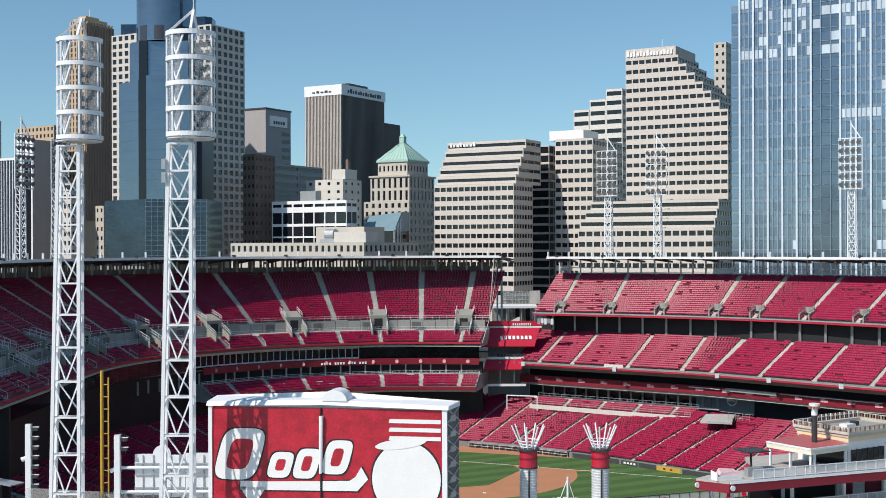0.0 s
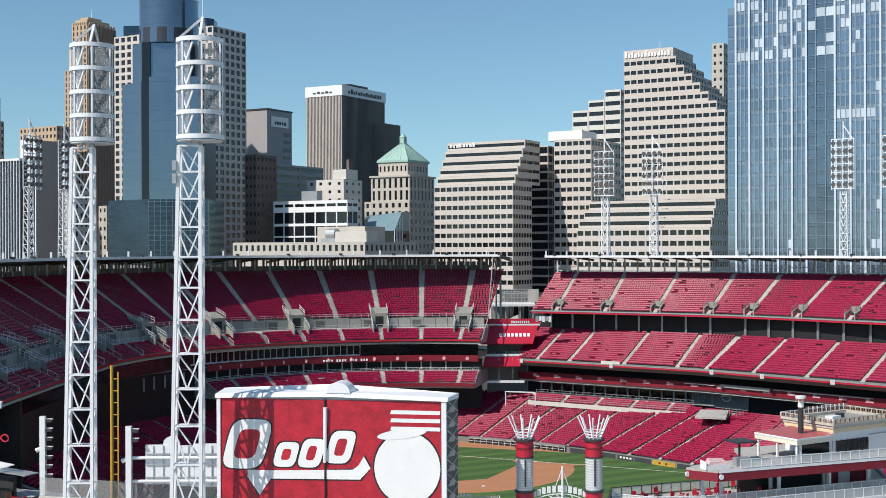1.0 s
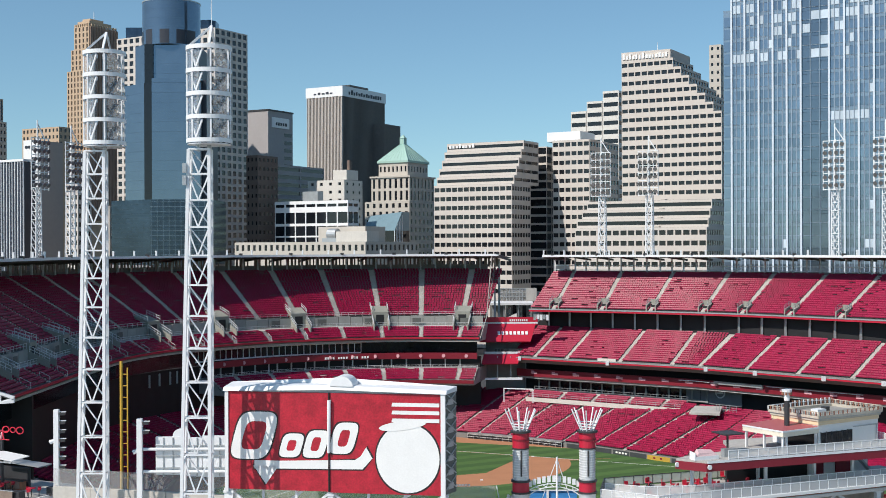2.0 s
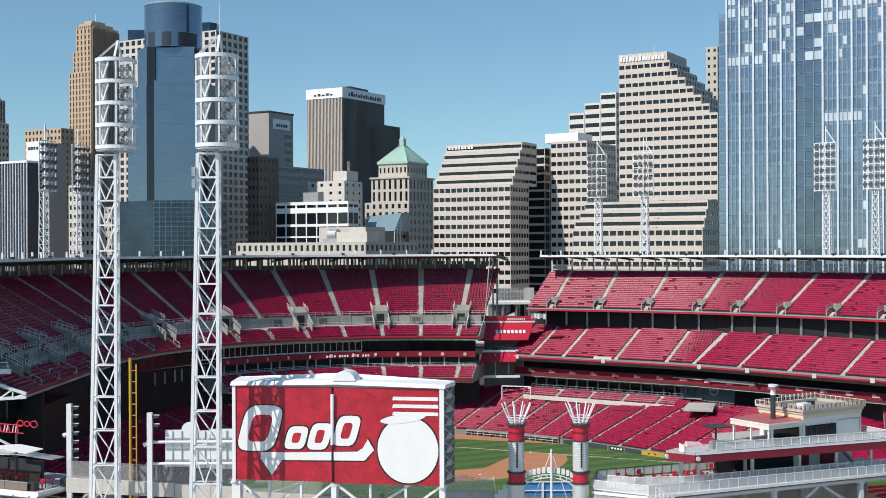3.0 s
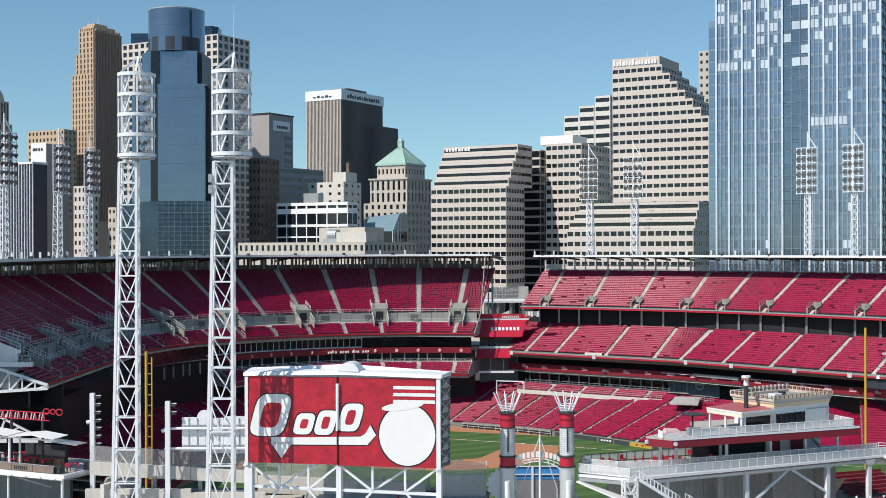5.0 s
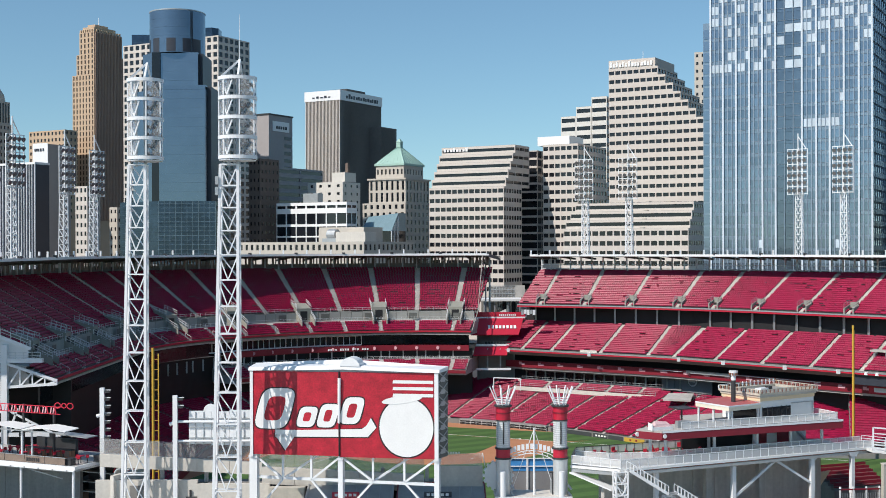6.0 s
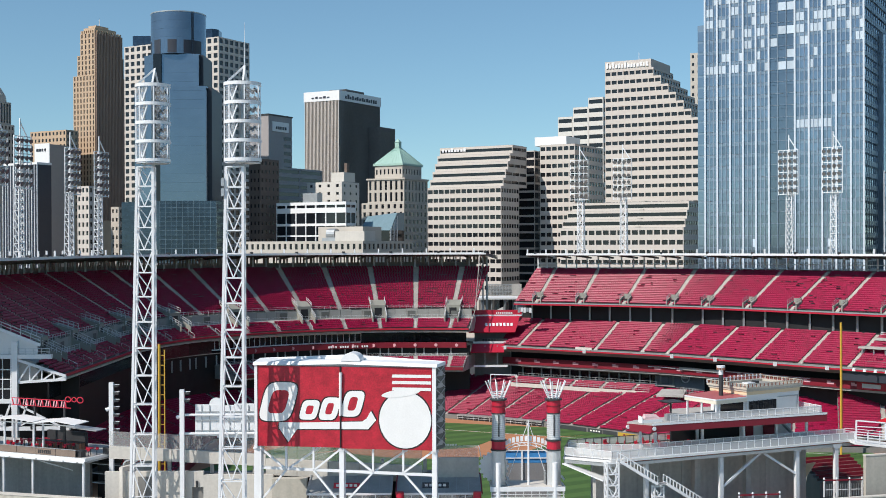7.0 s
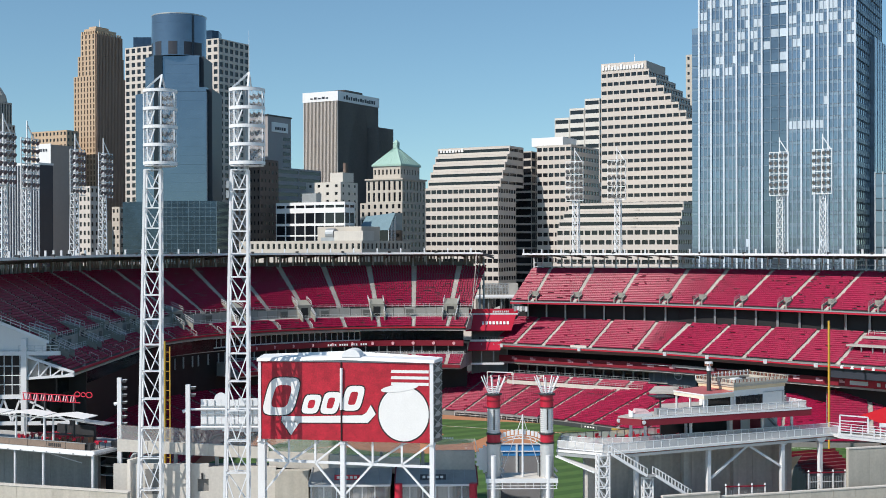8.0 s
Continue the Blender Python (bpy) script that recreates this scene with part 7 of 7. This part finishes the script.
    for x0, x1, y0, y1 in ((-out, CW + out, -out, 0.25), (-out, CW + out, CD - 0.25, CD + out), (-out, 0.25, 0.254, CD - 0.254), (CW - 0.25, CW + out, 0.254, CD - 0.254)):
        cabin_part(name, Build().box(x0, x1, y0, y1, z0, z1), mat)
cornice(0.10, 20.104, 20.62, "cornice", YELLOW_CREAM)
cornice(0.24, 20.624, 20.86, "cornice", OLD_CREAM)
cornice(0.30, 20.864, 20.97, "cornice", GREY_STEEL)
cornice(0.42, 20.974, 21.3, "cornice", OLD_CREAM)
cabin_part("roof", Build().box(0.26, CW - 0.26, 0.26, CD - 0.26, 20.7, 20.95), ROOF_GREY, boat, "flat dark grey roof")
for x0, x1, y0, y1 in ((3.4, 5.0, 3.0, 4.2), (6.5, 7.3, 4.4, 5.2)):
    cabin_part("roof_unit", Build().box(x0, x1, y0, y1, 20.954, 21.5), WHITE if x0 < 4 else DARK_STEEL)
for side in range(4):
    run = CW + 0.8 if side < 2 else CD + 0.8
    n = int(run / 0.42)
    for k in range(n + 1):
        p = -0.4 + run * k / n
        x, y = ((p, -0.36), (p, CD + 0.36), (-0.36, p), (CW + 0.36, p))[side]
        tall = 21.8 if not (side == 1 and p > CW * 0.35) else 22.1
        cabin_part("crown_post", Build().box(x - 0.065, x + 0.065, y - 0.065, y + 0.065, 21.304, tall), (OLD_CREAM, RUST)[k % 2] if side != 1 else (WHITE, RUST)[k % 2])
    for z in (21.82,):
        a0, a1 = (((-0.4, -0.36), (CW + 0.4, -0.36)), ((-0.4, CD + 0.36), (CW + 0.4, CD + 0.36)), ((-0.36, -0.4), (-0.36, CD + 0.4)), ((CW + 0.36, -0.4), (CW + 0.36, CD + 0.4)))[side]
        cabin_part("crown_rail", Build().beam((*a0, z), (*a1, z), 0.09), OLD_CREAM if side != 1 else WHITE)
PW, PD = 6.4, 6.7
cabin_part("porch_roof", Build().hexa([(-PW, 0, 19.7), (-0.02, 0, 19.7), (-0.02, PD, 19.7), (-PW, PD, 19.7)], [(-PW, 0, 19.85), (-0.02, 0, 19.95), (-0.02, PD, 20.2), (-PW, PD, 19.95)]), RED_ROOF, boat, "faded red porch roof")
cabin_part("porch_edge", Build().box(-PW - 0.15, -0.02, -0.15, -0.004, 19.15, 19.9), PORCH_CREAM)
cabin_part("porch_edge", Build().box(-PW - 0.15, -PW - 0.004, 0, PD, 19.15, 19.9), PORCH_CREAM)
cabin_part("porch_gutter", Build().box(-PW - 0.22, -0.02, -0.22, -0.154, 19.72, 19.92), WHITE)
cabin_part("porch_gutter", Build().box(-PW - 0.22, -PW - 0.154, -0.15, PD, 19.72, 19.92), WHITE)
for x, y in ((-6.2, 0.2), (-5.6, 0.2), (-6.2, 3.3), (-6.2, 6.4), (-0.3, 0.2)):
    cabin_part("porch_post", Build().box(x - 0.12, x + 0.12, y - 0.12, y + 0.12, 17.0, 19.6), WHITE)
part("funnel", Build().tube((14.6, 4.0, 19.7), (14.6, 4.0, 23.2), 0.34, n=16), DARK_STEEL, boat, "dark funnel")
part("funnel_band", Build().tube((14.6, 4.0, 23.204), (14.6, 4.0, 23.8), 0.36, n=16), WHITE, boat)
crown = part("funnel_crown", Build().tube((14.6, 4.0, 23.804), (14.6, 4.0, 24.3), 0.34, 0.5, 12).tube((14.6, 4.0, 24.3), (14.6, 4.0, 24.6), 0.62, 0.66, 12), WHITE, boat)
for k in range(8):
    a = k * math.pi / 4
    part("crown_tooth", Build().box(14.6 + 0.56 * math.cos(a) - 0.08, 14.6 + 0.56 * math.cos(a) + 0.08, 4 + 0.56 * math.sin(a) - 0.08, 4 + 0.56 * math.sin(a) + 0.08, 23.95, 24.3), RUST, crown)
# things at the deck's bow
CANVAS = material("pale_pink_canvas", (0.60, 0.42, 0.43), 0.8, vary=0.2, scale=0.8)
part("sofa", Build().box(-0.8, 2.4, 1.0, 2.0, 17.0, 17.45), WHITE, boat)
part("sofa_cushion", Build().hexa([(-0.7, 1.05, 17.45), (2.3, 1.05, 17.45), (2.3, 2.0, 17.45), (-0.7, 2.0, 17.45)], [(-0.3, 1.2, 17.85), (2.0, 1.3, 17.75), (1.8, 1.9, 18.05), (-0.2, 1.9, 18.25)]), CANVAS, boat)
part("sofa_back", Build().hexa([(-1.0, 1.0, 17.0), (-0.82, 1.0, 17.0), (-0.82, 2.2, 17.0), (-1.0, 2.2, 17.0)], [(-1.0, 1.0, 17.9), (-0.85, 1.0, 17.85), (-0.85, 2.2, 18.0), (-1.0, 2.2, 18.05)]), WHITE, boat)
part("shade", Build().box(4.6, 7.6, 3.0, 6.0, 19.4, 19.55).beam((6, 4.5, 17), (6, 4.5, 19.4), 0.2), DARK_STEEL, boat)
b = Build()
part("counter", b.box(3.6, 5.6, 1.6, 2.4, 17.0, 18.0), GREY_STEEL, boat)
pick = random.Random(3)
for k in range(46):
    x, y, z = pick.uniform(-5, 13), pick.uniform(4.2, 12.2), 11.9
    p = DECK_VIEW_FIT @ (Vector((31.9, 139.6, 0)) + Matrix.Rotation(radians(20.8), 3, "Z") @ Vector((x, y, z)))
    ch = thing("deck_chair", "red folding chair on the lower party deck", "chair", p, pick.uniform(0, 90), group="deck chairs")
    part("seat", Build().box(-0.25, 0.25, -0.25, 0.25, 0.42, 0.5), RED_PAINT, ch)
    part("backrest", Build().box(-0.25, 0.25, 0.2, 0.28, 0.5, 1.0), RED_PAINT, ch)
    for a in (-0.22, 0.22):
        part("leg", Build().beam((a, -0.22, 0), (a, 0.2, 0.45), 0.05).beam((a, 0.22, 0), (a, -0.2, 0.45), 0.05), DARK_STEEL, ch)
# supports under the walkway
for x in (-0.6, 12.3, 26.1, 33.5):
    part("support", Build().box(x - 0.3, x + 0.3, 0.4, 1.0, 0.86, 11.9), WHITE, boat)
    part("support_head", Build().hexa([(x - 0.5, 0.3, 11.2), (x + 0.5, 0.3, 11.2), (x + 0.5, 1.1, 11.2), (x - 0.5, 1.1, 11.2)], [(x - 0.9, 0.2, 11.9), (x + 0.9, 0.2, 11.9), (x + 0.9, 1.2, 11.9), (x - 0.9, 1.2, 11.9)]), WHITE, boat)
for a, c in (((12.7, 0.7, 6.8), (19.4, 0.7, 11.4)), ((19.8, 0.7, 11.4), (25.8, 0.7, 7.8))):
    part("brace", Build().beam(a, c, 0.34), WHITE, boat)
part("awning", Build().hexa([(-12, 5.2, 11.0), (-11, 5.6, 11.0), (-6.0, 1.6, 9.0), (-7.8, 0.6, 9.0)], [(-12, 5.2, 11.2), (-11, 5.6, 11.2), (-6.0, 1.6, 9.2), (-7.8, 0.6, 9.2)]), WHITE, boat)
stairs = thing("outdoor_stair", "white steel stair on lattice pylons up to the walkway", "stair", (25.6, 135.4, 4.0), 12)
lattice(stairs, 0, 8.0, (-0.85, 0.85), (-0.85, 0.85), 5, 0.2, 0.13, 1.2, 1.2, WHITE)
pyl = thing("stair_pylon", "white lattice pylon under the stair landing", "pylon", (32.4, 136.6, 4.0), 12)
lattice(pyl, 0, 4.4, (-0.7, 0.7), (-0.7, 0.7), 3, 0.18, 0.12, 1.0, 1.0, WHITE)
for (x0, z0), (x1, z1) in (((0.8, 8.4), (6.4, 4.9)), ((7.8, 4.9), (13.4, 1.4))):
    for y in (-1.0, 0.4):
        part("stringer", Build().beam((x0, y, z0), (x1, y, z1), 0.14, 0.4), WHITE, stairs)
        part("handrail", Build().beam((x0, y, z0 + 1.1), (x1, y, z1 + 1.1), 0.1), WHITE, stairs)
        for k in range(12):
            f = k / 11
            part("baluster", Build().beam((x0 + (x1 - x0) * f, y, z0 + (z1 - z0) * f), (x0 + (x1 - x0) * f, y, z0 + (z1 - z0) * f + 1.1), 0.07), WHITE, stairs)
    for k in range(16):
        f = (k + 0.5) / 16
        x, z = x0 + (x1 - x0) * f, z0 + (z1 - z0) * f
        part("tread", Build().box(x - 0.16, x + 0.16, -0.95, 0.35, z - 0.03, z + 0.03), GREY_STEEL, stairs)
part("landing", Build().box(6.2, 8.0, -1.0, 0.4, 4.75, 4.9), GREY_STEEL, stairs)

fit_to_view(boat, stairs, pyl)
# out-of-sight plinth added under the scaled stair and pylon bases
whole("plaza_terrace", Build().box(18.5, 110, 60, 127.8, 4.0, 6.9), CONCRETE, "raised concrete terrace beside the riverboat deck", "terrace", "structure")

# ---- walls below the boat deck ----




def wall_run(name, label, x0, y0, x1, y1, z0, z1, mat, thick=0.6, joints=4.0):
    ob = thing(name, label, "wall", ((x0 + x1) / 2, (y0 + y1) / 2, z0))
    run, turn = math.hypot(x1 - x0, y1 - y0), math.degrees(math.atan2(y1 - y0, x1 - x0))
    ob.matrix_basis = pose((x0 + x1) / 2, (y0 + y1) / 2, z0, 0, 0, turn)
    n = max(1, round(run / joints))
    for k in range(n):
        part("panel", Build().box(-run / 2 + run * k / n + 0.02, -run / 2 + run * (k + 1) / n - 0.02, 0, thick, 0, z1 - z0), mat, ob)
    part("coping", Build().box(-run / 2, run / 2, -0.08, thick + 0.08, z1 - z0 + 0.004, z1 - z0 + 0.18), CONCRETE_PALE, ob)
    fit_to_view(ob)
    return ob


wall_run("concrete_wall", "streaked grey concrete wall under the riverboat deck", 24, 146, 60.5, 159.4, -3.4, 10.2, UNDER_CONCRETE)
wall_run("concrete_wall", "grey concrete plaza wall in front of the deck", 33.5, 131.0, 42.5, 134.0, 0.86, 6.7, TAN_CONCRETE)
wall_run("concrete_wall", "pale concrete wall below the walkway", 42.8, 134.5, 72, 142.5, 0.86, 5.9, TAN_CONCRETE)
wall_run("concrete_wall", "tall pale concrete stair wall", 65.5, 146.0, 80, 150, 0.86, 11.0, TAN_CONCRETE)
wall_run("concrete_wall", "grey concrete wall beside the smokestack deck", 23.6, 139, 26.4, 141.6, 0.86, 9.2, CONCRETE)

ramp = thing("walkway", "white railed walkway running down beside the stand", "walkway", (66, 151, 0), 5)
part("floor", Build().hexa([(-0.5, -0.3, 12.0), (16, -3.5, 10.4), (16, 2.0, 10.4), (-0.5, 3.5, 12.0)], [(-0.5, -0.3, 12.4), (16, -3.5, 10.8), (16, 2.0, 10.8), (-0.5, 3.5, 12.4)]), WHITE_WALL, ramp)
for y0, y1 in ((-0.3, -3.5), (3.5, 2.0)):
    b = Build()
    for h in (0.4, 0.8, 1.2, 1.6):
        b.beam((-0.5, y0, 12.4 + h), (16, y1, 10.8 + h), 0.09)
    part("railing", b, WHITE, ramp)
    for k in range(10):
        f = k / 9
        part("baluster", Build().beam((-0.5 + 16.5 * f, y0 + (y1 - y0) * f, 12.4 - 1.6 * f), (-0.5 + 16.5 * f, y0 + (y1 - y0) * f, 14.0 - 1.6 * f), 0.1), WHITE, ramp)
frame_ob = thing("steel_frame", "white pipe frame beside the walkway", "frame", (66.5, 153, 12.4))
part("frame", Build().beam((0, 0, 0), (0, 0, 3.0), 0.2).beam((0, 0, 3.0), (4.6, 0, 2.6), 0.2).beam((4.6, 0, 2.6), (4.6, 0, 0), 0.2).beam((0, 0, 2.1), (4.6, 0, 1.8), 0.14), WHITE, frame_ob)
tent = thing("canopy_tent", "red canopy tent with a white edge", "tent", (77.2, 156, 6.6))
part("canopy", Build().hexa([(-4.5, -4, 7.6), (6, -4, 7.6), (6, 5, 7.6), (-4.5, 5, 7.6)], [(0, -0.5, 10.0), (1.5, -0.5, 10.0), (1.5, 1.5, 10.0), (0, 1.5, 10.0)]), material("bright_red_canvas", (0.48, 0.012, 0.02), 0.85, vary=0.08, spec=0.2), tent)
part("valance", Build().box(-4.6, 6.1, -4.1, -4.02, 7.0, 7.6), WHITE, tent)
for x in (-4.4, 5.9):
    part("pole", Build().beam((x, -3.9, 0), (x, -3.9, 7.6), 0.16), WHITE, tent)

fit_to_view(ramp, frame_ob, tent)

# ---- left field seats beyond the foul pole ----
FAR = Plan([(84, 214), (100, 209), (122, 200)])
lf_stand = thing("grandstand", "lower red seats beyond the foul pole", "grandstand", (84, 214, 0))
tier(lf_stand, FAR, 0, 34, 0.5, 3.0, 20, 0.84, 0.4, [9, 20])

# ---- the gap between the two stands ----
gap = thing("gap_bridge", "red fronted bridge and terraces in the gap between the stands", "bridge", (16, 284, 0))
part("fascia", Build().box(9.6, 23, 284.04, 284.4, 24.0, 26.0), RED_PAINT, gap, there=True)
part("fascia_edge", Build().box(9.6, 23, 283.9, 284.03, 24.42, 24.8), WHITE, gap, there=True)
b = Build()
for k in range(9):
    b.box(16.2 + k * 0.5, 16.5 + k * 0.5, 283.9, 284.03, 25.0, 25.5)
part("sign_bar", b, WHITE, gap, there=True)
part("awning", Build().hexa([(8.8, 280.5, 20.2), (21.0, 280.5, 20.2), (22.5, 284, 24.2), (9.6, 284, 24.2)], [(8.8, 280.3, 20.4), (21.0, 280.3, 20.4), (22.5, 283.8, 24.4), (9.6, 283.8, 24.4)]), RED_PAINT, gap, "red awning with pale bars", there=True)
b = Build()
for k in range(8):
    b.hexa([(13.2 + k * 0.95, 281.55, 21.9), (13.8 + k * 0.95, 281.55, 21.9), (13.8 + k * 0.95, 282.2, 22.64), (13.2 + k * 0.95, 282.2, 22.64)], [(13.2 + k * 0.95, 281.47, 21.98), (13.8 + k * 0.95, 281.47, 21.98), (13.8 + k * 0.95, 282.12, 22.72), (13.2 + k * 0.95, 282.12, 22.72)])
part("sign_bar", b, WHITE, gap, there=True)
part("dark_level", Build().box(10.5, 20, 285, 286, 0, 22), CONCRETE_DARK, gap, there=True)
part("floor_slab", Build().box(10.0, 19.0, 280.2, 285, 16.9, 17.5), CONCRETE, gap, there=True)
part("terrace_rail", Build().box(10.0, 18.5, 280.1, 280.3, 17.5, 18.0), WHITE, gap, there=True)
part("awning", Build().hexa([(9.2, 277.5, 15.2), (17.8, 277.5, 15.2), (18.4, 280, 17.2), (9.8, 280, 17.2)], [(9.2, 277.3, 15.4), (17.8, 277.3, 15.4), (18.4, 279.8, 17.4), (9.8, 279.8, 17.4)]), RED_PAINT, gap, there=True)
part("beam", Build().box(10, 18.8, 277, 277.6, 11.6, 12.1), WHITE, gap, there=True)
for x in (13.0, 16.2):
    part("post", Build().beam((x, 279, 11.6), (x, 279, 17.0), 0.2), GREY_STEEL, gap, there=True)
b = Build()
for k in range(9):
    b.box(12.4 + k * 0.75, 13.0 + k * 0.75, 281, 281.5, 17.5, 18.6)
part("seat_row", b, DARK_STEEL, gap, there=True)
pavilion = thing("entry_pavilion", "flat white canopy under a glazed upper storey beyond the gap", "pavilion", (18, 314, 0))
part("canopy", Build().hexa([(12.6, 313.6, 27.6), (24.2, 313.6, 27.6), (24.2, 318.2, 27.9), (12.6, 318.2, 27.9)], [(12.6, 313.6, 28.0), (24.2, 313.6, 28.0), (24.2, 318.2, 28.35), (12.6, 318.2, 28.35)]), WHITE, pavilion, "white canopy slab", there=True)
part("canopy_edge", Build().box(12.5, 24.3, 313.4, 313.58, 27.5, 28.04), WHITE, pavilion, there=True)
for x in (13.4, 16.4, 20.2, 23.6):
    part("column", Build().box(x - 0.18, x + 0.18, 314.2, 314.6, 0, 27.74), GREY_STEEL, pavilion, there=True)
part("floor_slab", Build().box(12.6, 26, 313.6, 324, 22.6, 23.2), CONCRETE, pavilion, there=True)
part("back_wall", Build().box(12.8, 17.0, 319.0, 319.4, 0, 28.4), CONCRETE_DARK, pavilion, there=True)
part("back_wall", Build().box(17.04, 26, 318.6, 319.0, 0, 28.4), CONCRETE, pavilion, there=True)
for k in range(5):
    part("window", Build().box(17.5 + 1.35 * k, 18.6 + 1.35 * k, 318.5, 318.58, 23.9, 27.3), DARK_GLASS if k % 2 else CLEAR, pavilion, there=True)
part("ramp_wall", Build().hexa([(15.8, 314.9, 23.24), (19.8, 314.9, 23.24), (19.8, 315.2, 23.24), (15.8, 315.2, 23.24)], [(15.8, 314.9, 23.4), (19.8, 314.9, 25.3), (19.8, 315.2, 25.3), (15.8, 315.2, 23.4)]), WHITE_WALL, pavilion, there=True)
part("upper_block", Build().box(15.6, 25.4, 320.0, 323.5, 28.44, 31.2), CONCRETE_DARK, pavilion, there=True)
part("upper_glass", Build().box(15.5, 22.6, 318.9, 318.98, 28.44, 31.6), CLEAR, pavilion, there=True)
part("grey_block", Build().box(22.64, 25.4, 318.6, 319.9, 28.44, 31.8), CONCRETE, pavilion, there=True)
for k in range(9):
    part("mullion", Build().beam((15.5 + k * 0.88, 318.8, 28.44), (15.5 + k * 0.88, 318.8, 31.7), 0.14), GREY_STEEL, pavilion, there=True)
for z in (29.5, 30.6, 31.7):
    part("transom", Build().beam((15.4, 318.7, z), (22.6, 318.7, z), 0.16), GREY_STEEL, pavilion, there=True)
part("terrace_slab", Build().box(13.6, 25.6, 318.3, 324, 28.36, 28.43), CONCRETE, pavilion, there=True)

# ---- white entry gates on the terrace ----


def entry_gate(x, y, z, turn, bays):
    ob = thing("entry_gate", "white steel entry gate frames with dark red tops", "gate", (x, y, z), turn, group="entry gates")
    for k in range(bays + 1):
        part("post", Build().box(k * 1.9 - 0.09, k * 1.9 + 0.09, -0.09, 0.09, 0, 2.3), WHITE, ob)
        part("globe", Build().tube((k * 1.9, 0, 2.55), (k * 1.9, 0, 2.8), 0.16, 0.1, 10), WHITE, ob)
    for k in range(bays):
        part("top_board", Build().box(k * 1.9 + 0.1, k * 1.9 + 1.8, -0.1, 0.1, 2.32, 2.5), RED_DARK, ob)
        leaf = part("gate_leaf", Build().box(k * 1.9 + 0.2, k * 1.9 + 1.7, -0.03, 0.03, 1.0, 1.1), WHITE, ob)
        for i in range(6):
            part("bar", Build().beam((k * 1.9 + 0.3 + 0.26 * i, 0, 0.1), (k * 1.9 + 0.3 + 0.26 * i, 0, 1.9), 0.05), GREY_STEEL, leaf)
    return ob


entry_gate(41.3, 125.5, 6.9, 6, 3)
entry_gate(56.0, 135.5, 6.9, 6, 3)

# ---- under the walkway ----
for x, y in ((45.6, 138.2), (53.8, 141.2), (37.5, 135.2)):
    pier = thing("concrete_pier", "square grey concrete pier in the shade below the deck", "pier", (x, y, 0), 20.8, group="piers under the deck")
    part("shaft", Build().box(-0.45, 0.45, -0.45, 0.45, 0, 13.0), UNDER_CONCRETE, pier)
    part("cap", Build().box(-0.7, 0.7, -0.6, 0.6, 13.0, 13.6), UNDER_CONCRETE, pier)
bleacher = thing("bleacher", "short bank of dark red bleacher seats below the walkway", "bleacher", (65.5, 153.0, 0), 20)
for k in range(6):
    part("tread", Build().box(-5.5, 4.5, k * 0.85, k * 0.85 + 0.85, 0, 6.0 + 0.42 * k), CONCRETE_DARK, bleacher)
    part("bench", Build().box(-5.2, 4.2, k * 0.85 + 0.3, k * 0.85 + 0.6, 6.35 + 0.42 * k, 6.45 + 0.42 * k), RED_DARK, bleacher)
    part("bench_back", Build().box(-5.2, 4.2, k * 0.85 + 0.62, k * 0.85 + 0.68, 6.5 + 0.42 * k, 6.9 + 0.42 * k), RED_DARK, bleacher)
tan_panel = thing("wooden_board", "bare tan wooden board leaning beside the bleacher", "board", (57.6, 148.6, 7.0), 20)
part("board", Build().hexa([(-0.9, 0, 0), (-0.5, 0, 0), (-0.5, 0.1, 0), (-0.9, 0.1, 0)], [(-1.0, 0, 2.3), (1.6, 0, 2.5), (1.6, 0.1, 2.5), (-1.0, 0.1, 2.3)]), CREAM, tan_panel)

# ---- covered boxes at the far end of the middle deck ----
boxes = thing("seating_box", "covered seating box with grey slabs on the middle deck", "seating box", (*MID.at(99, 6), 17))
part("upper_slab", slab(Build(), MID, 95.5, 112, 10.2, 12.6, 22.2, 22.7), CONCRETE, boxes, there=True)
part("upper_rail", railing(Build(), MID, 96, 112, 12.4, 22.9, 0.9, bars=2), WHITE, boxes, there=True)
part("canopy", slab(Build(), MID, 94.4, 112, 5.0, 7.4, 20.7, 21.1), CONCRETE, boxes, "pale concrete canopy slab", there=True)
# black strip for the shade under the canopy slab
part("dark_interior", slab(Build(), MID, 94.8, 112, 7.42, 7.8, 18.0, 20.6), BLACK, boxes, there=True)
for k in range(7):
    q = MID.at(95.2 + 2.6 * k, 5.3)
    part("post", Build().box(q[0] - 0.12, q[0] + 0.12, q[1] - 0.12, q[1] + 0.12, 18.4, 20.6), GREY_STEEL, boxes, there=True)
part("front_wall", slab(Build(), MID, 93.5, 112, 2.6, 2.9, 17.6, 18.3), CONCRETE_DARK, boxes, there=True)
part("hanging_board", slab(Build(), MID, 93, 112, 0.6, 0.8, 14.1, 16.1), SIGN_DARK, boxes, "dark blue board under the deck edge", there=True)
part("ribbon_board", slab(Build(), MID, 95, 112, 3.2, 3.44, 12.1, 13.7), RED_PAINT, boxes, "bright red ribbon board", there=True)
b = slab(Build(), MID, 96.2, 100.4, 3.1, 3.18, 12.5, 13.4)
for k in range(4):
    slab(b, MID, 102.4 + 1.9 * k, 103.2 + 1.9 * k, 3.1, 3.18, 12.5, 13.3)
part("ribbon_bar", b, WHITE, boxes, there=True)
for k in range(4):
    q = MID.at(96.0 + 2.4 * k, 0.1)
    part("edge_lamp", Build().tube((q[0], q[1], 16.3), (q[0], q[1], 16.9), 0.5, 0.35, 10), WHITE, boxes, there=True)
